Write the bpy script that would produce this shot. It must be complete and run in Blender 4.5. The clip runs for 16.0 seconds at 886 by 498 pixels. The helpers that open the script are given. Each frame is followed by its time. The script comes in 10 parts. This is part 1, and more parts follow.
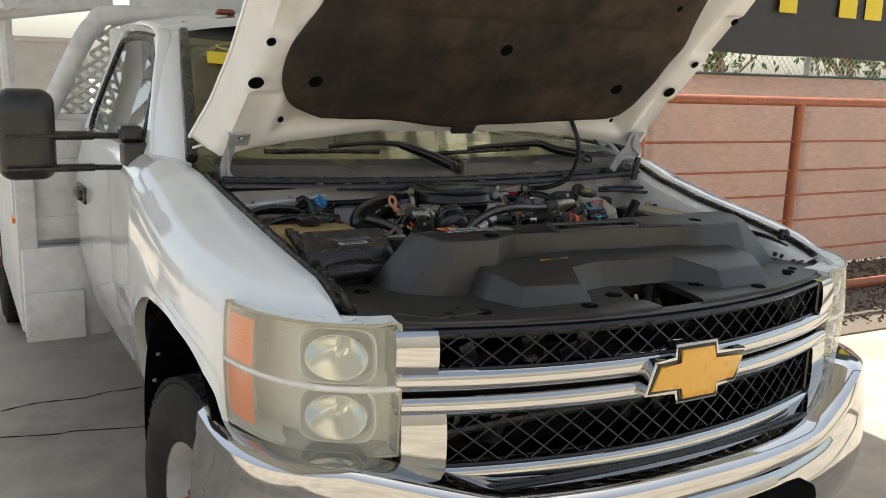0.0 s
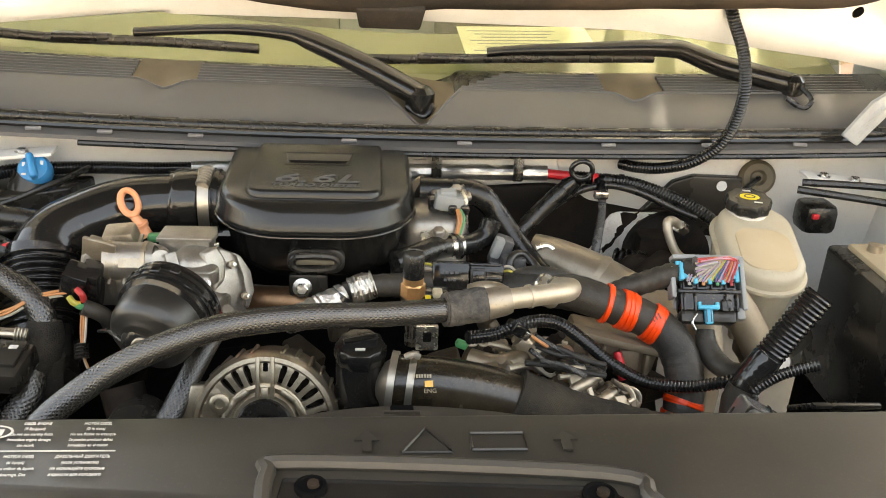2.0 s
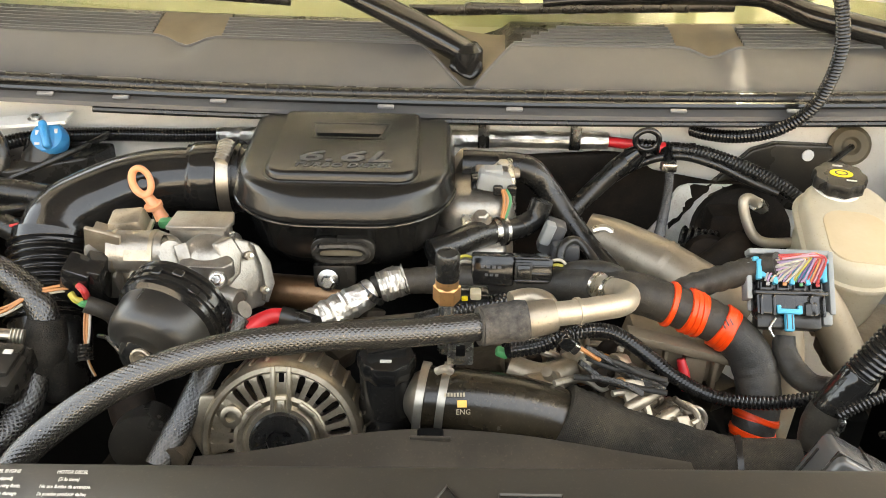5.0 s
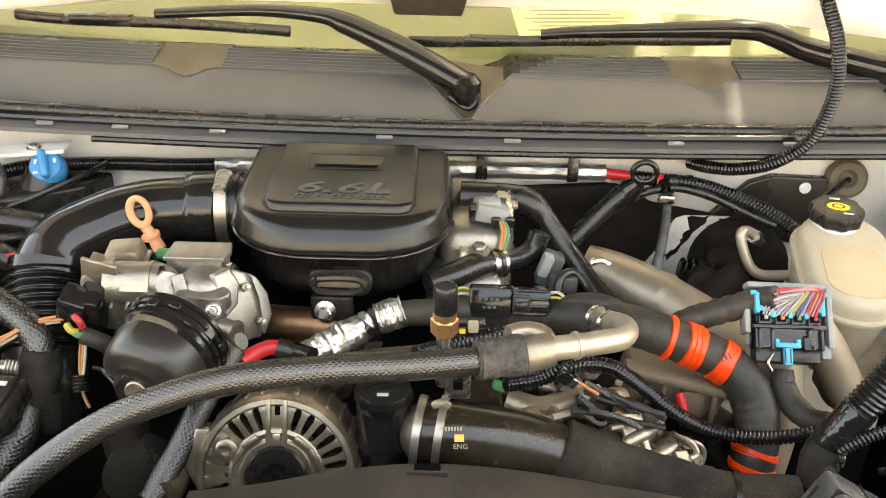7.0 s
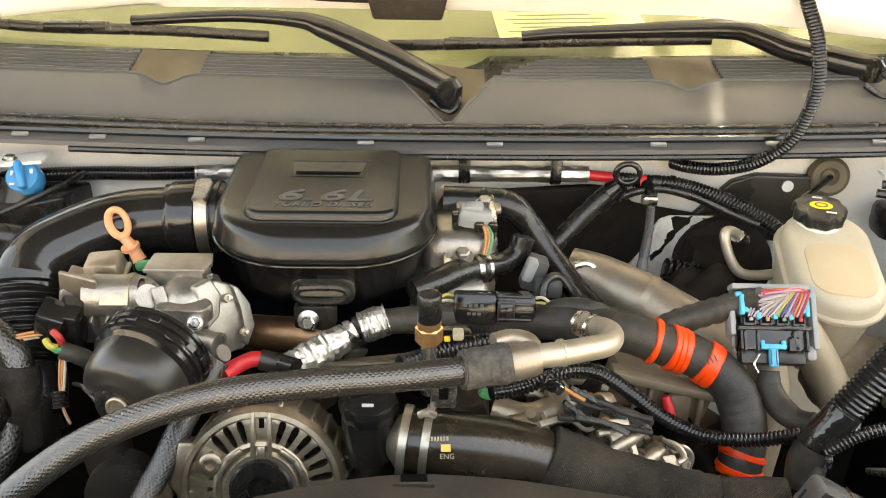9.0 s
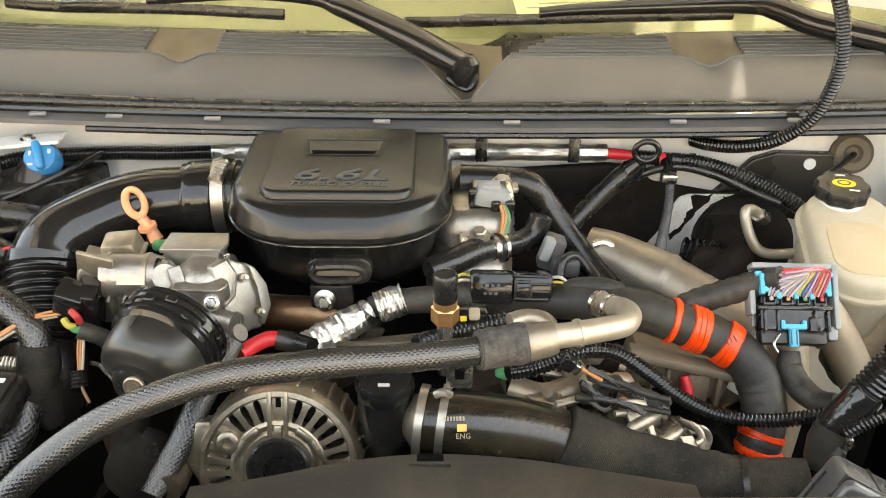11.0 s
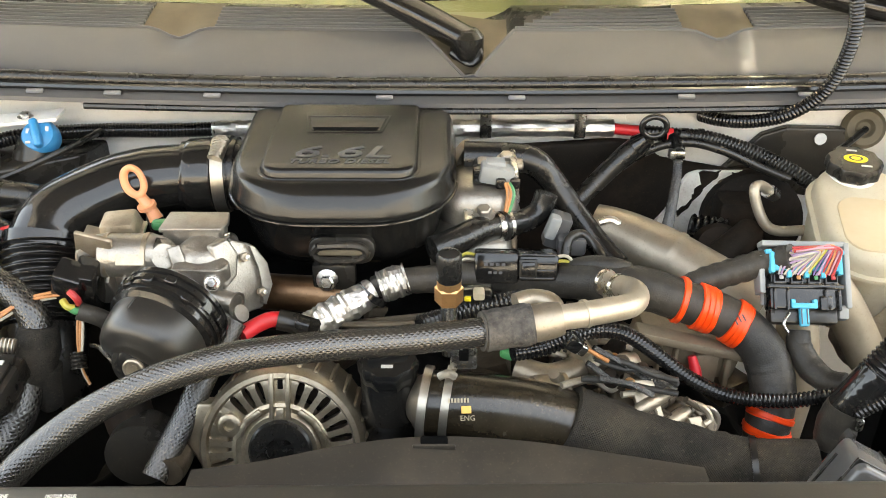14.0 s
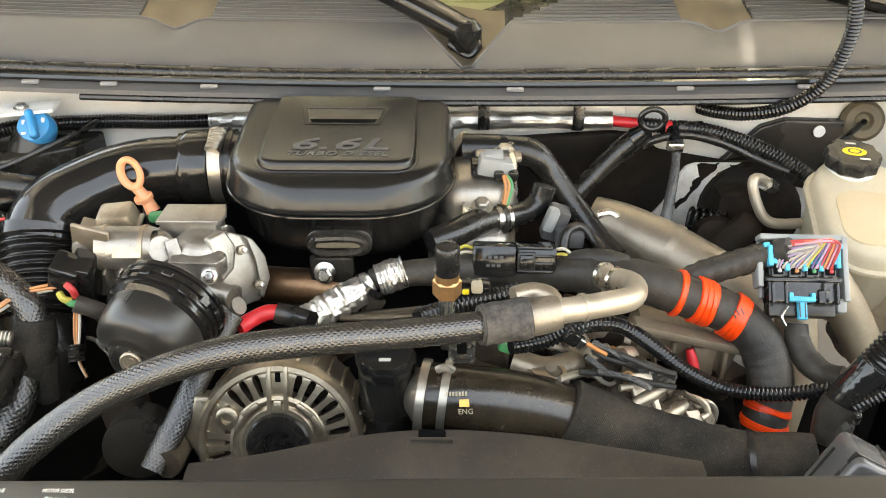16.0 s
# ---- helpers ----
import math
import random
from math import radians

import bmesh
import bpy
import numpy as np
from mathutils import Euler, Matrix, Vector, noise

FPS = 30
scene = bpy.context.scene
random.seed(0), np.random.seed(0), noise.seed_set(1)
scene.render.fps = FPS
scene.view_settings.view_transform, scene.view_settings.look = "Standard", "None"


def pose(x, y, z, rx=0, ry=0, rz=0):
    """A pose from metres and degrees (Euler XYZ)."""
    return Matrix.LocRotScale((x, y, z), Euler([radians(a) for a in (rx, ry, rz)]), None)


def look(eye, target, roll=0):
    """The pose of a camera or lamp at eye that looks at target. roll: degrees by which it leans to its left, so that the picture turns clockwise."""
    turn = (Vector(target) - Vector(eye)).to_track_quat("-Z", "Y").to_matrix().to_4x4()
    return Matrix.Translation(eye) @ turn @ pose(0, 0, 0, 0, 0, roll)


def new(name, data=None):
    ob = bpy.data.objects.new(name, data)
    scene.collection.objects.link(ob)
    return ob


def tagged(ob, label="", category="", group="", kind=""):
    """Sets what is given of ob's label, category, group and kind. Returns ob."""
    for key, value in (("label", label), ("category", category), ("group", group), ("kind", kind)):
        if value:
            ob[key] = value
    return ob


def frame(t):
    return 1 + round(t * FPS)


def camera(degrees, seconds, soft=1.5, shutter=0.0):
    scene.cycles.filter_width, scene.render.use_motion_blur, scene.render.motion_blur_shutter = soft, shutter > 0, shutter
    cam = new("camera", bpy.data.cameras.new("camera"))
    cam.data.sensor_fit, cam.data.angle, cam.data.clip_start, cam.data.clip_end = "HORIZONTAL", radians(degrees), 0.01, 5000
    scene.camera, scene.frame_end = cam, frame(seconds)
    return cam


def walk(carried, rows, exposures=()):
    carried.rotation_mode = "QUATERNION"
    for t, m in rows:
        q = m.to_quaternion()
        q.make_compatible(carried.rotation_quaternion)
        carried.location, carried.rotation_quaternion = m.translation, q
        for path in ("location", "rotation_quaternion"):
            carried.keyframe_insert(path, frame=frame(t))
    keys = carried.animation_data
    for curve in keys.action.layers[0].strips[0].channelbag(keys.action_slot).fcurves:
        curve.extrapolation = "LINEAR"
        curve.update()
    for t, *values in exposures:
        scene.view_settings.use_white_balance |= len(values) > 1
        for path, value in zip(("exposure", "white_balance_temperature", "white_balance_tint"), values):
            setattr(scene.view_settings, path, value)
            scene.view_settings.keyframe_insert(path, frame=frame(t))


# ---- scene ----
cam = camera(53.3, 16.0, soft=0.95)
PATH = [
    (0, (-1.431, -1.356, 1.646), (-0.467, 0.351, 1.252), 1.9),
    (0.5, (-0.998, -0.994, 1.649), (-0.117, 0.747, 1.21), 2.6),
    (1, (-0.581, -0.649, 1.639), (0.123, 1.147, 1.11), 3.5),
    (1.5, (-0.307, -0.275, 1.645), (0.172, 1.55, 0.982), 4.5),
    (2, (-0.037, -0.049, 1.659), (0.126, 1.768, 0.837), 2.9),
    (2.5, (0.023, 0.048, 1.667), (0.034, 1.829, 0.758), 1.4),
    (3, (0.006, 0.06, 1.668), (-0.019, 1.822, 0.721), 0.6),
    (3.5, (-0.004, 0.06, 1.669), (-0.024, 1.812, 0.705), 0.5),
    (4, (-0.005, 0.069, 1.67), (-0.001, 1.809, 0.683), 1.0),
    (6.5, (-0.006, 0.082, 1.672), (0.015, 1.849, 0.736), 1.6),
    (7, (-0.006, 0.083, 1.675), (0.017, 1.857, 0.752), 1.8),
    (7.5, (-0.012, 0.091, 1.675), (0.042, 1.87, 0.763), 2.2),
    (8, (-0.012, 0.092, 1.682), (0.047, 1.873, 0.775), 2.1),
    (8.5, (-0.005, 0.091, 1.682), (0.062, 1.87, 0.77), 1.8),
    (9, (-0.004, 0.093, 1.68), (0.052, 1.864, 0.753), 1.3),
    (11.5, (-0.001, 0.099, 1.677), (0.004, 1.844, 0.7), 0.5),
    (12, (-0.003, 0.101, 1.675), (-0.006, 1.842, 0.69), 0.4),
    (12.5, (-0.003, 0.104, 1.676), (-0.008, 1.839, 0.68), 0.4),
    (13, (-0.003, 0.11, 1.676), (-0.008, 1.84, 0.672), 0.4),
    (13.5, (-0.004, 0.111, 1.675), (-0.007, 1.836, 0.663), 0.3),
    (14, (0.0, 0.112, 1.674), (0.002, 1.833, 0.655), 0.2),
    (14.5, (0.0, 0.113, 1.673), (0.008, 1.83, 0.647), 0.2),
    (15, (-0.001, 0.114, 1.674), (0.008, 1.828, 0.644), 0.2),
    (15.5, (-0.002, 0.114, 1.676), (0.007, 1.827, 0.644), 0.3),
    (16, (-0.001, 0.115, 1.675), (0.008, 1.825, 0.637), 0.4),
]
walk(cam, [(t, look(eye, target, roll)) for t, eye, target, roll in PATH],
     exposures=[(0.0, 0.75, 6600, 4), (0.5, 0.95, 6600, 4), (1.0, 1.75, 6700, 4), (1.5, 2.55, 7100, 6), (2.0, 2.93, 8000, 6), (2.7, 3.13, 8300, 6), (4.0, 3.32, 8200, 6), (6.5, 3.30, 8200, 6), (9.0, 3.24, 8200, 6), (12.0, 3.36, 8000, 5), (16.0, 3.42, 7800, 5)])

# ---- world, sun, exposure ----
SUN_EL, SUN_DIR = 64.0, Vector((0.42, 0.57, 0.0))
world = bpy.data.worlds.new("sky")
scene.world = world
world.use_nodes = True
wn = world.node_tree
sky = wn.nodes.new("ShaderNodeTexSky")
sky.sky_type = "NISHITA"
sky.sun_disc = False
sky.sun_elevation = radians(SUN_EL)
sky.sun_rotation = math.atan2(SUN_DIR.x, SUN_DIR.y)
sky.dust_density = 2.5
soft_sky = wn.nodes.new("ShaderNodeHueSaturation")
soft_sky.inputs["Saturation"].default_value = 0.6
wn.links.new(sky.outputs["Color"], soft_sky.inputs["Color"])
wn.links.new(soft_sky.outputs["Color"], wn.nodes["Background"].inputs["Color"])
wn.nodes["Background"].inputs["Strength"].default_value = 0.15
lamp = bpy.data.lights.new("sun", "SUN")
lamp.energy, lamp.angle, lamp.color = 5.0, radians(0.5), (1.0, 0.965, 0.91)
flat = SUN_DIR.normalized() * math.cos(radians(SUN_EL))
sun = new("sun", lamp)
sun.matrix_world = look((flat.x * 20, flat.y * 20, math.sin(radians(SUN_EL)) * 20), (0, 0, 0))


# ---- materials ----
def mat(name, color, color2=None, rough=0.5, metal=0.0, scale=30.0, bump=0.1, bscale=None, dirt=None, dirt_amt=0.3, dirt_scale=5.0,
        coat=0.0, spec=0.5, island=0.0, braid=None, wrap=None, trans=0.0, translucent=None, stretch=(1, 1, 1), hard=False, rvar=0.12, cross=False):
    """A surface with grain, dirt at a larger scale, uneven gloss and fine relief."""
    m = bpy.data.materials.new(name)
    m.use_nodes = True
    nt = m.node_tree
    N, L = nt.nodes, nt.links
    b = N["Principled BSDF"]
    tc = N.new("ShaderNodeTexCoord")
    mp = N.new("ShaderNodeMapping")
    mp.inputs["Scale"].default_value = stretch
    L.new(tc.outputs["Object"], mp.inputs["Vector"])
    n1 = N.new("ShaderNodeTexNoise")
    n1.inputs["Scale"].default_value, n1.inputs["Detail"].default_value = scale, 6
    n1.inputs["Roughness"].default_value = 0.6
    L.new(mp.outputs["Vector"], n1.inputs["Vector"])
    ramp = N.new("ShaderNodeValToRGB")
    c2 = color2 or tuple(min(1, c * 0.8) for c in color)
    e = ramp.color_ramp.elements
    e[0].position, e[1].position = (0.46, 0.54) if hard else (0.3, 0.7)
    e[0].color, e[1].color = (*c2, 1), (*color, 1)
    L.new(n1.outputs["Fac"], ramp.inputs["Fac"])
    out = ramp.outputs["Color"]
    if dirt:
        n2 = N.new("ShaderNodeTexNoise")
        n2.inputs["Scale"].default_value, n2.inputs["Detail"].default_value = dirt_scale, 9
        n2.inputs["Roughness"].default_value = 0.68
        L.new(tc.outputs["Object"], n2.inputs["Vector"])
        r2 = N.new("ShaderNodeMapRange")
        r2.inputs["From Min"].default_value, r2.inputs["From Max"].default_value = 0.45, 0.72
        r2.inputs["To Max"].default_value = dirt_amt
        L.new(n2.outputs["Fac"], r2.inputs["Value"])
        mx = N.new("ShaderNodeMixRGB")
        L.new(r2.outputs["Result"], mx.inputs["Fac"])
        L.new(out, mx.inputs["Color1"])
        mx.inputs["Color2"].default_value = (*dirt, 1)
        out = mx.outputs["Color"]
        # fine dust specks
        n4 = N.new("ShaderNodeTexNoise")
        n4.inputs["Scale"].default_value, n4.inputs["Detail"].default_value = 420, 2
        L.new(tc.outputs["Object"], n4.inputs["Vector"])
        r4 = N.new("ShaderNodeMapRange")
        r4.inputs["From Min"].default_value, r4.inputs["From Max"].default_value = 0.60, 0.74
        r4.inputs["To Max"].default_value = min(0.3, dirt_amt * 0.8)
        L.new(n4.outputs["Fac"], r4.inputs["Value"])
        m4 = N.new("ShaderNodeMixRGB")
        L.new(r4.outputs["Result"], m4.inputs["Fac"])
        L.new(out, m4.inputs["Color1"])
        m4.inputs["Color2"].default_value = (*dirt, 1)
        out = m4.outputs["Color"]
    if island:
        g = N.new("ShaderNodeNewGeometry")
        hsv = N.new("ShaderNodeHueSaturation")
        r3 = N.new("ShaderNodeMapRange")
        r3.inputs["To Min"].default_value, r3.inputs["To Max"].default_value = 1 - island, 1 + island
        L.new(g.outputs["Random Per Island"], r3.inputs["Value"])
        L.new(r3.outputs["Result"], hsv.inputs["Value"])
        L.new(out, hsv.inputs["Color"])
        out = hsv.outputs["Color"]
    L.new(out, b.inputs["Base Color"])
    n3 = N.new("ShaderNodeTexNoise")
    n3.inputs["Scale"].default_value, n3.inputs["Detail"].default_value = (bscale or scale * 4), 5
    L.new(mp.outputs["Vector"], n3.inputs["Vector"])
    rr = N.new("ShaderNodeMapRange")
    rr.inputs["To Min"].default_value, rr.inputs["To Max"].default_value = max(0.02, rough - rvar), min(1, rough + rvar)
    L.new(n1.outputs["Fac"], rr.inputs["Value"])
    L.new(rr.outputs["Result"], b.inputs["Roughness"])
    bp = N.new("ShaderNodeBump")
    bp.inputs["Strength"].default_value, bp.inputs["Distance"].default_value = bump, 0.002
    L.new(n3.outputs["Fac"], bp.inputs["Height"])
    nrm = bp.outputs["Normal"]
    if braid or wrap:
        uv = N.new("ShaderNodeUVMap")
        sp = N.new("ShaderNodeSeparateXYZ")
        L.new(uv.outputs["UV"], sp.inputs["Vector"])

        def math_node(op, a, c):
            q = N.new("ShaderNodeMath")
            q.operation = op
            for i, v in enumerate((a, c)):
                if isinstance(v, (int, float)):
                    q.inputs[i].default_value = v
                elif v is not None:
                    L.new(v, q.inputs[i])
            return q.outputs[0]
        if braid:
            k, pitch, depth = braid
            a = math_node("MULTIPLY", sp.outputs["X"], k * 2 * math.pi)
            c = math_node("MULTIPLY", sp.outputs["Y"], 2 * math.pi / pitch)
            h = math_node("SINE", math_node("ADD", a, c), None)
            if cross:
                h = math_node("MAXIMUM", h, math_node("SINE", math_node("SUBTRACT", a, c), None))
        else:
            pitch, depth = wrap
            c = math_node("MULTIPLY", sp.outputs["Y"], 1 / pitch)
            a = math_node("ADD", c, sp.outputs["X"])
            h = math_node("FRACT", math_node("ADD", a, math_node("MULTIPLY", n1.outputs["Fac"], 0.5)), None)
        b2 = N.new("ShaderNodeBump")
        b2.inputs["Strength"].default_value, b2.inputs["Distance"].default_value = 1.0, depth
        L.new(h, b2.inputs["Height"])
        L.new(nrm, b2.inputs["Normal"])
        nrm = b2.outputs["Normal"]
        if braid:
            mr = N.new("ShaderNodeMapRange")
            mr.inputs["From Min"].default_value, mr.inputs["From Max"].default_value = -1, 1
            mr.inputs["To Min"].default_value, mr.inputs["To Max"].default_value = 0.75, 1.25
            L.new(h, mr.inputs["Value"])
            hs = N.new("ShaderNodeHueSaturation")
            L.new(mr.outputs["Result"], hs.inputs["Value"])
            L.new(out, hs.inputs["Color"])
            L.new(hs.outputs["Color"], b.inputs["Base Color"])
    L.new(nrm, b.inputs["Normal"])
    b.inputs["Metallic"].default_value = metal
    b.inputs["Coat Weight"].default_value = coat
    b.inputs["Coat Roughness"].default_value = 0.06
    b.inputs["Specular IOR Level"].default_value = spec
    b.inputs["Transmission Weight"].default_value = trans
    if translucent:
        t = N.new("ShaderNodeBsdfTranslucent")
        L.new(out, t.inputs["Color"])
        ms = N.new("ShaderNodeMixShader")
        ms.inputs["Fac"].default_value = translucent
        L.new(b.outputs["BSDF"], ms.inputs[1])
        L.new(t.outputs["BSDF"], ms.inputs[2])
        L.new(ms.outputs["Shader"], N["Material Output"].inputs["Surface"])
    return m


def glass_mat(name, tint, clear, rough=0.02, body=(0.92, 0.93, 0.88)):
    """A pane: part clear, part glossy by Fresnel, part haze."""
    m = bpy.data.materials.new(name)
    m.use_nodes = True
    N, L = m.node_tree.nodes, m.node_tree.links
    b = N["Principled BSDF"]
    b.inputs["Base Color"].default_value = (*tint, 1)
    b.inputs["Roughness"].default_value = rough
    n = N.new("ShaderNodeTexNoise")
    n.inputs["Scale"].default_value, n.inputs["Detail"].default_value = 9, 8
    mr = N.new("ShaderNodeMapRange")
    mr.inputs["To Min"].default_value, mr.inputs["To Max"].default_value = max(0, clear - 0.08), min(1, clear + 0.08)
    L.new(n.outputs["Fac"], mr.inputs["Value"])
    tr = N.new("ShaderNodeBsdfTransparent")
    tr.inputs["Color"].default_value = (*body, 1)
    ms = N.new("ShaderNodeMixShader")
    L.new(mr.outputs["Result"], ms.inputs["Fac"])
    L.new(b.outputs["BSDF"], ms.inputs[1])
    L.new(tr.outputs["BSDF"], ms.inputs[2])
    gl = N.new("ShaderNodeBsdfGlossy")
    gl.inputs["Roughness"].default_value = rough
    lw = N.new("ShaderNodeLayerWeight")
    lw.inputs["Blend"].default_value = 0.5
    pw = N.new("ShaderNodeMath")
    pw.operation = "POWER"
    pw.inputs[1].default_value = 4.0
    L.new(lw.outputs["Facing"], pw.inputs[0])
    gloss = N.new("ShaderNodeMapRange")
    gloss.inputs["To Min"].default_value, gloss.inputs["To Max"].default_value = 0.035, 0.9
    L.new(pw.outputs[0], gloss.inputs["Value"])
    m2 = N.new("ShaderNodeMixShader")
    L.new(gloss.outputs["Result"], m2.inputs["Fac"])
    L.new(ms.outputs["Shader"], m2.inputs[1])
    L.new(gl.outputs["BSDF"], m2.inputs[2])
    L.new(m2.outputs["Shader"], N["Material Output"].inputs["Surface"])
    return m


DUST = (0.24, 0.19, 0.13)
M = {}
M["white"] = mat("white_car_paint", (0.82, 0.82, 0.81), (0.78, 0.78, 0.77), rough=0.16, coat=0.8, scale=3, bump=0.008, bscale=400, dirt=(0.55, 0.5, 0.42), dirt_amt=0.22, dirt_scale=3, rvar=0.05)
M["white_in"] = mat("white_inner_panel_paint", (0.80, 0.79, 0.76), (0.74, 0.72, 0.68), rough=0.34, coat=0.15, scale=8, bump=0.02, bscale=250, dirt=(0.45, 0.4, 0.33), dirt_amt=0.3, dirt_scale=6)
M["white_rough"] = mat("white_sprayed_truck_bed_paint", (0.74, 0.74, 0.73), (0.62, 0.62, 0.61), rough=0.5, scale=25, bump=0.25, bscale=90, dirt=(0.3, 0.25, 0.2), dirt_amt=0.35, dirt_scale=7)
M["chrome"] = mat("chrome", (0.52, 0.52, 0.515), (0.46, 0.46, 0.455), rough=0.05, metal=1, scale=4, bump=0.01, bscale=120, dirt=(0.5, 0.45, 0.36), dirt_amt=0.05, dirt_scale=9, rvar=0.04)
M["plastic"] = mat("satin_black_plastic", (0.0150, 0.0142, 0.0128), (0.0105, 0.0102, 0.0095), rough=0.27, spec=0.45, scale=14, bump=0.035, bscale=900, dirt=DUST, dirt_amt=0.10, dirt_scale=5)
M["lidplastic"] = mat("satin_black_lid_plastic", (0.0125, 0.0118, 0.0105), (0.0105, 0.0100, 0.0092), rough=0.22, spec=0.45, scale=14, bump=0.006, bscale=900, rvar=0.0)
M["coverplastic"] = mat("dusty_satin_black_cover_plastic", (0.027, 0.0232, 0.0175), (0.021, 0.0183, 0.0145), rough=0.46, spec=0.7, scale=9, bump=0.03, bscale=700, dirt=DUST, dirt_amt=0.08, dirt_scale=4)
M["shroud"] = mat("brown_dusted_black_plastic", (0.044, 0.037, 0.029), (0.032, 0.028, 0.023), rough=0.42, spec=0.35, scale=12, bump=0.06, bscale=600, dirt=DUST, dirt_amt=0.16, dirt_scale=6)
M["canister"] = mat("satin_black_moulded_nylon", (0.016, 0.0152, 0.0138), (0.012, 0.0115, 0.0105), rough=0.33, spec=0.6, scale=16, bump=0.03, bscale=500, dirt=DUST, dirt_amt=0.08, dirt_scale=12)
M["chargepipe"] = mat("brown_black_gloss_pipe_plastic", (0.022, 0.0165, 0.0095), (0.015, 0.0115, 0.007), rough=0.24, spec=0.6, scale=9, bump=0.02, bscale=250, dirt=DUST, dirt_amt=0.12, dirt_scale=10)
M["band"] = mat("dull_stained_steel_band", (0.50, 0.46, 0.39), (0.38, 0.345, 0.29), rough=0.36, metal=0.9, scale=60, bump=0.1, bscale=300, dirt=(0.2, 0.15, 0.09), dirt_amt=0.35, dirt_scale=20)
M["cowlplastic"] = mat("dusty_grey_black_plastic", (0.078, 0.077, 0.079), (0.065, 0.064, 0.066), spec=0.45, rough=0.43, scale=10, bump=0.05, bscale=1100, dirt=DUST, dirt_amt=0.07, dirt_scale=7)
M["dusty"] = mat("dust_covered_plastic", (0.15, 0.12, 0.075), (0.095, 0.078, 0.052), rough=0.7, scale=20, bump=0.15, bscale=300)
M["gloss"] = mat("gloss_black_plastic", (0.011, 0.0108, 0.0105), (0.008, 0.008, 0.008), rough=0.13, spec=0.55, scale=10, bump=0.012, bscale=300, dirt=DUST, dirt_amt=0.05, dirt_scale=8, rvar=0.06)
M["rubber"] = mat("black_rubber", (0.013, 0.0123, 0.0112), (0.009, 0.0088, 0.0083), spec=0.5, rough=0.27, scale=30, bump=0.04, bscale=400, dirt=DUST, dirt_amt=0.07, dirt_scale=9)
M["tyre"] = mat("tyre_rubber", (0.022, 0.021, 0.020), (0.015, 0.015, 0.015), spec=0.2, rough=0.75, scale=40, bump=0.2, bscale=300, dirt=DUST, dirt_amt=0.12, dirt_scale=9)
M["dark"] = mat("grimy_dark_metal", (0.014, 0.011, 0.0085), (0.008, 0.0065, 0.005), spec=0.12, rough=0.7, scale=25, bump=0.4, bscale=80, dirt=(0.07, 0.045, 0.03), dirt_amt=0.5, dirt_scale=8)
M["cast"] = mat("cast_aluminium", (0.42, 0.39, 0.345), (0.30, 0.275, 0.24), rough=0.40, metal=0.85, scale=60, bump=0.22, bscale=450, dirt=(0.16, 0.13, 0.10), dirt_amt=0.35, dirt_scale=18)
M["castdull"] = mat("dull_stained_aluminium", (0.50, 0.43, 0.33), (0.32, 0.265, 0.195), rough=0.38, metal=0.75, scale=35, bump=0.2, bscale=300, dirt=(0.13, 0.09, 0.055), dirt_amt=0.5, dirt_scale=12)
M["rocker"] = mat("brown_stained_cast_cover", (0.235, 0.185, 0.125), (0.17, 0.13, 0.085), rough=0.55, metal=0.25, scale=30, bump=0.15, bscale=300, dirt=(0.08, 0.055, 0.035), dirt_amt=0.45, dirt_scale=14)
M["altcast"] = mat("olive_stained_alternator_casting", (0.50, 0.435, 0.33), (0.34, 0.285, 0.205), rough=0.34, metal=0.85, scale=45, bump=0.2, bscale=300, dirt=(0.10, 0.07, 0.045), dirt_amt=0.5, dirt_scale=14)
M["palecast"] = mat("tan_oxidised_casting", (0.40, 0.33, 0.235), (0.31, 0.25, 0.17), rough=0.5, metal=0.3, scale=25, bump=0.12, bscale=200, dirt=(0.16, 0.11, 0.065), dirt_amt=0.45, dirt_scale=10)
M["relay"] = mat("grey_black_polished_plastic", (0.085, 0.084, 0.083), (0.070, 0.069, 0.068), rough=0.2, spec=0.6, scale=12, bump=0.02, bscale=500, dirt=DUST, dirt_amt=0.06, dirt_scale=9)
M["hinge"] = mat("thin_grey_white_hinge_primer", (0.40, 0.41, 0.41), (0.30, 0.305, 0.30), rough=0.4, scale=20, bump=0.08, bscale=200, dirt=(0.12, 0.10, 0.08), dirt_amt=0.45, dirt_scale=14)
M["tanktop"] = mat("tan_stained_reservoir_top", (0.50, 0.38, 0.22), (0.56, 0.46, 0.31), rough=0.45, scale=12, bump=0.06, bscale=200, translucent=0.15)
M["steel"] = mat("zinc_plated_steel", (0.66, 0.65, 0.62), (0.55, 0.54, 0.51), rough=0.27, metal=1, scale=80, bump=0.1, bscale=400, dirt=(0.25, 0.2, 0.14), dirt_amt=0.25, dirt_scale=25)
M["pipe"] = mat("bare_aluminium_tube", (0.52, 0.46, 0.37), (0.42, 0.37, 0.29), rough=0.46, metal=0.7, scale=50, bump=0.08, bscale=300, dirt=(0.25, 0.18, 0.1), dirt_amt=0.35, dirt_scale=20)
M["downpipe"] = mat("heat_dulled_aluminium_pipe", (0.36, 0.315, 0.25), (0.26, 0.22, 0.17), rough=0.42, metal=0.75, scale=25, bump=0.12, bscale=200, dirt=(0.12, 0.09, 0.06), dirt_amt=0.45, dirt_scale=9)
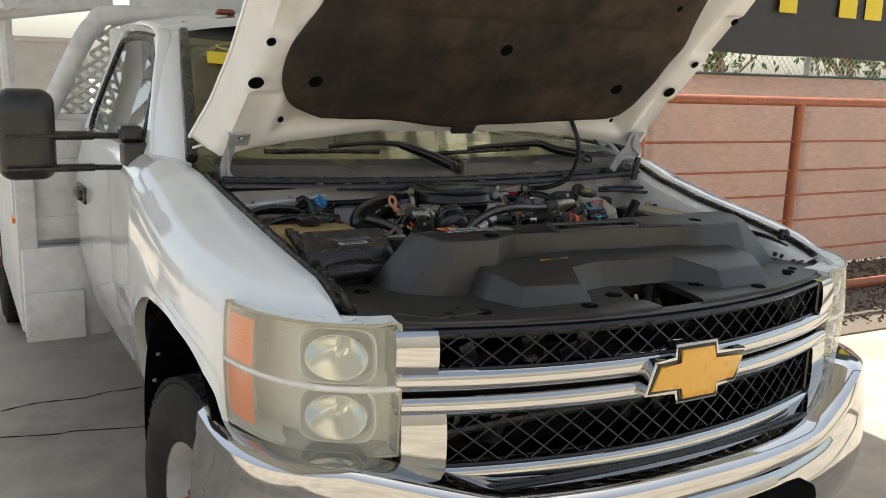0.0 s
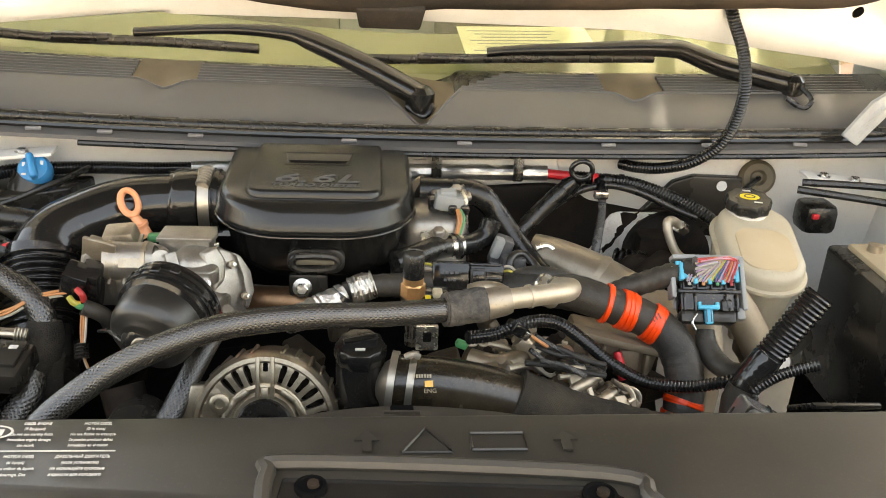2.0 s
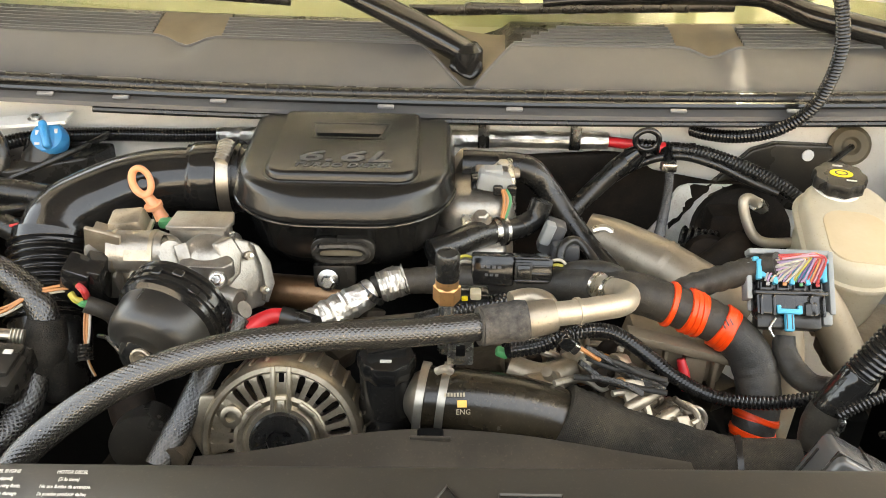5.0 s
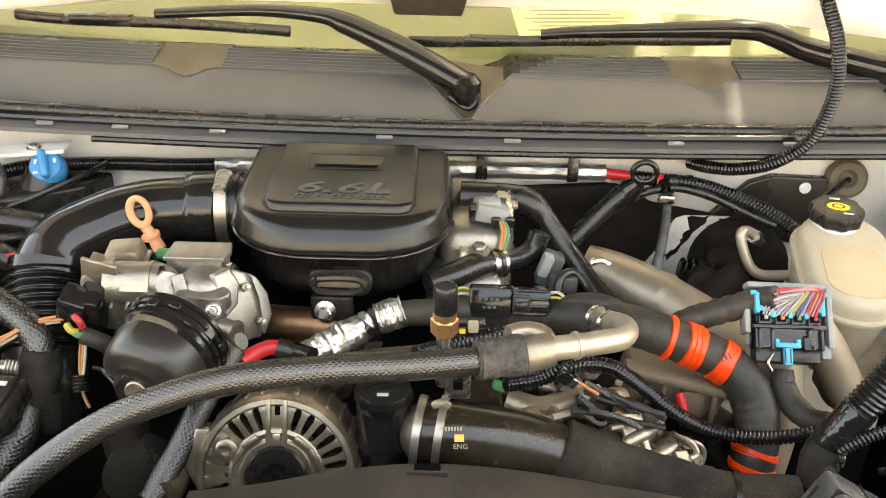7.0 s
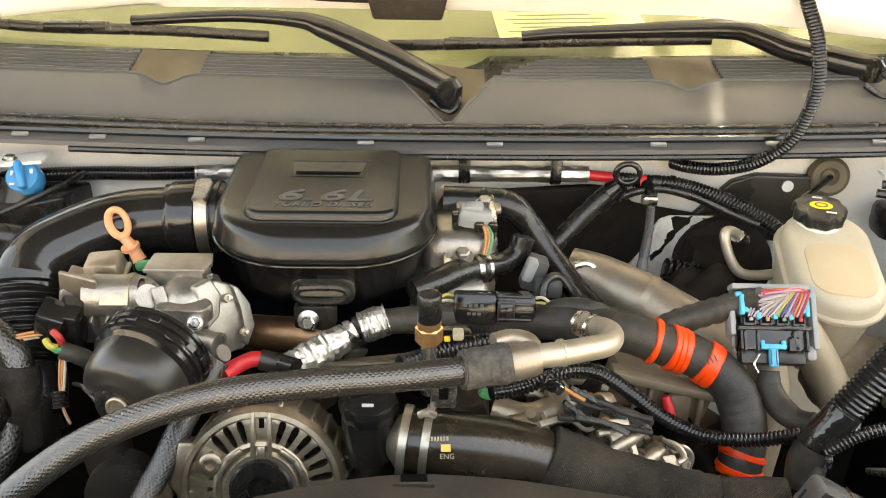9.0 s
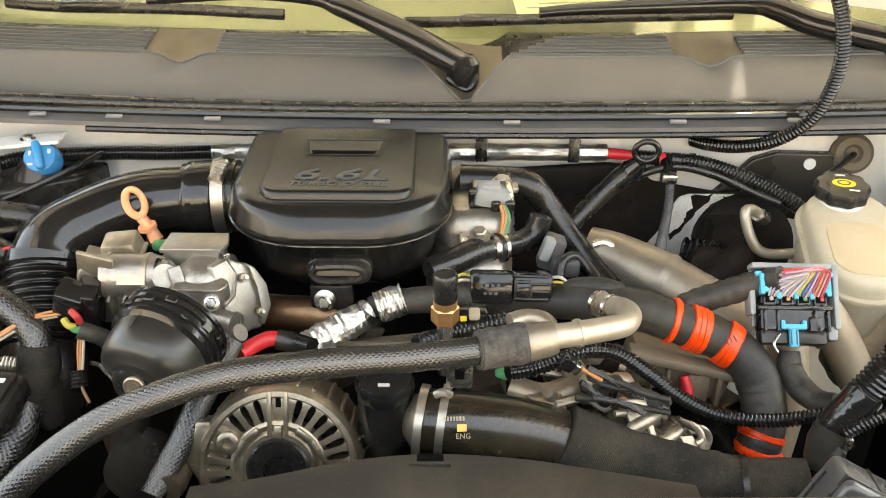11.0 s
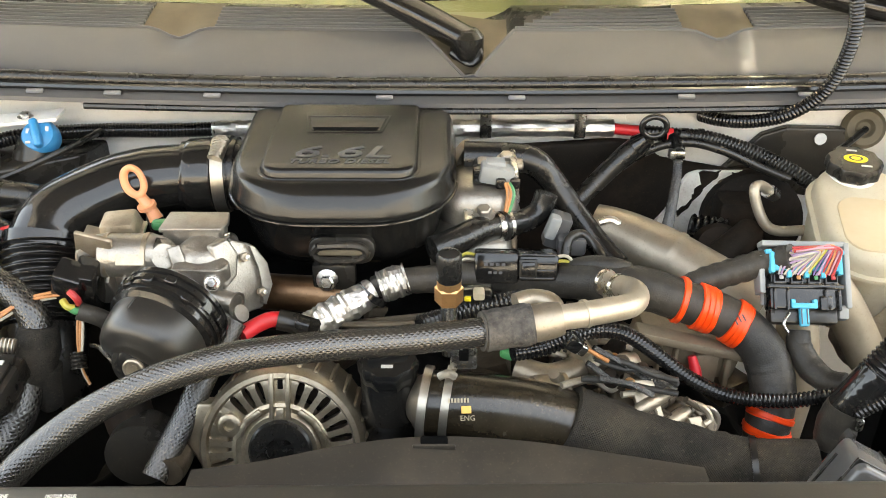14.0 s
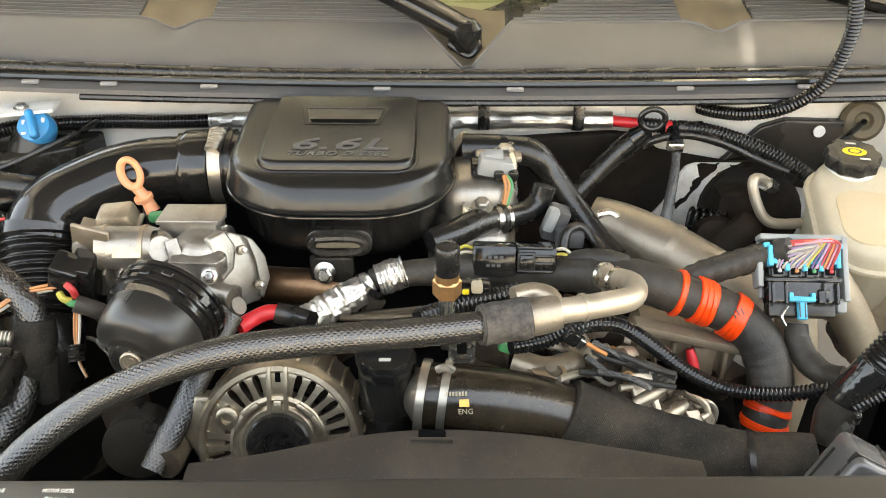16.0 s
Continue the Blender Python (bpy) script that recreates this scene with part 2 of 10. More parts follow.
M["copper"] = mat("browned_exhaust_pipe", (0.33, 0.20, 0.11), (0.16, 0.09, 0.05), rough=0.38, metal=0.9, scale=30, bump=0.15, bscale=200, dirt=(0.06, 0.04, 0.03), dirt_amt=0.5, dirt_scale=16)
M["brass"] = mat("brass_hex", (0.74, 0.42, 0.18), (0.60, 0.32, 0.13), rough=0.32, metal=0.8, scale=60, bump=0.1, bscale=400, dirt=(0.12, 0.08, 0.05), dirt_amt=0.35, dirt_scale=30)
M["foil"] = mat("crinkled_foil_wrap", (0.78, 0.76, 0.72), (0.58, 0.55, 0.51), rough=0.42, metal=1, scale=90, bump=1.0, bscale=110, rvar=0.1)
M["braid"] = mat("braided_rubber_hose", (0.024, 0.0220, 0.0190), (0.017, 0.0158, 0.0140), rough=0.13, rvar=0.04, spec=0.9, scale=40, bump=0.02, bscale=500, braid=(20, 0.0046, 0.00013), cross=True, dirt=DUST, dirt_amt=0.05, dirt_scale=14)
M["sleeve"] = mat("woven_nylon_sleeve", (0.026, 0.0245, 0.022), (0.018, 0.0172, 0.016), spec=0.8, rough=0.2, scale=60, bump=0.05, bscale=500, braid=(20, 0.0060, 0.00014), cross=True, dirt=DUST, dirt_amt=0.16, dirt_scale=12)
M["tape"] = mat("cloth_harness_tape", (0.034, 0.0312, 0.0272), (0.023, 0.0213, 0.0190), spec=0.3, rough=0.42, scale=60, bump=0.22, bscale=700, wrap=(0.013, 0.0022), dirt=DUST, dirt_amt=0.14, dirt_scale=14)
M["fabric"] = mat("black_fabric_wrap", (0.034, 0.031, 0.027), (0.020, 0.0185, 0.0165), spec=0.08, rough=0.8, scale=120, bump=0.9, bscale=700, dirt=DUST, dirt_amt=0.2, dirt_scale=18)
M["knit"] = mat("knitted_black_sleeve", (0.030, 0.027, 0.023), (0.019, 0.017, 0.015), rough=0.8, spec=0.15, scale=90, bump=0.5, bscale=600, braid=(84, 0.0024, 0.00035), cross=True, dirt=DUST, dirt_amt=0.2, dirt_scale=14)
M["frayed"] = mat("frayed_grey_wrap", (0.085, 0.080, 0.074), (0.035, 0.033, 0.031), rough=0.85, spec=0.15, scale=160, bump=1.0, bscale=260, dirt=DUST, dirt_amt=0.2, dirt_scale=20)
M["castdark"] = mat("grimy_cast_metal", (0.15, 0.12, 0.085), (0.065, 0.05, 0.035), rough=0.5, metal=0.6, scale=30, bump=0.4, bscale=200, dirt=(0.05, 0.035, 0.022), dirt_amt=0.6, dirt_scale=12)
M["orange"] = mat("orange_tape", (0.95, 0.075, 0.010), (0.85, 0.055, 0.008), rough=0.35, scale=30, bump=0.05, wrap=(0.0045, 0.0006))
M["terra"] = mat("faded_orange_plastic_handle", (0.78, 0.34, 0.17), (0.70, 0.29, 0.14), rough=0.4, scale=30, bump=0.04)
M["blue"] = mat("bright_blue_plastic", (0.02, 0.235, 0.50), (0.015, 0.19, 0.42), rough=0.35, scale=30, bump=0.05, dirt=(0.2, 0.3, 0.4), dirt_amt=0.2, dirt_scale=30)
M["cyan"] = mat("light_blue_connector_plastic", (0.06, 0.42, 0.60), (0.04, 0.34, 0.5), rough=0.4, scale=40, bump=0.05)
M["greyplastic"] = mat("grey_plastic", (0.30, 0.31, 0.305), (0.23, 0.235, 0.23), rough=0.5, scale=30, bump=0.08, dirt=DUST, dirt_amt=0.2)
M["tank"] = mat("yellowed_translucent_plastic", (0.60, 0.55, 0.44), (0.53, 0.47, 0.34), rough=0.4, scale=9, bump=0.08, bscale=200, dirt=(0.36, 0.26, 0.13), dirt_amt=0.55, dirt_scale=9, translucent=0.2)
M["oldtank"] = mat("amber_brown_aged_plastic", (0.58, 0.42, 0.17), (0.46, 0.30, 0.10), rough=0.4, scale=9, bump=0.08, bscale=200, dirt=(0.3, 0.18, 0.06), dirt_amt=0.4, dirt_scale=13, translucent=0.2)
M["red"] = mat("red_cable_sheath", (0.62, 0.02, 0.03), (0.5, 0.015, 0.02), rough=0.4, scale=40, bump=0.05)
M["yellow"] = mat("yellow_label", (0.85, 0.66, 0.03), (0.78, 0.58, 0.03), rough=0.5, scale=40, bump=0.02)
M["gold"] = mat("gold_badge_enamel", (0.80, 0.42, 0.035), (0.72, 0.35, 0.03), rough=0.3, scale=60, bump=0.06, bscale=600, coat=0.6)
M["lampdark"] = mat("dark_amber_lamp_plastic", (0.26, 0.06, 0.02), (0.2, 0.045, 0.015), rough=0.3, scale=40, bump=0.1)
M["amber"] = mat("amber_reflector", (0.95, 0.22, 0.006), (0.86, 0.17, 0.005), rough=0.35, scale=80, bump=0.3, bscale=300)
M["reflector"] = mat("silvered_lamp_bowl", (0.86, 0.86, 0.81), (0.81, 0.81, 0.75), rough=0.3, metal=0.0, scale=30, bump=0.05)
M["paper"] = mat("cream_paper", (0.78, 0.74, 0.58), (0.7, 0.66, 0.5), rough=0.8, scale=20, bump=0.02)
M["print"] = mat("pale_print", (0.62, 0.60, 0.55), (0.5, 0.48, 0.44), rough=0.6, scale=200, bump=0.02)
M["printdark"] = mat("dark_print", (0.05, 0.05, 0.045), (0.03, 0.03, 0.03), rough=0.6, scale=200, bump=0.02)
M["labelorange"] = mat("orange_warning_print", (0.85, 0.30, 0.02), (0.75, 0.24, 0.02), rough=0.5, scale=80, bump=0.02)
M["labelred"] = mat("red_warning_print", (0.62, 0.03, 0.04), (0.5, 0.02, 0.03), rough=0.5, scale=80, bump=0.02)
# near-black that paints deep shade in the bay and recesses; also on matt black parts
M["black"] = mat("matt_black_and_shade", (0.004, 0.004, 0.004), (0.003, 0.003, 0.003), spec=0.05, rough=0.9, scale=30, bump=0.05)
M["badge"] = mat("grey_badge", (0.35, 0.35, 0.36), (0.28, 0.28, 0.29), rough=0.35, metal=0.5, scale=50, bump=0.05)
M["pad"] = mat("heat_stained_hood_insulation", (0.052, 0.044, 0.037), (0.024, 0.0215, 0.019), rough=0.95, scale=6, spec=0.1, bump=0.9, bscale=60, dirt=(0.13, 0.088, 0.058), dirt_amt=0.5, dirt_scale=3)
M["dash"] = mat("pale_tan_dashboard", (0.235, 0.228, 0.142), (0.205, 0.198, 0.122), rough=0.7, scale=12, bump=0.1)
M["glass"] = glass_mat("windshield_glass", (0.3, 0.31, 0.2), 0.97, body=(0.97, 0.985, 0.88))
M["rearglass"] = glass_mat("dark_rear_glass", (0.03, 0.032, 0.03), 0.4)
M["tinted"] = glass_mat("door_glass", (0.05, 0.055, 0.05), 0.8)
M["lens"] = glass_mat("hazed_headlamp_lens", (0.84, 0.82, 0.68), 0.78, rough=0.14)
M["silver"] = mat("polished_lamp_bowl", (0.93, 0.93, 0.92), (0.88, 0.88, 0.87), rough=0.16, metal=1, scale=20, bump=0.03, rvar=0.04)
M["concrete"] = mat("stained_concrete", (0.50, 0.43, 0.345), (0.40, 0.345, 0.28), rough=0.75, scale=2.2, bump=0.2, bscale=70, dirt=(0.11, 0.09, 0.075), dirt_amt=0.6, dirt_scale=1.4)
M["gravel"] = mat("gravel_soil", (0.20, 0.155, 0.115), (0.11, 0.085, 0.065), rough=0.9, scale=60, bump=0.9, bscale=90, island=0.3)
M["rust"] = mat("orange_red_weathered_pipe_paint", (0.42, 0.125, 0.05), (0.31, 0.085, 0.035), rough=0.5, scale=14, bump=0.15, bscale=80, dirt=(0.16, 0.06, 0.035), dirt_amt=0.6, dirt_scale=9)
M["screen"] = mat("pinkish_brown_privacy_mesh", (0.74, 0.575, 0.50), (0.57, 0.435, 0.375), rough=0.8, scale=26, bump=0.8, bscale=14, dirt=(0.60, 0.49, 0.42), dirt_amt=0.5, dirt_scale=2.5, translucent=0.42, stretch=(0.45, 1, 1.5))
M["banner"] = mat("black_vinyl_banner", (0.035, 0.030, 0.026), (0.026, 0.023, 0.020), rough=0.5, scale=6, bump=0.2, bscale=5)
M["galv"] = mat("galvanised_wire", (0.5, 0.5, 0.48), (0.4, 0.4, 0.38), rough=0.5, metal=0.6, scale=50, bump=0.1)
M["canopy"] = mat("cream_translucent_canopy_sheet", (0.62, 0.61, 0.57), (0.54, 0.53, 0.49), rough=0.5, scale=3, bump=0.1, translucent=0.35)
M["skylight"] = mat("translucent_skylight_sheet", (0.9, 0.87, 0.76), (0.85, 0.8, 0.7), rough=0.5, scale=4, bump=0.1, translucent=0.75)
M["leaf"] = mat("foliage", (0.10, 0.14, 0.03), (0.05, 0.08, 0.02), rough=0.6, scale=9, bump=0.2, island=0.5, translucent=0.3)
M["green"] = mat("dark_green_paint", (0.06, 0.10, 0.07), (0.045, 0.08, 0.055), rough=0.4, scale=5, bump=0.05)
M["wall"] = mat("beige_block_wall", (0.42, 0.39, 0.345), (0.36, 0.33, 0.29), rough=0.85, scale=5, bump=0.2)
M["beige"] = mat("dusty_beige_plastic", (0.42, 0.35, 0.24), (0.33, 0.27, 0.18), rough=0.7, scale=20, bump=0.1, dirt=(0.2, 0.15, 0.1), dirt_amt=0.4)
WIRES = []
for i, c in enumerate(((0.75, 0.06, 0.06), (0.62, 0.42, 0.66), (0.78, 0.70, 0.56), (0.10, 0.42, 0.16), (0.78, 0.32, 0.10), (0.2, 0.12, 0.35), (0.8, 0.42, 0.5), (0.72, 0.62, 0.1), (0.55, 0.52, 0.5))):
    WIRES.append(mat("wire_sheath", tuple(0.62 * v for v in c), rough=0.4, scale=50, bump=0.03))


# ---- mesh helpers ----
def ring_points(n, rx, ry):
    return [(rx * math.cos(2 * math.pi * i / n), ry * math.sin(2 * math.pi * i / n)) for i in range(n)]


def smooth_path(pts, per=8):
    """Catmull-Rom through the points."""
    P = [Vector(p) for p in pts]
    if len(P) < 3:
        return [P[0].lerp(P[-1], i / per) for i in range(per + 1)]
    out = []
    for i in range(len(P) - 1):
        p0, p1, p2 = P[max(i - 1, 0)], P[i], P[i + 1]
        p3 = P[min(i + 2, len(P) - 1)]
        for k in range(per):
            t = k / per
            out.append(0.5 * ((2 * p1) + (p2 - p0) * t + (2 * p0 - 5 * p1 + 4 * p2 - p3) * t * t + (3 * p1 - p0 - 3 * p2 + p3) * t ** 3))
    out.append(P[-1])
    return out


def resample(path, step):
    out, acc = [path[0].copy()], 0.0
    for a, b in zip(path, path[1:]):
        d = (b - a).length
        if d < 1e-9:
            continue
        s = step - acc
        while s <= d:
            out.append(a.lerp(b, s / d))
            s += step
        acc = d - (s - step)
    if (out[-1] - path[-1]).length > step * 0.3:
        out.append(path[-1].copy())
    return out


def tube(pts, r, segs=14, per=8, bm=None, ridge=None, caps=True, jitter=0.0, seed=1, flat=1.0, end=None, crumple=0.0):
    """A round tube along the points; r may be a number or one radius a point. ridge=(pitch, depth) rings it like a conduit. flat squashes it."""
    bm = bm or bmesh.new()
    uvl = bm.loops.layers.uv.verify()
    path = smooth_path(pts, per)
    n0 = len(path)
    if isinstance(r, (int, float)):
        radii = [r] * n0
    else:
        radii = []
        for i in range(n0):
            f = i / max(1, n0 - 1) * (len(r) - 1)
            k = min(int(f), len(r) - 2)
            radii.append(r[k] + (r[k + 1] - r[k]) * (f - k))
    if ridge:
        pitch, depth = ridge
        total = sum((b - a).length for a, b in zip(path, path[1:]))
        segs = max(segs, 20)
        fine = resample(path, pitch / 4)
        m = len(fine)
        rr = []
        for i in range(m):
            f = i / max(1, m - 1) * (n0 - 1)
            k = min(int(f), n0 - 2)
            base = radii[k] + (radii[k + 1] - radii[k]) * (f - k)
            rr.append(base + depth * (0.5, 1.0, 0.5, -0.6)[i % 4])
        path, radii = fine, rr
    rnd = random.Random(seed)
    prev_t, nrm, length, rings = None, None, 0.0, []
    for i, p in enumerate(path):
        t = (path[min(i + 1, len(path) - 1)] - path[max(i - 1, 0)]).normalized()
        if nrm is None:
            nrm = t.cross(Vector((0, 0, 1)))
            if nrm.length < 0.1:
                nrm = t.cross(Vector((1, 0, 0)))
            nrm.normalize()
        else:
            nrm = (nrm - t * nrm.dot(t)).normalized()
            length += (p - path[i - 1]).length
        bi = t.cross(nrm)
        rad = radii[i] * (1 + (rnd.uniform(-jitter, jitter) if jitter else 0))
        rings.append(([bm.verts.new(p + (nrm * math.cos(2 * math.pi * k / segs) + bi * (flat * math.sin(2 * math.pi * k / segs))) * rad * (1 + (rnd.uniform(-crumple, crumple) if crumple else 0))) for k in range(segs)], length))
    for (a, la), (b, lb) in zip(rings, rings[1:]):
        for k in range(segs):
            k2 = (k + 1) % segs
            f = bm.faces.new((a[k], a[k2], b[k2], b[k]))
            for lp, (u, v) in zip(f.loops, ((k / segs, la), ((k + 1) / segs, la), ((k + 1) / segs, lb), (k / segs, lb))):
                lp[uvl].uv = (u, v)
    if caps:
        bm.faces.new(list(reversed(rings[0][0])))
        bm.faces.new(rings[-1][0])
    return bm


def axis_matrix(p, d, up=(0, 0, 1)):
    """A frame at p whose z runs along d."""
    z = Vector(d).normalized()
    x = Vector(up).cross(z)
    if x.length < 1e-3:
        x = Vector((1, 0, 0)).cross(z)
    x.normalize()
    y = z.cross(x)
    m = Matrix((x, y, z)).transposed().to_4x4()
    m.translation = Vector(p)
    return m


def lathe(profile, m=None, segs=32, bm=None, sy=1.0, scallop=None, caps=True):
    """Turn (radius, height) pairs about z, then lay the result by m."""
    bm = bm or bmesh.new()
    m = m or Matrix()
    rings = []
    for r, z in profile:
        ring = []
        for k in range(segs):
            a = 2 * math.pi * k / segs
            q = r * (1 + scallop[1] * math.cos(scallop[0] * a)) if scallop and r > scallop[2] else r
            ring.append(bm.verts.new(m @ Vector((q * math.cos(a), q * sy * math.sin(a), z))))
        rings.append(ring)
    for a, b in zip(rings, rings[1:]):
        for k in range(segs):
            k2 = (k + 1) % segs
            bm.faces.new((a[k], a[k2], b[k2], b[k]))
    if abs(profile[0][1] - profile[-1][1]) < 1e-6 and abs(profile[0][0] - profile[-1][0]) > 1e-6:
        caps = False
    if caps and profile[0][0] > 1e-5:
        bm.faces.new(list(reversed(rings[0])))
    if caps and profile[-1][0] > 1e-5:
        bm.faces.new(rings[-1])
    return bm


def bolt(p, d, r=0.007, h=0.006, bm=None, washer=1.5):
    """A hex-head bolt with its flange."""
    m = axis_matrix(p, d)
    bm = lathe([(r * washer, 0), (r * washer, h * 0.25), (r * 1.1, h * 0.4), (0.0001, h * 0.4)], m, 16, bm)
    return lathe([(r, h * 0.38), (r, h * 1.2), (r * 0.8, h * 1.4), (0.0001, h * 1.4)], m, 6, bm)


def rbox(size, m=None, bev=0.004, segs=2, bm=None, taper=1.0):
    """A box with rounded edges; taper scales its top."""
    b = bmesh.new()
    bmesh.ops.create_cube(b, size=1)
    for v in b.verts:
        k = taper if v.co.z > 0 else 1.0
        v.co = Vector((v.co.x * size[0] * k, v.co.y * size[1] * k, v.co.z * size[2]))
    if bev:
        bmesh.ops.bevel(b, geom=b.edges[:], offset=min(bev, min(size) * 0.45), segments=segs, profile=0.5, affect="EDGES")
    b.transform(m or Matrix())
    if bm is None:
        return b
    join(bm, b)
    return bm


def join(bm, other):
    vm = [bm.verts.new(v.co) for v in other.verts]
    other.verts.index_update()
    for f in other.faces:
        try:
            bm.faces.new([vm[v.index] for v in f.verts])
        except ValueError:
            pass
    other.free()
    return bm


def loft(rings, closed=True, cap_start=False, cap_end=False, bm=None):
    bm = bm or bmesh.new()
    R = [[bm.verts.new(p) for p in ring] for ring in rings]
    n = len(R[0])
    for a, b in zip(R, R[1:]):
        for k in range(n if closed else n - 1):
            k2 = (k + 1) % n
            bm.faces.new((a[k], a[k2], b[k2], b[k]))
    if cap_start:
        bm.faces.new(list(reversed(R[0])))
    if cap_end:
        bm.faces.new(R[-1])
    return bm


def rrect(w, d, r, n=6):
    """A rounded rectangle in the plane, counter-clockwise."""
    out = []
    for cx, cy, a0 in ((w / 2 - r, d / 2 - r, 0), (-w / 2 + r, d / 2 - r, 90), (-w / 2 + r, -d / 2 + r, 180), (w / 2 - r, -d / 2 + r, 270)):
        for i in range(n + 1):
            a = radians(a0 + 90 * i / n)
            out.append((cx + r * math.cos(a), cy + r * math.sin(a)))
    return out


def slab(poly, z0, z1, m=None, bev=0.0, bm=None, top=None):
    """A plate with the outline poly between z0 and z1; top gives the upper outline where the sides slope."""
    b = bmesh.new()
    m = m or Matrix()
    lo = [b.verts.new((p[0], p[1], z0 if len(p) < 3 else p[2])) for p in poly]
    hi = [b.verts.new((p[0], p[1], z1 if len(p) < 3 else p[2])) for p in (top or poly)]
    n = len(lo)
    for k in range(n):
        b.faces.new((lo[k], lo[(k + 1) % n], hi[(k + 1) % n], hi[k]))
    b.faces.new(list(reversed(lo)))
    f = b.faces.new(hi)
    if bev:
        bmesh.ops.bevel(b, geom=list(f.edges) + [e for e in b.edges if (e.verts[0] in lo) != (e.verts[1] in lo)], offset=bev, segments=3, profile=0.5, affect="EDGES", clamp_overlap=True)
    bmesh.ops.recalc_face_normals(b, faces=b.faces[:])
    b.transform(m)
    if bm is None:
        return b
    return join(bm, b)


def grid(fn, nu, nv, bm=None, closed_u=False):
    """A sheet from fn(u, v), u and v from 0 to 1."""
    bm = bm or bmesh.new()
    V = [[bm.verts.new(fn(i / nu, j / nv)) for i in range(nu + (0 if closed_u else 1))] for j in range(nv + 1)]
    w = len(V[0])
    for j in range(nv):
        for i in range(nu):
            bm.faces.new((V[j][i], V[j][(i + 1) % w], V[j + 1][(i + 1) % w], V[j + 1][i]))
    return bm


def solid(bm, t):
    """Give a sheet thickness, away from its normals."""
    bmesh.ops.remove_doubles(bm, verts=bm.verts[:], dist=1e-5)
    bmesh.ops.recalc_face_normals(bm, faces=bm.faces[:])
    bm.normal_update()
    verts, faces = bm.verts[:], bm.faces[:]
    rim = [e for e in bm.edges if len(e.link_faces) == 1]
    twin = {v: bm.verts.new(v.co - v.normal * t) for v in verts}
    for f in faces:
        bm.faces.new([twin[v] for v in reversed(f.verts)])
    for e in rim:
        a, b = e.verts
        bm.faces.new((a, b, twin[b], twin[a]))
    return bm


def interp(x, table):
    """Straight lines through a table of (x, y)."""
    for (x0, y0), (x1, y1) in zip(table, table[1:]):
        if x <= x1:
            k = max(0.0, (x - x0) / (x1 - x0))
            return y0 + (y1 - y0) * k
    return table[-1][1]


def thing(name, base, label, category, group="", kind=""):
    e = new(name)
    e.empty_display_size = 0.05
    e.location = base
    return tagged(e, label, category, group, kind)


def part(name, bm, material, parent=None, label="", sharp=38, kind=""):
    """One mesh object under a thing or a part; the mesh is built in world places."""
    me = bpy.data.meshes.new(name)
    off = Vector((0, 0, 0))
    q = parent
    while q:
        off += q.location
        q = q.parent
    if off.length:
        bm.transform(Matrix.Translation(-off))
    bmesh.ops.recalc_face_normals(bm, faces=bm.faces[:])
    bm.to_mesh(me)
    bm.free()
    me.polygons.foreach_set("use_smooth", [True] * len(me.polygons))
    me.set_sharp_from_angle(angle=radians(sharp))
    me.materials.append(material)
    ob = new(name, me)
    if parent:
        ob.parent = parent
    if label:
        ob["label"] = label
    if kind:
        ob["kind"] = kind
    return ob


def letters(text, size, m, material, name, parent, depth=0.0008, label="", shear=0.0, space=1.0, bold=0.0):
    """Raised writing with the built-in font, centred at m, reading along its x."""
    cu = bpy.data.curves.new(name, "FONT")
    cu.body, cu.size, cu.align_x, cu.align_y, cu.extrude, cu.shear, cu.space_character = text, size, "CENTER", "CENTER", depth, shear, space
    cu.resolution_u, cu.offset = 2, bold
    tmp = bpy.data.objects.new("tmp", cu)
    scene.collection.objects.link(tmp)
    me = bpy.data.meshes.new_from_object(tmp)
    bpy.data.objects.remove(tmp)
    bm = bmesh.new()
    bm.from_mesh(me)
    bpy.data.meshes.remove(me)
    bm.transform(m)
    return part(name, bm, material, parent, label)


def bars(rows, m, material, name, parent, h=0.0008, label=""):
    """Unreadable writing as plain bars: (x, y, width, height)."""
    bm = bmesh.new()
    for x, y, w, d in rows:
        rbox((w, d, h), m @ Matrix.Translation((x, y, 0)), 0, bm=bm)
    return part(name, bm, material, parent, label)


# ---- ground, canopy, fence, distance ----
G = 0.05


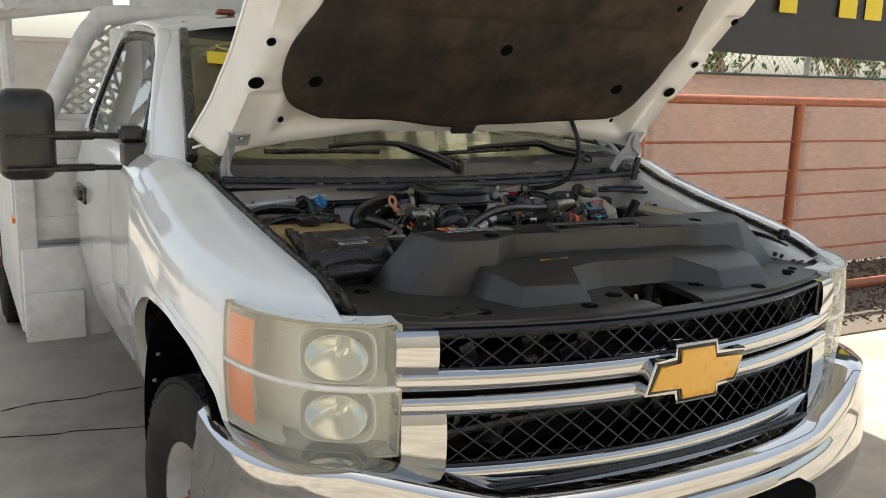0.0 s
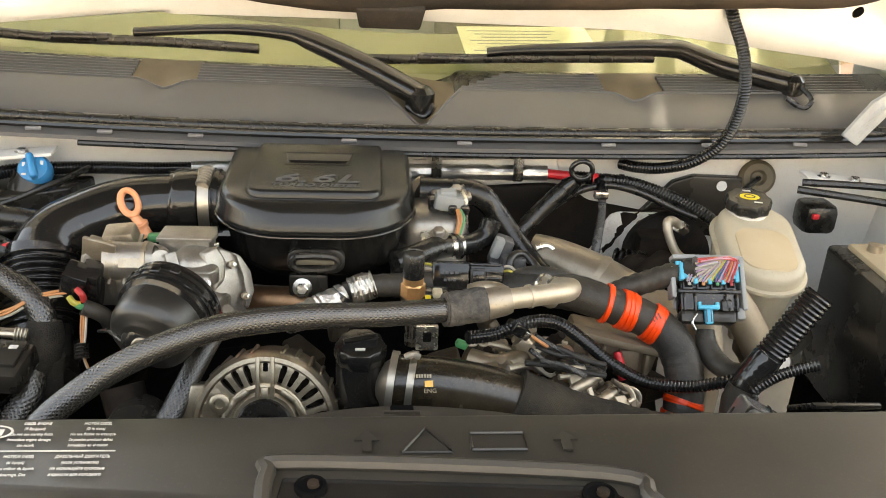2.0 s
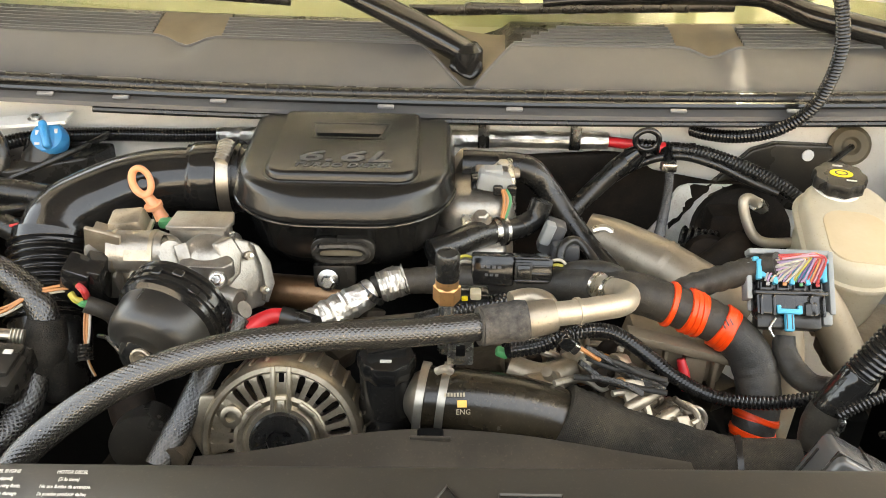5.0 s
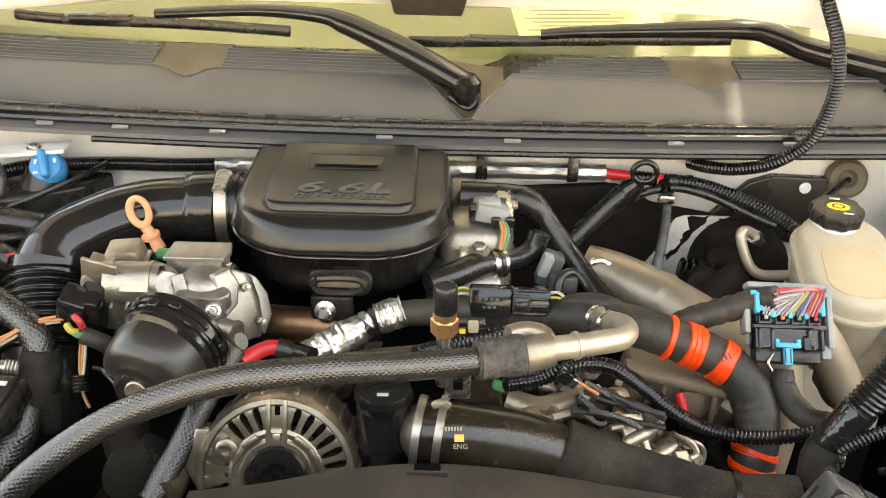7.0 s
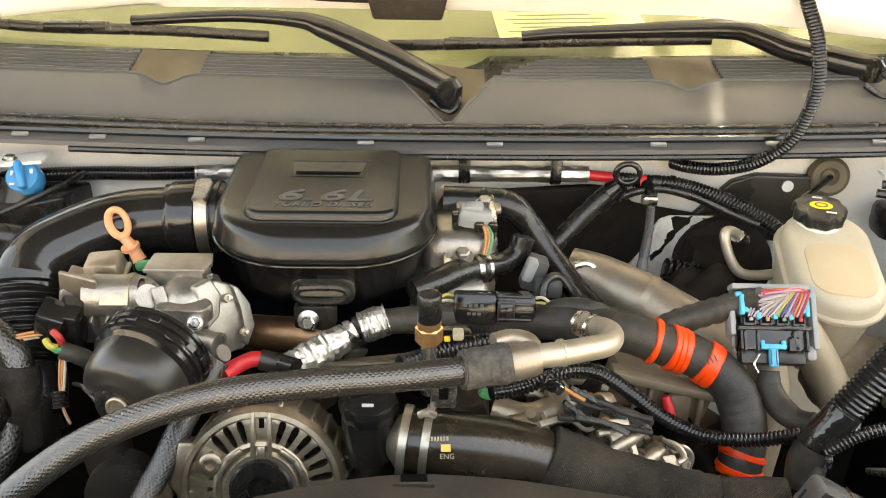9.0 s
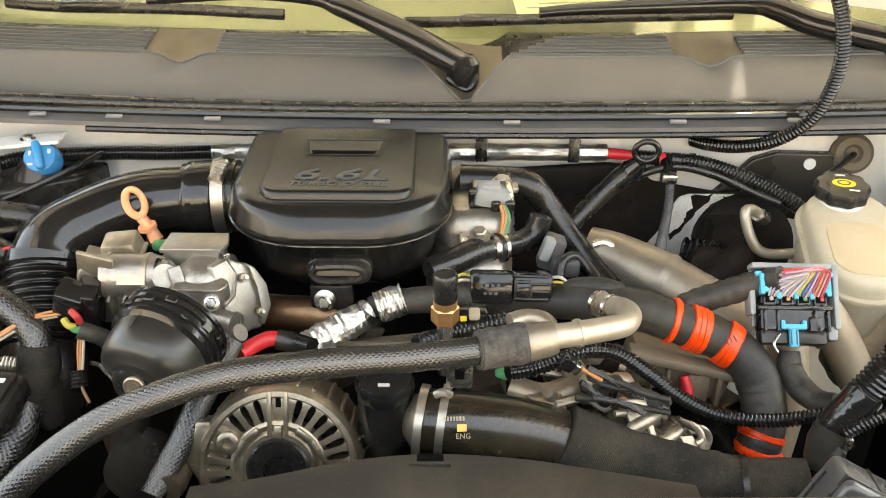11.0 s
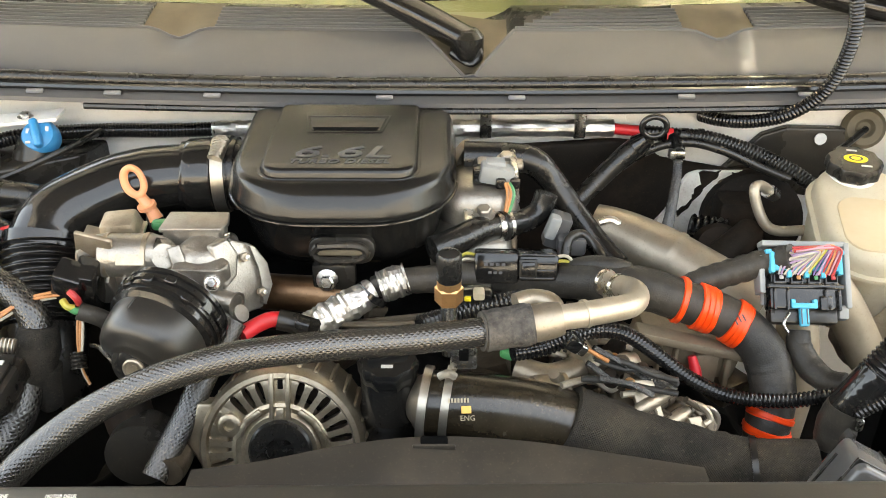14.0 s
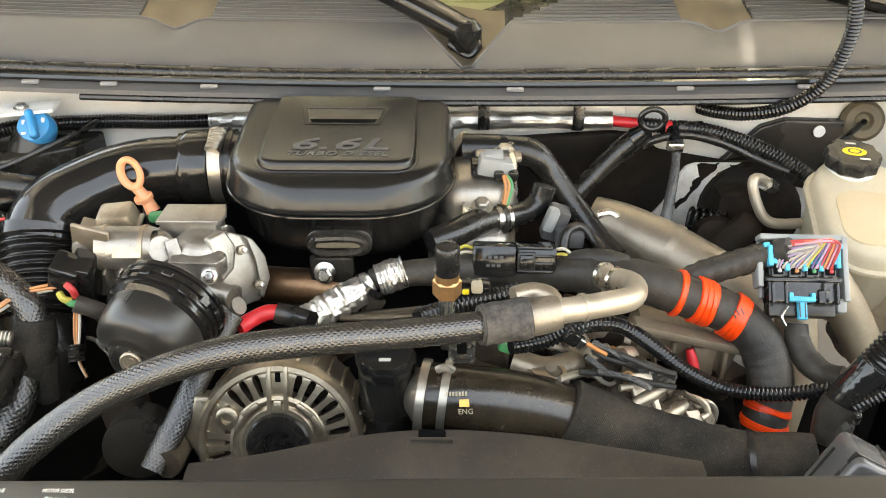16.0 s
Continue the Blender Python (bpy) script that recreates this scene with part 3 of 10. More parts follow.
def build_ground():
    def fn(u, v):
        x, y = -60 + 120 * u, -40 + 120 * v
        return (x, y, G)
    tagged(part("ground", grid(fn, 12, 12), M["concrete"]), "stained tan concrete yard with cracks", "ground", kind="structure")
    rnd = random.Random(4)
    # cracks and joints
    bm = bmesh.new()
    for start, step, n in (((-1.45, 2.7), (0.16, -0.035), 9), ((-1.35, 1.75), (-0.02, -0.06), 12), ((-1.3, 2.95), (0.13, 0.02), 8), ((-1.75, 2.2), (0.05, -0.05), 7)):
        x, y = start
        pts = []
        for i in range(n):
            pts.append((x, y, G + 0.002))
            x += step[0] * rnd.uniform(0.5, 1.4) + rnd.uniform(-0.03, 0.03)
            y += step[1] * rnd.uniform(0.5, 1.4) + rnd.uniform(-0.03, 0.03)
        tube(pts, 0.0035, 5, 3, bm, jitter=0.6, seed=n, flat=0.5)
    tagged(part("ground_crack", bm, M["dark"]), "dark cracks in the concrete slab", "crack", kind="structure")
    # gravel bed along the fence
    bed = bmesh.new()
    slab([(2.4, 2.2), (9, 2.0), (9, 6.5), (1.2, 6.5), (1.2, 3.0)], G - 0.02, G + 0.012, bm=bed)
    tagged(part("gravel_bed", bed, M["gravel"]), "brown gravel and soil strip along the fence", "gravel", kind="structure")
    st = bmesh.new()
    for i in range(2600):
        x, y = rnd.uniform(2.5, 6.5), rnd.uniform(2.25, 4.0)
        s = rnd.uniform(0.008, 0.028)
        p = Matrix.Translation((x, y, G + 0.012 + s * 0.3)) @ Euler((rnd.uniform(0, 3), rnd.uniform(0, 3), rnd.uniform(0, 3))).to_matrix().to_4x4()
        c = [p @ Vector((a * s * rnd.uniform(0.5, 1.2), b * s * rnd.uniform(0.5, 1.2), q * s * rnd.uniform(0.4, 0.9))) for a, b, q in ((1, 0, 0), (-1, 0, 0), (0, 1, 0), (0, -1, 0), (0, 0, 1), (0, 0, -1))]
        v = [st.verts.new(q) for q in c]
        for a, b, q in ((0, 2, 4), (2, 1, 4), (1, 3, 4), (3, 0, 4), (2, 0, 5), (1, 2, 5), (3, 1, 5), (0, 3, 5)):
            st.faces.new((v[a], v[b], v[q]))
    tagged(part("gravel_stone", st, M["gravel"], kind="stuff"), "loose brown gravel stones by the fence", "gravel")


def build_canopy():
    c = thing("canopy", (4.2, 6.5, G), "cream sheet-metal shade canopy on steel posts", "canopy", kind="structure")
    z = 3.35

    roof = bmesh.new()
    # sheet with one translucent bay
    for x0, x1, y0, y1 in ((-2.0, 0.75, 0.25, 9), (1.75, 3.2, 0.25, 9), (0.75, 1.75, 0.25, 1.6), (0.75, 1.75, 2.5, 9)):
        k = max(8, int((x1 - x0) / 0.04))
        grid(lambda u, v: (x0 + (x1 - x0) * u, y0 + (y1 - y0) * v, z + 0.015 * math.sin((x0 + (x1 - x0) * u) * 21)), k, 1, roof)
    solid(roof, 0.004)
    part("canopy_roof", roof, M["canopy"], c)
    sk = bmesh.new()
    for i in range(4):
        rbox((0.16, 0.9, 0.006), Matrix.Translation((0.87 + i * 0.25, 2.05, z - 0.01)), 0, bm=sk)
    part("skylight", sk, M["skylight"], c, "bright translucent skylight strips")
    fr = bmesh.new()
    for i in range(5):
        rbox((0.085, 0.9, 0.03), Matrix.Translation((0.75 + i * 0.25, 2.05, z)), 0.004, bm=fr)
    part("skylight_frame", fr, M["canopy"], c)
    for y in (0.35, 4.4, 8.8):
        part("purlin", rbox((5.2, 0.08, 0.16), Matrix.Translation((0.6, y, z - 0.11)), 0.006), M["galv"], c)
    for x, y in ((-1.95, 8.8), (3.1, 8.8), (3.1, 0.35)):
        part("post", rbox((0.1, 0.1, z - G - 0.1), Matrix.Translation((x, y, (z - 0.1 + G) / 2)), 0.006), M["galv"], c)


def build_fence():
    f = thing("pipe_fence", (4.0, 3.0, G), "weathered orange-red welded pipe rail fence", "fence")
    y = 3.0
    zs = (1.515, 1.23, 1.02, 0.84, 0.65, 0.42)
    for i, z in enumerate(zs):
        r = 0.032 if i == 0 else 0.0085
        part("rail", tube([(1.7, y + 0.0, z + 0.012), (5.0, y, z), (9.0, y + 0.05, z)], r, 12, 4), M["rust"], f)
    part("rail", tube([(1.7, y - 0.02, G + 0.05), (9.0, y, G + 0.05)], 0.042, 12, 3), M["rust"], f)
    for x in (2.45, 3.93, 5.5, 7.2):
        part("post", tube([(x, y, G - 0.02), (x, y, 1.505)], 0.036, 14, 2), M["rust"], f)
    # privacy screen on chain-link
    s = thing("privacy_screen", (5.0, 3.7, G), "pinkish-brown woven privacy screen tied on a chain-link fence", "fence screen")

    def fn(u, v):
        x = 0.5 + 10 * u
        q = 0.03 * math.sin(x * 2.1) + 0.018 * math.sin(x * 6.3 + v * 5) + 0.008 * math.sin(x * 17 + v * 19)
        top = 1.70 + 0.012 * math.sin(x * 5.1)
        return (x, 3.7 + q * (0.3 + v * (1 - v) * 3), G + 0.03 + (top - G - 0.03) * v)
    part("screen_sheet", solid(grid(fn, 160, 24), 0.002), M["screen"], s)
    part("hem", tube([(0.5, 3.69, 1.705), (4, 3.69, 1.70), (7, 3.69, 1.71), (10.5, 3.69, 1.70)], 0.012, 6, 8), M["green"], s)
    for i in range(16):
        x = 0.9 + i * 0.62
        part("tie", tube([(x, 3.70, 1.69), (x + 0.008, 3.68, 1.71), (x, 3.70, 1.735), (x - 0.008, 3.715, 1.71), (x, 3.70, 1.69)], 0.004, 5, 3), M["galv"], s)
    link = bmesh.new()
    p = 0.06
    for i in range(int(9.6 / p)):
        for a in (1, -1):
            x = 0.9 + i * p
            pts = [(x + a * p / 2 * (k % 2), 3.735, 1.66 + k * p / 2) for k in range(9)]
            tube(pts, 0.0028, 4, 1, link, caps=False)
    part("chain_link", link, M["galv"], s, kind="stuff")
    for x in (1.2, 3.25, 4.95, 6.9, 9.0):
        part("post", tube([(x, 3.80, G), (x, 3.80, 3.0)], 0.028, 10, 2), M["galv"], s)
    part("top_rail", tube([(0.5, 3.77, 1.95), (10.5, 3.77, 1.95)], 0.022, 8, 2), M["galv"], s)
    b = thing("banner", (5.5, 3.66, 1.93), "black vinyl banner with large yellow lettering hung on the fence", "banner")

    def fb(u, v):
        x = 2.6 + 7 * u
        return (x, 3.66 + 0.012 * math.sin(x * 3 + v * 2), 1.86 + 1.13 * v + 0.006 * math.sin(x * 4))
    part("banner_sheet", solid(grid(fb, 60, 8), 0.003), M["banner"], b)
    m = Matrix.Translation((5.45, 3.635, 2.36)) @ Matrix.Rotation(radians(90), 4, "X")
    rows = [(-1.0, 0, 0.20, 0.34), (-0.62, 0.0, 0.16, 0.07), (-0.28, 0, 0.22, 0.34), (0.05, 0, 0.22, 0.34), (0.38, 0, 0.22, 0.34), (0.75, 0, 0.22, 0.34), (1.1, 0, 0.22, 0.34), (1.45, 0, 0.22, 0.34)]
    for bx, bz, bw, bh in rows:
        part("letter_block", rbox((bw, bh, 0.004), m @ Matrix.Translation((bx, bz, 0)), 0.001), M["yellow"], b)


def build_distance():
    rnd = random.Random(11)
    w = thing("block_wall", (-6, 17, G), "long beige block wall beyond the yard", "wall", kind="structure")
    part("wall_face", rbox((16, 0.25, 1.9), Matrix.Translation((-7, 17, G + 0.95)), 0.01), M["wall"], w)
    part("wall_cap", rbox((16.1, 0.35, 0.1), Matrix.Translation((-7, 17, G + 1.94)), 0.01), M["wall"], w)
    # walls added out of view to shape chrome reflections and bounce light
    y = thing("unseen_bounce_wall", (0, -8, G), "added unseen tan wall behind the viewpoint, for reflections and bounce light", "wall", kind="structure")
    part("wall_face", rbox((26, 0.25, 4.2), Matrix.Translation((0, -8, G + 2.1)), 0.01), M["wall"], y)
    part("wall_face", rbox((0.25, 16, 3.0), Matrix.Translation((-13, 0.5, G + 1.5)), 0.01), M["wall"], y)
    t = thing("parked_trailer", (-3.6, 10.5, G), "dark green parked trailer behind the truck", "trailer")
    part("trailer_body", rbox((3.2, 1.8, 0.9), Matrix.Translation((-3.9, 10.5, G + 0.95)), 0.05), M["green"], t)
    part("trailer_top", rbox((2.6, 1.5, 0.35), Matrix.Translation((-3.9, 10.5, G + 1.52)), 0.08), M["white_rough"], t)
    for x in (-5.0, -2.9):
        part("trailer_wheel", lathe([(0.2, -0.1), (0.34, -0.1), (0.36, -0.06), (0.36, 0.06), (0.34, 0.1), (0.2, 0.1)], Matrix.Translation((x, 9.55, G + 0.36)) @ Matrix.Rotation(radians(90), 4, "X"), 24), M["tyre"], t)
    for k, (x, y, h, s) in enumerate(((7.5, 8.5, 2.6, 1.0), (9.8, 9.5, 3.0, 1.2), (5.4, 9.2, 2.4, 0.9), (12.5, 9.0, 2.8, 1.1))):
        tr = thing("tree", (x, y, G), "small green roadside tree beyond the fence", "tree", "trees beyond the fence")
        trunk = tube([(x, y, G), (x + 0.05, y, h * 0.5), (x, y + 0.05, h)], [0.11, 0.08, 0.03], 8, 4)
        for j in range(6):
            a = j * 1.05
            tube([(x, y, h * (0.45 + 0.08 * j)), (x + 0.5 * s * math.cos(a), y + 0.5 * s * math.sin(a), h * (0.62 + 0.08 * j)), (x + 0.85 * s * math.cos(a), y + 0.85 * s * math.sin(a), h * (0.72 + 0.08 * j))], [0.04, 0.025, 0.01], 6, 3, trunk)
        part("trunk", trunk, M["copper"], tr)
        cr = bmesh.new()
        for j in range(1500):
            d = Vector((rnd.gauss(0, 1), rnd.gauss(0, 1), rnd.gauss(0, 0.8))).normalized() * s * (0.45 + 0.75 * rnd.random() ** 0.6)
            d *= 0.8 + 0.4 * noise.noise(d * 1.7 + Vector((k, 0, 0)))
            c = Vector((x, y, h * 0.95)) + d
            q = Euler((rnd.uniform(0, 6), rnd.uniform(0, 6), rnd.uniform(0, 6))).to_matrix()
            z = rnd.uniform(0.05, 0.11)
            cr.faces.new([cr.verts.new(c + q @ Vector(p)) for p in ((-z, 0, 0), (0, -z * 0.45, 0.01), (z, 0, 0), (0, z * 0.45, 0.01))])
        part("crown", cr, M["leaf"], tr, kind="stuff")


build_ground()
build_canopy()
build_fence()
build_distance()

# ---- the truck ----
truck = thing("service_truck", (0, 2.4, G), "white heavy-duty pickup service truck with its hood raised", "truck")
INNER = [(0.24, 0.754, 1.142), (0.32, 0.752, 1.178), (0.40, 0.752, 1.202), (0.58, 0.766, 1.232), (0.8, 0.775, 1.266), (1.0, 0.79, 1.305), (1.15, 0.81, 1.345), (1.3, 0.835, 1.37), (1.72, 0.885, 1.378)]
OUTER = [(0.24, 0.757), (0.30, 0.806), (0.38, 0.872), (0.46, 0.922), (0.55, 0.952), (0.7, 0.978), (0.9, 0.987), (1.3, 0.985), (1.75, 0.968)]
AXLE_Y, AXLE_Z = 0.86, 0.47


def side_bottom(y):
    if y < 0.468:
        return 1.14
    q = abs(y - AXLE_Y) / 0.475
    if q < 1 and y > 0.5:
        return AXLE_Z + 0.085 + 0.49 * (1 - q ** 2.5) ** (1 / 2.3)
    return 0.85 if y < 0.6 else 0.60


def side_section(y, s):
    xi = interp(y, [(a, b) for a, b, c in INNER])
    zi = interp(y, [(a, c) for a, b, c in INNER])
    xo, zb = interp(y, OUTER), side_bottom(y)
    d = xo - xi
    pts = [(xi, zi - 0.03), (xi, zi - 0.004), (xi + d * 0.06, zi), (xi + d * 0.25, zi + 0.002), (xi + d * 0.5, zi - 0.012), (xi + d * 0.75, zi - 0.036), (xi + d * 0.92, zi - 0.075), (xo - 0.004, zi - 0.125), (xo, zi - 0.19)]
    z0 = zi - 0.19
    low = max(zb, 0.3)
    for k in range(1, 13):
        z = z0 + (low - z0) * k / 12
        x = xo + 0.006 * math.sin(k / 12 * math.pi) - 0.07 * max(0.0, (0.98 - z) / 0.4) ** 1.6 * (0 if y < 0.6 else 1)
        # flare round the wheel arch
        if 0.5 < y < 1.36 and k > 8:
            x += 0.012 * (k - 8) / 4
        pts.append((x, z))
    pts.append((pts[-1][0] - 0.03, pts[-1][1] + 0.004))
    return [(s * x, y, max(z, zb)) for x, z in pts]


def build_fender(s):
    ys = [0.24 + 0.0148 * i for i in range(101)]
    f = part("fender", solid(loft([side_section(y, s) for y in ys], closed=False), 0.0035), M["white"], truck)
    arch = bmesh.new()
    rings = []
    for i in range(33):
        a = radians(-6 + 192 * i / 32)
        rings.append([(s * x, AXLE_Y + 0.475 * math.cos(a), AXLE_Z + 0.07 + 0.478 * math.sin(a)) for x in (0.955, 0.9, 0.78, 0.66)])
    loft(rings, closed=False, bm=arch)
    part("wheel_arch_liner", solid(arch, 0.004), M["black"], truck)
    if s < 0:
        clips = bmesh.new()
        for a in (25, 40):
            p = (s * 0.93, AXLE_Y + 0.47 * math.cos(radians(a)), AXLE_Z + 0.03 + 0.47 * math.sin(radians(a)))
            lathe([(0.007, 0), (0.006, 0.004), (0.0001, 0.005)], axis_matrix(p, (0, -math.cos(radians(a)), -math.sin(radians(a)))), 10, clips)
        part("liner_clip", clips, M["greyplastic"], truck)
        bars([(-0.085 + 0.017 * i, 0, 0.013, 0.026) for i in range(11)], Matrix.Translation((s * 0.985, 1.42, 0.93)) @ Matrix.Rotation(radians(-90), 4, "Z") @ Matrix.Rotation(radians(90), 4, "X"), M["badge"], "side_badge", truck, 0.004, "grey side badge in plain blocks")
    # black rubber edge strip and inner rail of the bay
    rail = []
    for y in [0.30 + 0.05 * i for i in range(18)]:
        xi = interp(y, [(a, b) for a, b, c in INNER])
        zi = interp(y, [(a, c) for a, b, c in INNER])
        rail.append((s * (xi - 0.012), y, zi - 0.010))
    part("edge_seal", tube(rail, 0.010, 8, 3), M["rubber"], truck)
    inner = []
    for y in [0.30 + 0.05 * i for i in range(18)]:
        xi = interp(y, [(a, b) for a, b, c in INNER])
        zi = interp(y, [(a, c) for a, b, c in INNER])
        inner.append([(s * xi, y, zi - 0.012), (s * (xi - 0.03), y, zi - 0.022), (s * (xi - 0.055), y, zi - 0.03), (s * (xi - 0.075), y, zi - 0.06), (s * (xi - 0.09), y, zi - 0.2), (s * (xi - 0.16), y, zi - 0.38)])
    part("inner_fender", solid(loft(inner, closed=False), 0.003), M["white_in"] if s > 0 else M["plastic"], truck)


build_fender(-1)
build_fender(1)


def build_wheel(x, y, s, steer=0.0, r=0.41):
    m = Matrix.Translation((x, y, G + r)) @ Matrix.Rotation(radians(90) * s, 4, "Y") @ Matrix.Rotation(radians(steer), 4, "X")
    tread = bmesh.new()
    prof = [(0.232, -0.105), (0.29, -0.125), (0.36, -0.125), (0.392, -0.112), (0.404, -0.095), (0.408, -0.04), (0.408, 0.04), (0.404, 0.095), (0.392, 0.112), (0.36, 0.125), (0.29, 0.125), (0.232, 0.105)]
    lathe([(a * r / 0.41, b) for a, b in prof], m, 72, tread, caps=False)
    ty = part("tyre", tread, M["tyre"], truck)
    tb = bmesh.new()
    for i in range(60):
        a = 2 * math.pi * i / 60
        for z, o in ((-0.085, 0.0), (-0.03, 0.5), (0.03, 0.0), (0.085, 0.5)):
            q = m @ Matrix.Rotation(a + o * 2 * math.pi / 60, 4, "Z") @ Matrix.Translation((0.408 * r / 0.41, 0, z)) @ Matrix.Rotation(0.25 if z > 0 else -0.25, 4, "X")
            rbox((0.016, 0.033, 0.042), q, 0.002, 1, bm=tb)
    part("tread", tb, M["tyre"], ty, kind="stuff")
    rim = lathe([(1.03 * a, b) for a, b in [(0.232, -0.09), (0.236, -0.10), (0.222, -0.10), (0.205, -0.06), (0.20, 0.05), (0.215, 0.10), (0.238, 0.108), (0.242, 0.10), (0.225, 0.085), (0.21, 0.04), (0.19, 0.02), (0.12, 0.05), (0.10, 0.075), (0.0001, 0.075)]], m, 48)
    rm = part("rim", rim, M["white_rough"], truck, "painted steel wheel")
    hub = lathe([(0.075, 0.07), (0.072, 0.13), (0.055, 0.145), (0.05, 0.175), (0.0001, 0.178)], m, 24)
    for i in range(8):
        a = 2 * math.pi * i / 8
        bolt(m @ Vector((0.085 * math.cos(a), 0.085 * math.sin(a), 0.072)), m.to_3x3() @ Vector((0, 0, 1)), 0.010, 0.014, hub)
    # wheel windows: near-black discs for the shade seen through the rim
    for i in range(8):
        q = m @ Matrix.Rotation(2 * math.pi * (i + 0.5) / 8, 4, "Z") @ Matrix.Translation((0.162, 0, 0.040)) @ Matrix.Rotation(radians(22), 4, "Y") @ Matrix.Diagonal((0.034, 0.044, 1, 1))
        part("rim_window", lathe([(1, -0.02), (1, 0.006), (0.0001, 0.006)], q, 20), M["black"], rm)
    part("hub", hub, M["rust"], rm, "rust-stained hub")


build_wheel(-0.825, AXLE_Y, -1, 6, 0.388)
build_wheel(0.825, AXLE_Y, 1, -6, 0.388)
build_wheel(-1.08, 4.55, -1)


def build_cab():
    sec = [(0.875, 1.37), (0.905, 1.372), (0.93, 1.345), (0.955, 1.25), (0.968, 1.12), (0.972, 1.0), (0.962, 0.85), (0.935, 0.72), (0.915, 0.62), (0.88, 0.615)]
    for s in (-1, 1):
        d = part("door", solid(loft([[(s * x, y, z) for x, z in sec] for y in [1.745 + 0.044 * i for i in range(21)]], closed=False), 0.004), M["white"], truck)
        fr = tube([(s * 0.875, 1.42, 1.37), (s * 0.82, 1.62, 1.56), (s * 0.765, 1.80, 1.70), (s * 0.745, 1.93, 1.755), (s * 0.735, 2.2, 1.785), (s * 0.74, 2.50, 1.78), (s * 0.76, 2.60, 1.73), (s * 0.83, 2.625, 1.55), (s * 0.905, 2.625, 1.36)], 0.026, 12, 6, flat=0.6)
        part("window_frame", fr, M["white"], d)
        part("window_gasket", tube([(s * 0.905, 1.50, 1.375), (s * 0.83, 1.66, 1.55), (s * 0.785, 1.82, 1.665), (s * 0.768, 1.95, 1.712), (s * 0.765, 2.2, 1.735), (s * 0.77, 2.46, 1.73), (s * 0.79, 2.55, 1.68), (s * 0.905, 2.57, 1.375), (s * 0.91, 2.0, 1.38), (s * 0.905, 1.50, 1.375)], 0.012, 8, 5), M["rubber"], d)
        g = bmesh.new()
        vs = [g.verts.new(p) for p in ((s * 0.905, 1.50, 1.375), (s * 0.83, 1.66, 1.55), (s * 0.785, 1.82, 1.665), (s * 0.768, 1.95, 1.712), (s * 0.765, 2.2, 1.735), (s * 0.77, 2.46, 1.73), (s * 0.79, 2.55, 1.68), (s * 0.905, 2.57, 1.375))]
        g.faces.new(vs)
        bmesh.ops.triangulate(g, faces=g.faces[:])
        part("window_pane", g, M["tinted"], d)
        h = rbox((0.03, 0.15, 0.045), Matrix.Translation((s * 0.985, 2.42, 1.12)), 0.014, 3)
        rbox((0.02, 0.19, 0.07), Matrix.Translation((s * 0.972, 2.42, 1.12)), 0.009, 2, bm=h)
        part("door_handle", h, M["gloss"], d, "black pull handle")
        # A-pillar
        ins = smooth_path([(s * 0.815, 1.24, 1.352), (s * 0.765, 1.46, 1.51), (s * 0.712, 1.71, 1.668), (s * 0.668, 1.93, 1.768)], 8)
        outs = smooth_path([(s * 0.905, 1.47, 1.366), (s * 0.848, 1.625, 1.535), (s * 0.798, 1.79, 1.665), (s * 0.772, 1.935, 1.728)], 8)
        strips = []
        for i, o in zip(ins, outs):
            strips.append([i.lerp(o, k / 8) + Vector((s * 0.6, -0.5, 0.5)) * 0.022 * math.sin(math.pi * k / 8) ** 0.7 for k in range(9)])
        part("pillar", solid(loft(strips, closed=False), 0.012), M["white"], truck)
        part("pillar_moulding", tube([(s * 0.815, 1.235, 1.375), (s * 0.77, 1.45, 1.518), (s * 0.715, 1.71, 1.672), (s * 0.67, 1.925, 1.765)], 0.018, 8, 6), M["rubber"], truck)

    def roof(u, v):
        x = -0.76 + 1.52 * u
        y = 1.90 + 0.78 * v
        e = abs(2 * u - 1)
        return (x, y - 0.05 * (1 - e * e) * (1 - v), 1.765 + 0.065 * (1 - e ** 3) + 0.03 * math.sin(v * 2.2))
    part("roof", solid(grid(roof, 24, 12), 0.03), M["white"], truck)
    back = part("cab_back", rbox((1.6, 0.05, 0.80), Matrix.Translation((0, 2.69, 0.98)), 0.02), M["white"], truck)
    for s in (-1, 1):
        part("rear_pillar", rbox((0.13, 0.05, 0.40), Matrix.Translation((s * 0.735, 2.69, 1.58)), 0.015), M["white"], back)
    part("rear_header", rbox((1.34, 0.05, 0.06), Matrix.Translation((0, 2.69, 1.755)), 0.015), M["white"], back)
    part("rear_window", rbox((1.34, 0.006, 0.35), Matrix.Translation((0, 2.70, 1.552)), 0), M["rearglass"], back, "tinted rear cab window")
    m = Matrix.Translation((-0.50, 1.99, 1.835)) @ Matrix.Rotation(radians(-12), 4, "X")
    part("clearance_lamp", rbox((0.075, 0.04, 0.018), m, 0.007, 3, taper=0.8), M["lampdark"], truck, "small amber roof clearance lamp")

    def shield(u, v):
        x = (-1 + 2 * u) * (0.80 - 0.13 * v)
        e = (2 * u - 1) ** 2
        return (x, 1.265 + 0.10 * e + (0.64 - 0.06 * e) * v, 1.355 + 0.02 * e + 0.41 * v - 0.01 * math.sin(v * math.pi) * 0)
    ws = part("windshield", solid(grid(shield, 24, 14), 0.004), M["glass"], truck)
    ws.visible_shadow = False
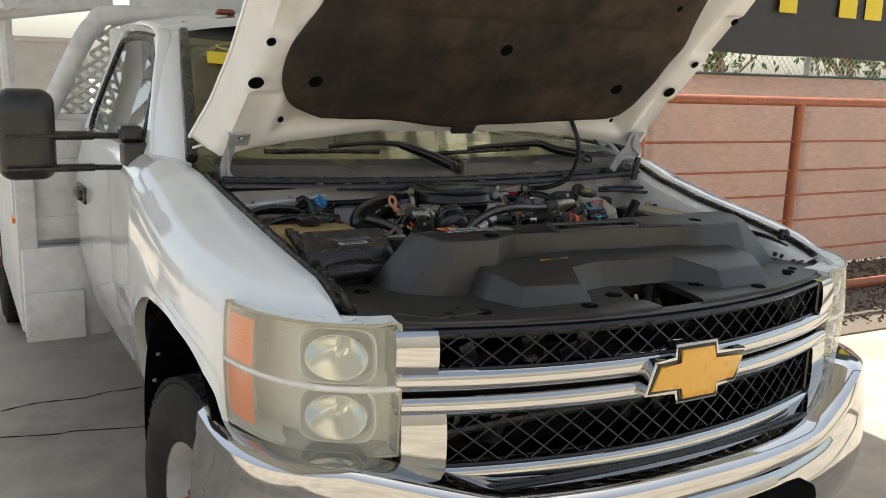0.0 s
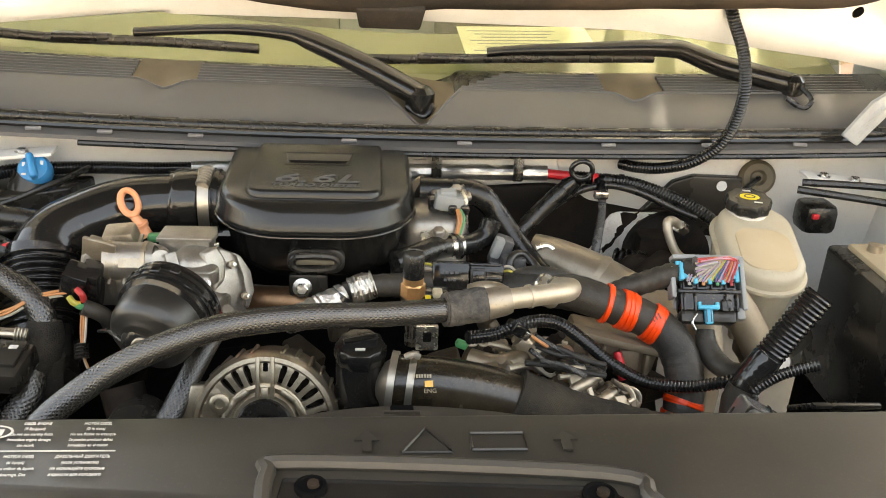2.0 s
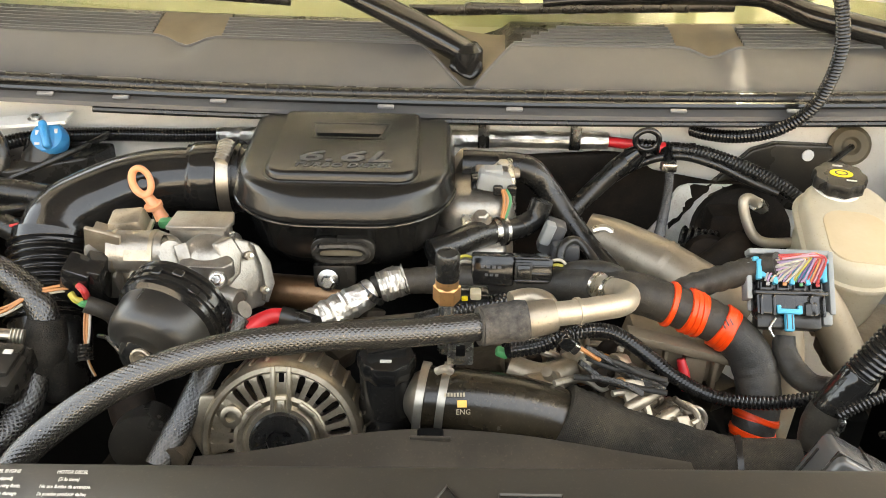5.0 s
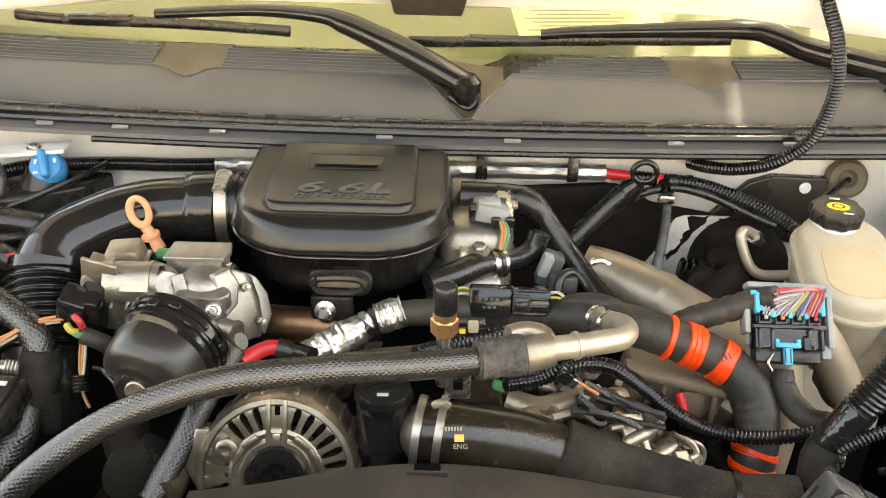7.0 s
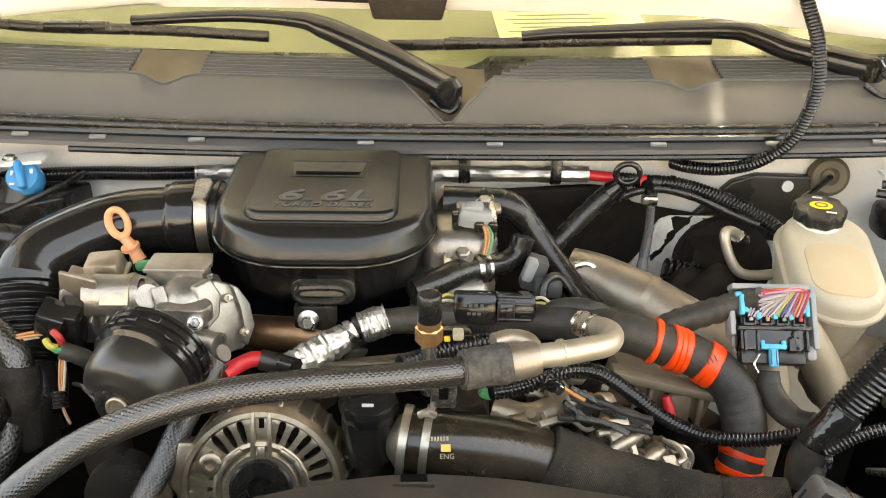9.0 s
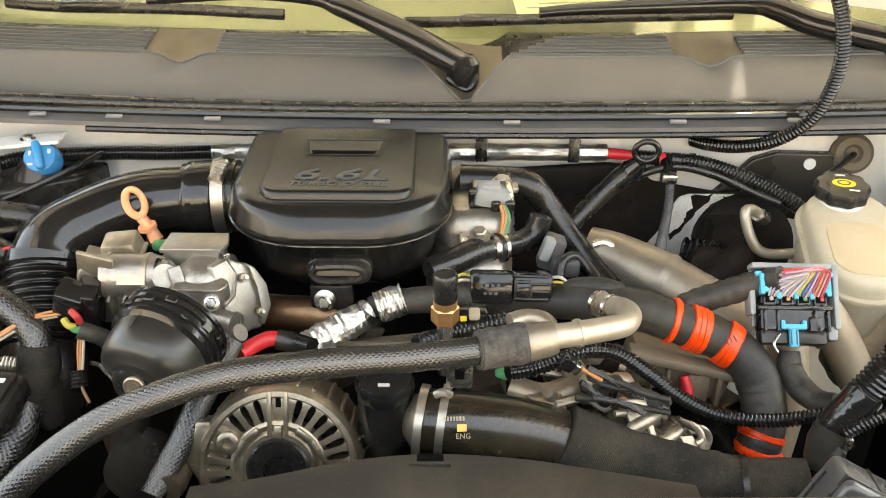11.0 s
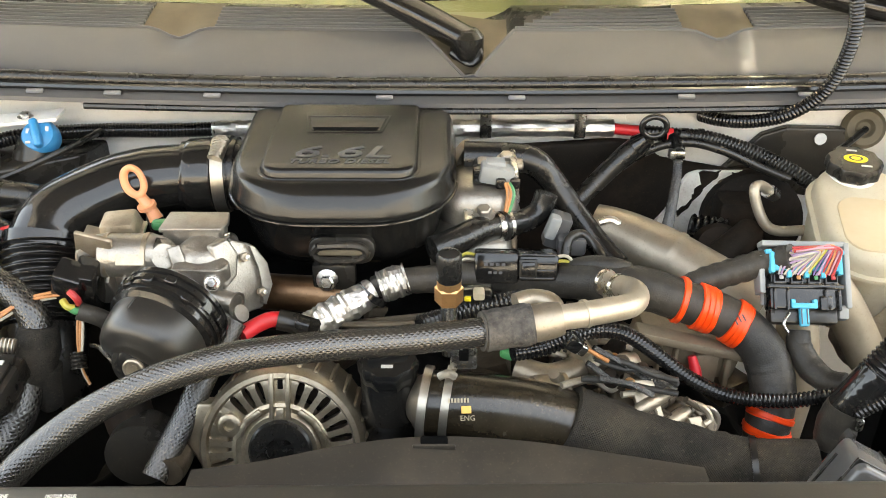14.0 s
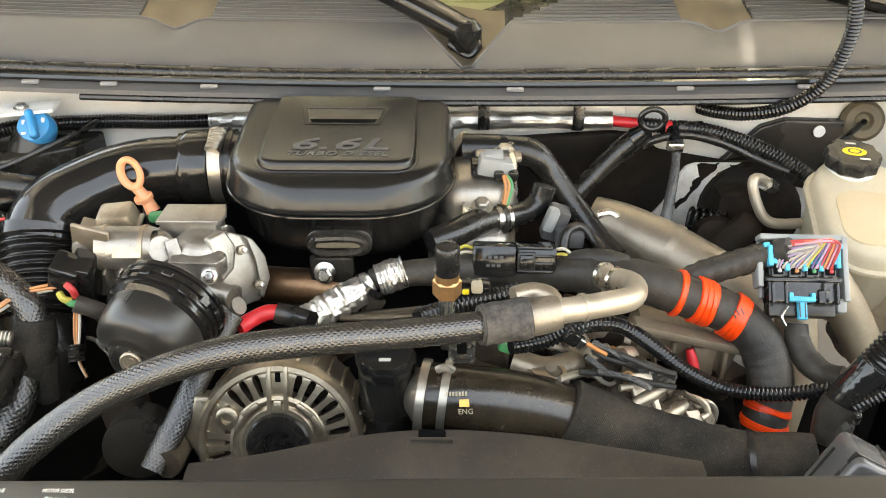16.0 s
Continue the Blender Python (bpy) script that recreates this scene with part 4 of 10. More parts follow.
    part("shade_band", solid(grid(lambda u, v: Vector(shield(u, 0.86 + 0.14 * v)) + Vector((0, -0.004, 0.008)), 24, 2), 0.001), M["banner"], ws, "dark tint band along the glass top")

    def stick(u, v):
        p = Vector(shield(0.055 + 0.11 * u, 0.66 + 0.10 * v))
        return p + Vector((0, -0.004, 0.008))
    part("sticker", solid(grid(stick, 6, 2), 0.001), M["yellow"], ws, "yellow paper stock tag with handwriting")
    p = Vector(shield(0.13, 0.71)) + Vector((0, -0.006, 0.012))
    letters("DC2", 0.045, Matrix.Translation(p) @ Matrix.Rotation(radians(33), 4, "X"), M["printdark"], "sticker_writing", ws, 0.0004, shear=0.3)
    part("sticker_oval", lathe([(0.055, 0), (0.055, 0.001), (0.047, 0.001), (0.047, 0.0)], Matrix.Translation(Vector(shield(0.115, 0.80)) + Vector((0, -0.006, 0.012))) @ Matrix.Rotation(radians(33), 4, "X") @ Matrix.Diagonal((1, 0.35, 1, 1)), 28), M["yellow"], ws)
    # dashboard, seats and papers behind the glass
    def dash(u, v):
        return (-0.76 + 1.52 * u, 1.30 + 0.36 * v + 0.06 * (2 * u - 1) ** 2, 1.318 + 0.050 * math.sin(v * 2.6) + 0.010 * math.sin(u * 9))
    part("dashboard", solid(grid(dash, 30, 10), 0.008), M["dash"], truck)
    pap = Matrix.Translation((0.215, 1.385, 1.379)) @ Matrix.Rotation(radians(12), 4, "X") @ Matrix.Rotation(radians(4), 4, "Z")
    pp = part("paper_sheet", rbox((0.22, 0.14, 0.001), pap, 0), M["paper"], truck, "cream paper form on the dashboard")
    bars([(-0.02 + 0.0 * i, 0.05 - 0.013 * i, 0.15 - 0.02 * (i % 3), 0.003) for i in range(7)], pap @ Matrix.Translation((0, 0, 0.001)), M["badge"], "paper_print", pp, 0.0004)
    for s in (-1, 1):
        st = rbox((0.5, 0.16, 0.62), Matrix.Translation((s * 0.38, 2.40, 1.18)) @ Matrix.Rotation(radians(-12), 4, "X"), 0.06, 3)
        rbox((0.27, 0.10, 0.19), Matrix.Translation((s * 0.38, 2.44, 1.58)) @ Matrix.Rotation(radians(-8), 4, "X"), 0.04, 3, bm=st)
        part("seat", st, M["dusty"], truck)
    part("cab_floor", rbox((1.6, 1.3, 0.04), Matrix.Translation((0, 2.0, 0.75)), 0.01), M["dark"], truck)
    part("underbody", rbox((1.5, 2.6, 0.25), Matrix.Translation((0, 1.9, 0.58)), 0.02), M["black"], truck)
    # towing mirror
    mi = part("mirror", loft([[(-1.222 + a, 1.60 + 0.02 - 0.10 * k * (1 - 0.25 * k), 1.418 + b) for a, b in rrect(0.165 * q, 0.275 * q, 0.045 * q)] for k, q in ((0, 1.0), (0.25, 1.0), (0.6, 0.95), (0.85, 0.84), (1.0, 0.6))], cap_start=True, cap_end=True), M["canister"], truck, "black towing mirror on twin arms")
    for z, e in ((1.417, 0.024), (1.318, 0.021)):
        part("mirror_arm", tube([(-1.15, 1.575, z), (-1.10, 1.572, z), (-1.035, 1.570, z)], e, 12, 3, flat=0.6), M["canister"], mi)
        part("arm_slide", tube([(-1.04, 1.570, z), (-0.98, 1.566, z - 0.001), (-0.93, 1.560, z - 0.002)], e * 0.72, 12, 3, flat=0.6), M["plastic"], mi)
        part("arm_blade", rbox((0.17, 0.006, 0.010), Matrix.Translation((-1.20, 1.543, z)), 0.002), M["plastic"], mi)
    part("pivot_knob", rbox((0.070, 0.070, 0.052), Matrix.Translation((-0.930, 1.545, 1.424)), 0.014, 3), M["canister"], mi)
    part("mirror_base", slab([(-0.055, 0.034), (0.060, 0.034), (0.052, -0.040), (0.034, -0.052), (-0.055, -0.040)], -0.045, 0.045, Matrix.Translation((-0.905, 1.520, 1.366)) @ Matrix.Rotation(radians(90), 4, "X"), 0.010), M["canister"], mi)
    part("base_tail", slab([(-0.030, 0.020), (0.034, 0.020), (0.006, -0.052), (-0.016, -0.046)], -0.030, 0.030, Matrix.Translation((-0.900, 1.500, 1.312)) @ Matrix.Rotation(radians(90), 4, "X"), 0.006), M["canister"], mi)
    part("mirror_glass", rbox((0.14, 0.003, 0.23), Matrix.Translation((-1.222, 1.622, 1.418)), 0), M["chrome"], mi)


build_cab()


def build_service_body():
    b = part("service_body", rbox((0.36, 2.6, 0.72), Matrix.Translation((-1.02, 4.05, 0.83)), 0.012), M["white_rough"], truck, "white steel utility body with worn paint")
    part("corner_post", rbox((0.075, 0.06, 0.56), Matrix.Translation((-1.165, 2.69, 1.13)), 0.006), M["white_rough"], b)
    part("front_panel", rbox((0.3, 0.02, 0.34), Matrix.Translation((-0.99, 2.715, 1.06)), 0.004), M["white_rough"], b)
    part("front_panel", rbox((0.3, 0.025, 0.10), Matrix.Translation((-0.99, 2.71, 0.935)), 0.004), M["white_rough"], b)
    part("front_panel", rbox((0.36, 0.02, 0.24), Matrix.Translation((-1.01, 2.735, 1.27)), 0.004), M["white_rough"], b)
    part("lower_box", rbox((0.34, 0.10, 0.40), Matrix.Translation((-1.02, 2.70, 0.66)), 0.006), M["white_rough"], b)
    part("step_plate", rbox((0.235, 0.03, 0.21), Matrix.Translation((-1.075, 2.635, 0.565)), 0.004), M["white_rough"], b)
    part("side_box", rbox((0.34, 2.5, 0.42), Matrix.Translation((-1.04, 4.0, 1.18)), 0.01), M["white_rough"], b)
    part("far_side_box", rbox((0.34, 2.5, 1.0), Matrix.Translation((1.04, 4.0, 1.05)), 0.01), M["white_rough"], b)
    part("bed_floor", rbox((1.8, 2.6, 0.05), Matrix.Translation((0, 4.05, 0.85)), 0.01), M["white_rough"], b)
    part("marker_lamp", rbox((0.012, 0.03, 0.045), Matrix.Translation((-1.207, 2.80, 0.97)), 0.004), M["amber"], b)
    # headache rack with diamond mesh
    r = part("rack", tube([(-1.06, 2.78, 1.40), (-0.96, 2.78, 1.60), (-0.90, 2.78, 1.72), (-0.84, 2.78, 1.80), (-0.74, 2.78, 1.84), (0.0, 2.78, 1.85), (0.74, 2.78, 1.84), (0.84, 2.78, 1.80), (0.90, 2.78, 1.72), (1.06, 2.78, 1.40)], 0.042, 12, 5), M["white_rough"], truck, "white tubular cab guard with diamond mesh")
    part("rack_plate", rbox((1.4, 0.012, 0.12), Matrix.Translation((0.0, 2.775, 1.93)), 0.003), M["white_rough"], r)
    mesh = bmesh.new()
    n, p = 44, 0.062
    for i in range(-n, n):
        for a in (1, -1):
            q = []
            for k in range(26):
                x, z = i * p + a * k * p * 0.5, 1.36 + k * p * 0.36
                lim = 1.03 - max(0.0, (z - 1.42)) * 0.58
                if abs(x) < lim and z < 1.83:
                    q.append((x, 2.785, z))
            if len(q) > 1:
                tube([q[0], q[-1]], 0.0085, 4, 1, mesh, caps=False)
    part("diamond_mesh", mesh, M["white_rough"], r, kind="stuff")
    part("rack_base", rbox((2.1, 0.04, 0.09), Matrix.Translation((0, 2.78, 1.37)), 0.004), M["white_rough"], r)
    # ladder rack tubes further back
    part("ladder_rack", tube([(-1.16, 3.3, 1.5), (-1.16, 3.3, 1.85), (-1.10, 3.3, 2.0)], 0.03, 8, 4), M["white_rough"], truck)
    part("ladder_rack", tube([(-1.16, 2.9, 1.88), (-1.16, 5.2, 1.88)], 0.035, 8, 2), M["white_rough"], truck)
    part("ladder_rack", tube([(-1.30, 3.25, 1.83), (-0.7, 3.25, 1.93)], 0.04, 8, 2), M["white_rough"], truck)


build_service_body()


# ---- hood ----
HO, HA = Vector((0, 1.07, 1.457)), radians(47)
HV, HN = Vector((0, -math.cos(HA), math.sin(HA))), Vector((0, -math.sin(HA), -math.cos(HA)))


def hood_at(u, v, h=0.0):
    return HO + Vector((u, 0, 0)) + HV * v + HN * (h - 0.034)


def hood_rear(u):
    e = abs(u)
    return interp(e, [(0, -0.002), (0.3, -0.012), (0.58, -0.055), (0.71, -0.09), (0.83, -0.15)])


def hood_width(v, side=-1):
    """Half the width, to the passenger (-1) or the driver side (1)."""
    if side < 0:
        return interp(v, [(-0.15, 0.815), (0.0, 0.778), (0.2, 0.752), (0.5, 0.738), (0.85, 0.72), (1.05, 0.65)])
    return interp(v, [(-0.15, 0.832), (0.0, 0.82), (0.15, 0.818), (0.5, 0.85), (0.85, 0.85), (1.05, 0.76)])


def hood_front(u):
    return 1.04 - 0.10 * abs(u / 0.75) ** 2.5


def hood_uv(a, b):
    u0 = -1 + 2 * a
    v = hood_rear(0.82 * u0) + (hood_front(0.7 * u0) - hood_rear(0.82 * u0)) * b
    return u0 * hood_width(v, u0), v


def bumpf(x, w):
    return max(0.0, 1 - abs(x) / w)


def build_hood():
    h = part("hood", solid(grid(lambda a, b: hood_at(*hood_uv(a, b), -0.072 - 0.022 * abs(2 * a - 1) ** 6), 40, 30), 0.002), M["white"], truck, "raised white hood")

    def inner(a, b):
        u, v = hood_uv(a, b)
        w = hood_width(v, u)
        edge = min(w - abs(u), (v - hood_rear(u)) * 2.6, (hood_front(u) - v) * 1.3)
        # folded lip, raised rim with stamped steps, recess under the pad
        hgt = -0.045 + 0.045 * min(1, edge / 0.02)
        hgt = min(hgt, -0.088 + 0.088 * min(1, (w - abs(u)) / 0.045))
        rim = min(1, max(0, (0.205 - edge) / 0.06))
        hgt += 0.028 * rim * min(1, edge / 0.03)
        side = w - abs(u)
        if side < 0.2:
            hgt -= 0.016 * max(0.0, min(1.0, 3 * math.sin(v * 17 + 0.4))) * max(0.0, min(1, (side - 0.035) / 0.015)) * max(0.0, min(1, (0.13 - side) / 0.02))
        q = (v - hood_rear(u)) / 0.06
        if q < 1:
            hgt += 0.006 * math.sin(q * math.pi) * (0.5 + 0.5 * math.cos(u * 11))
        return hood_at(u, v, hgt)
    part("inner_panel", grid(inner, 110, 90), M["white_in"], h, "white stamped inner hood panel", sharp=60)
    for a in (0.0, 1.0):
        part("edge_fold", tube([hood_at(*hood_uv(a, k / 14), -0.090) for k in range(15)], 0.006, 8, 2), M["white"], h)
    part("edge_fold", tube([hood_at(*hood_uv(k / 30, 0.0), -0.047) for k in range(31)], 0.004, 8, 2), M["white_in"], h)
    out = [(-0.51, 0.068), (-0.60, 0.12), (-0.645, 0.20), (-0.652, 0.30), (-0.63, 0.39), (-0.60, 0.48), (-0.58, 0.70), (-0.50, 0.86), (-0.2, 0.92), (0.2, 0.92), (0.50, 0.86), (0.58, 0.70), (0.61, 0.52), (0.635, 0.42), (0.635, 0.30), (0.625, 0.20), (0.60, 0.11), (0.54, 0.07), (0.30, 0.052), (0.05, 0.036), (-0.06, 0.034), (-0.35, 0.06)]
    pts = smooth_path([(x, y, 0) for x, y in out] + [(out[0][0], out[0][1], 0)], 5)[:-1]
    n = len(pts)
    c = Vector((0, 0.45, 0))
    bm = bmesh.new()
    rings = []
    for k, q in enumerate((1.0, 0.985, 0.95, 0.86, 0.74, 0.60, 0.46, 0.32, 0.18, 0.06)):
        ring = []
        for p in pts:
            s = c.lerp(p, q)
            d = 0.030 + (0 if k == 0 else 0.012) + 0.012 * noise.noise(Vector((s.x * 3.2, s.y * 3.2, 1))) + 0.006 * noise.noise(Vector((s.x * 11, s.y * 11, 7)))
            if q < 0.9:
                d -= 0.010 * max(bumpf(abs(s.x) - 0.3, 0.03), bumpf(s.y - 0.45, 0.03)) * (1 if q < 0.8 else 0.4)
            ring.append(hood_at(s.x, s.y, d))
        rings.append(ring)
    loft(rings, cap_end=True, bm=bm)
    pad = part("insulation_pad", bm, M["pad"], h, "brown-black heat-stained insulation blanket", sharp=80)
    for u, v in ((-0.557, 0.214), (-0.013, 0.355), (0.485, 0.212), (0.507, 0.55), (-0.50, 0.58), (0.0, 0.72)):
        part("pad_fastener", lathe([(0.021, 0), (0.019, 0.004), (0.008, 0.007), (0.0001, 0.0075)], axis_matrix(hood_at(u, v, 0.040), HN) , 18), M["black"], pad)
    part("pad_tab", slab([(-0.055, 0.010), (0.02, 0.010), (0.025, 0.05), (-0.06, 0.05)], 0.036, 0.048, axis_matrix(hood_at(0, 0), HN, tuple(HV)), 0.004), M["pad"], pad)
    # panel holes: near-black discs laid on the panel, hole shade as colour
    for u, v, w, l in ((-0.715, 0.197, 0.022, 0.034), (-0.705, 0.339, 0.014, 0.02), (-0.616, 0.06, 0.012, 0.012), (-0.72, -0.005, 0.006, 0.006), (0.727, 0.197, 0.022, 0.034), (0.748, 0.325, 0.014, 0.02), (0.778, 0.51, 0.014, 0.02), (0.56, 0.06, 0.010, 0.010), (-0.705, 0.56, 0.02, 0.03), (0.70, 0.70, 0.02, 0.03), (-0.69, 0.72, 0.012, 0.02)):
        m = axis_matrix(hood_at(u, v, 0.036), HN, tuple(HV))
        part("panel_hole", lathe([(1, -0.03), (1, 0.0), (0.0001, 0.0)], m @ Matrix.Diagonal((l * 0.62, w * 0.9, 0.1, 1)), 20), M["black"], h)
    # hinges
    for s in (-1, 1):
        x = s * 0.745
        if s < 0:
            hg = part("hinge", tube([(x, 1.12, 1.30), (x, 1.135, 1.36), (x - s * 0.01, 1.12, 1.41), (x - s * 0.02, 1.085, 1.455)], [0.013, 0.015, 0.014, 0.012], 8, 4, flat=0.35), M["hinge"], truck, "white stamped hood hinge")
            part("hinge_arm", slab([(0, 0), (0.03, -0.01), (0.05, 0.04), (0.045, 0.11), (0.02, 0.15), (-0.01, 0.15), (0.012, 0.10), (0.015, 0.05)], -0.003, 0.003, Matrix.Translation((x - s * 0.004, 1.10, 1.31)) @ Matrix.Rotation(radians(90), 4, "Z") @ Matrix.Rotation(radians(90), 4, "X"), 0.0015), M["hinge"], hg)
        else:
            link = [(0.598, 1.332), (0.622, 1.318), (0.652, 1.362), (0.70, 1.366), (0.738, 1.368), (0.742, 1.395), (0.712, 1.452), (0.685, 1.455), (0.665, 1.405), (0.63, 1.38)]
            hg = part("hinge", slab(link, -0.003, 0.003, Matrix.Translation((0, 1.066, 0)) @ Matrix.Rotation(radians(90), 4, "X"), 0.0015), M["hinge"], truck, "white stamped hood hinge")
            part("hinge_arm", tube([(0.612, 1.072, 1.332), (0.655, 1.068, 1.378), (0.712, 1.064, 1.384)], 0.009, 8, 5, flat=0.7), M["hinge"], hg)
            part("hinge_web", tube([(0.70, 1.062, 1.448), (0.69, 1.060, 1.41), (0.722, 1.060, 1.378)], 0.007, 8, 5, flat=0.7), M["hinge"], hg)
        part("hinge_flange", rbox((0.06, 0.045, 0.006), axis_matrix(hood_at(s * 0.72, -0.02, 0.036), HN, tuple(HV)), 0.002), M["hinge"], hg)
        part("hinge_bolt", bolt(hood_at(s * 0.715, -0.01, 0.039), HN, 0.006, 0.005), M["steel"], hg)
        part("hinge_bolt", bolt((x - s * 0.008, 1.12, 1.335), (-s, 0, 0), 0.008, 0.006), M["steel"], hg)
    st = part("gas_strut", tube([(0.708, 1.06, 1.285), (0.714, 1.06, 1.33), (0.722, 1.06, 1.368)], 0.011, 10, 3), M["rubber"], truck)
    part("strut_rod", tube([(0.722, 1.06, 1.366), (0.727, 1.06, 1.385)], 0.005, 8, 2), M["steel"], st)
    part("strut_ball", lathe([(0.0001, -0.022), (0.02, -0.012), (0.024, 0.0), (0.02, 0.012), (0.0001, 0.022)], Matrix.Translation((0.708, 1.06, 1.272)), 16), M["greyplastic"], st)
    # washer hose from hood to cowl
    wh = part("washer_hose", tube([(0.40, 1.055, 1.525), (0.408, 1.045, 1.49), (0.432, 1.045, 1.44), (0.444, 1.05, 1.385), (0.434, 1.06, 1.325), (0.402, 1.072, 1.289), (0.365, 1.092, 1.271), (0.335, 1.115, 1.264), (0.318, 1.135, 1.262)], 0.0075, 12, 8, ridge=(0.0042, 0.0008)), M["gloss"], h, "black corrugated washer hose")
    part("hose_elbow", tube([(0.40, 1.06, 1.54), (0.40, 1.055, 1.515)], 0.010, 10, 2), M["tape"], wh)


build_hood()


# ---- front: grille, bumper, headlights ----
def gy(x):
    return 0.045 + 0.30 * x * x


def bowed(poly, thick, bm=None, dy=0.0, step=0.03):
    """A strip (x0, x1, z0, z1) laid on the bowed front, with rounded face."""
    x0, x1, z0, z1 = poly
    n = max(2, int(abs(x1 - x0) / step))
    rings = []
    for i in range(n + 1):
        x = x0 + (x1 - x0) * i / n
        y = gy(x) + dy
        h = (z1 - z0) / 2
        zc = (z0 + z1) / 2
        rings.append([(x, y + thick, zc - h), (x, y + 0.006, zc - h), (x, y, zc - h * 0.8), (x, y - 0.004, zc - h * 0.3), (x, y - 0.004, zc + h * 0.3), (x, y, zc + h * 0.8), (x, y + 0.006, zc + h), (x, y + thick, zc + h)])
    return loft(rings, cap_start=True, cap_end=True, bm=bm)


def build_grille():
    g = part("grille", bowed((-0.665, 0.665, 0.997, 1.042), 0.04), M["chrome"], truck, "chrome twin-bar grille with black wire mesh")
    part("lower_bar", bowed((-0.655, 0.655, 0.943, 0.985), 0.04), M["chrome"], g)
    part("bottom_bar", bowed((-0.63, 0.63, 0.788, 0.828), 0.05), M["chrome"], g)
    for s in (-1, 1):
        part("side_piece", bowed((s * 0.585, s * 0.668, 1.030, 1.128), 0.05, dy=-0.003), M["chrome"], g)
        part("side_piece", bowed((s * 0.565, s * 0.655, 0.80, 0.960), 0.05, dy=-0.003), M["chrome"], g)
    # near-black strips behind the bars paint the shade in the slots
    bk = bmesh.new()
    for z0, z1, x1 in ((0.979, 1.003, 0.64), (1.12, 1.128, 0.66)):
        bowed((-x1, x1, z0, z1), 0.03, bk, dy=0.022)
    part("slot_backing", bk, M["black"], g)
    for z0, z1, x1 in ((1.041, 1.122, 0.585), (0.828, 0.945, 0.565)):
        wm = bmesh.new()
        p, q = 0.062, 0.040
        n = int(2 * x1 / p) + 6
        for i in range(-n, n):
            for a in (1, -1):
                pts = []
                steps = 10
                for k in range(steps + 1):
                    z = z0 + (z1 - z0) * k / steps
                    x = i * p + a * (z - z0) / q * p * 0.8
                    if abs(x) < x1:
                        pts.append((x, gy(x) + 0.020, z))
                if len(pts) > 1:
                    tube([pts[0], pts[len(pts) // 2], pts[-1]], 0.0021, 6, 2, wm, caps=False)
        part("wire_mesh", wm, M["gloss"], g, "black diamond wire mesh", kind="stuff")
        rim = bmesh.new()
        for z in (z0, z1):
            tube([(x, gy(x) + 0.012, z) for x in [-x1 + 2 * x1 * k / 16 for k in range(17)]], 0.006, 6, 1, rim)
        for s in (-1, 1):
            tube([(s * x1, gy(x1) + 0.012, z0), (s * x1, gy(x1) + 0.012, z1)], 0.006, 6, 1, rim)
        part("mesh_rim", rim, M["gloss"], g)
    # radiator and hardware glimpsed behind the mesh
    rad = part("radiator", rbox((1.25, 0.04, 0.24), Matrix.Translation((0, 0.30, 0.90)), 0.004), M["dark"], truck)
    fins = bmesh.new()
    for i in range(31):
        rbox((1.2, 0.006, 0.003), Matrix.Translation((0, 0.277, 0.80 + i * 0.007)), 0, bm=fins)
    part("radiator_fin", fins, M["dark"], rad, kind="stuff")
    rnd = random.Random(5)
    for i in range(16):
        x = rnd.uniform(-0.5, 0.5)
        part("radiator_bracket", rbox((rnd.uniform(0.015, 0.06), 0.02, rnd.uniform(0.03, 0.10)), Matrix.Translation((x, 0.17 + rnd.uniform(0, 0.06), rnd.uniform(0.86, 1.05))) @ Matrix.Rotation(rnd.uniform(-0.5, 0.5), 4, "Y"), 0.003), M["plastic"], rad)
    part("cooler_line", tube([(-0.55, 0.22, 0.87), (-0.2, 0.2, 0.88), (0.2, 0.2, 0.87), (0.55, 0.22, 0.88)], 0.012, 8, 4), M["plastic"], rad)
    # badge
    out = [(-0.152, -0.034), (-0.125, 0.030), (-0.060, 0.030), (-0.064, 0.064), (0.050, 0.064), (0.054, 0.030), (0.152, 0.030), (0.125, -0.034), (0.060, -0.034), (0.064, -0.066), (-0.050, -0.066), (-0.054, -0.034)]

    def grown(k):
        return [(x + (0.013 * k if x > 0 else -0.013 * k), z + (0.012 * k if z > 0 else -0.012 * k)) for x, z in out]
    m = Matrix.Translation((0.022, 0.030, 0.998)) @ Matrix.Rotation(radians(90), 4, "X") @ Matrix.Diagonal((0.92, 0.92, 1, 1))
    e = part("badge", slab(grown(1), -0.03, 0.006, m, 0.003), M["chrome"], g, "gold cross-shaped badge with chrome border")
    part("badge_border", slab(grown(0.42), 0.004, 0.0085, m, 0.001), M["gloss"], e)
    part("badge_face", slab(grown(-0.18), 0.006, 0.013, m, 0.003), M["gold"], e)


build_grille()

BUMP = [(-0.962, 0.60), (-0.964, 0.45), (-0.948, 0.325), (-0.892, 0.222), (-0.78, 0.140), (-0.55, 0.045), (-0.28, -0.025), (0, -0.04), (0.28, -0.025), (0.55, 0.045), (0.78, 0.140), (0.892, 0.222), (0.948, 0.325), (0.964, 0.45), (0.962, 0.60)]


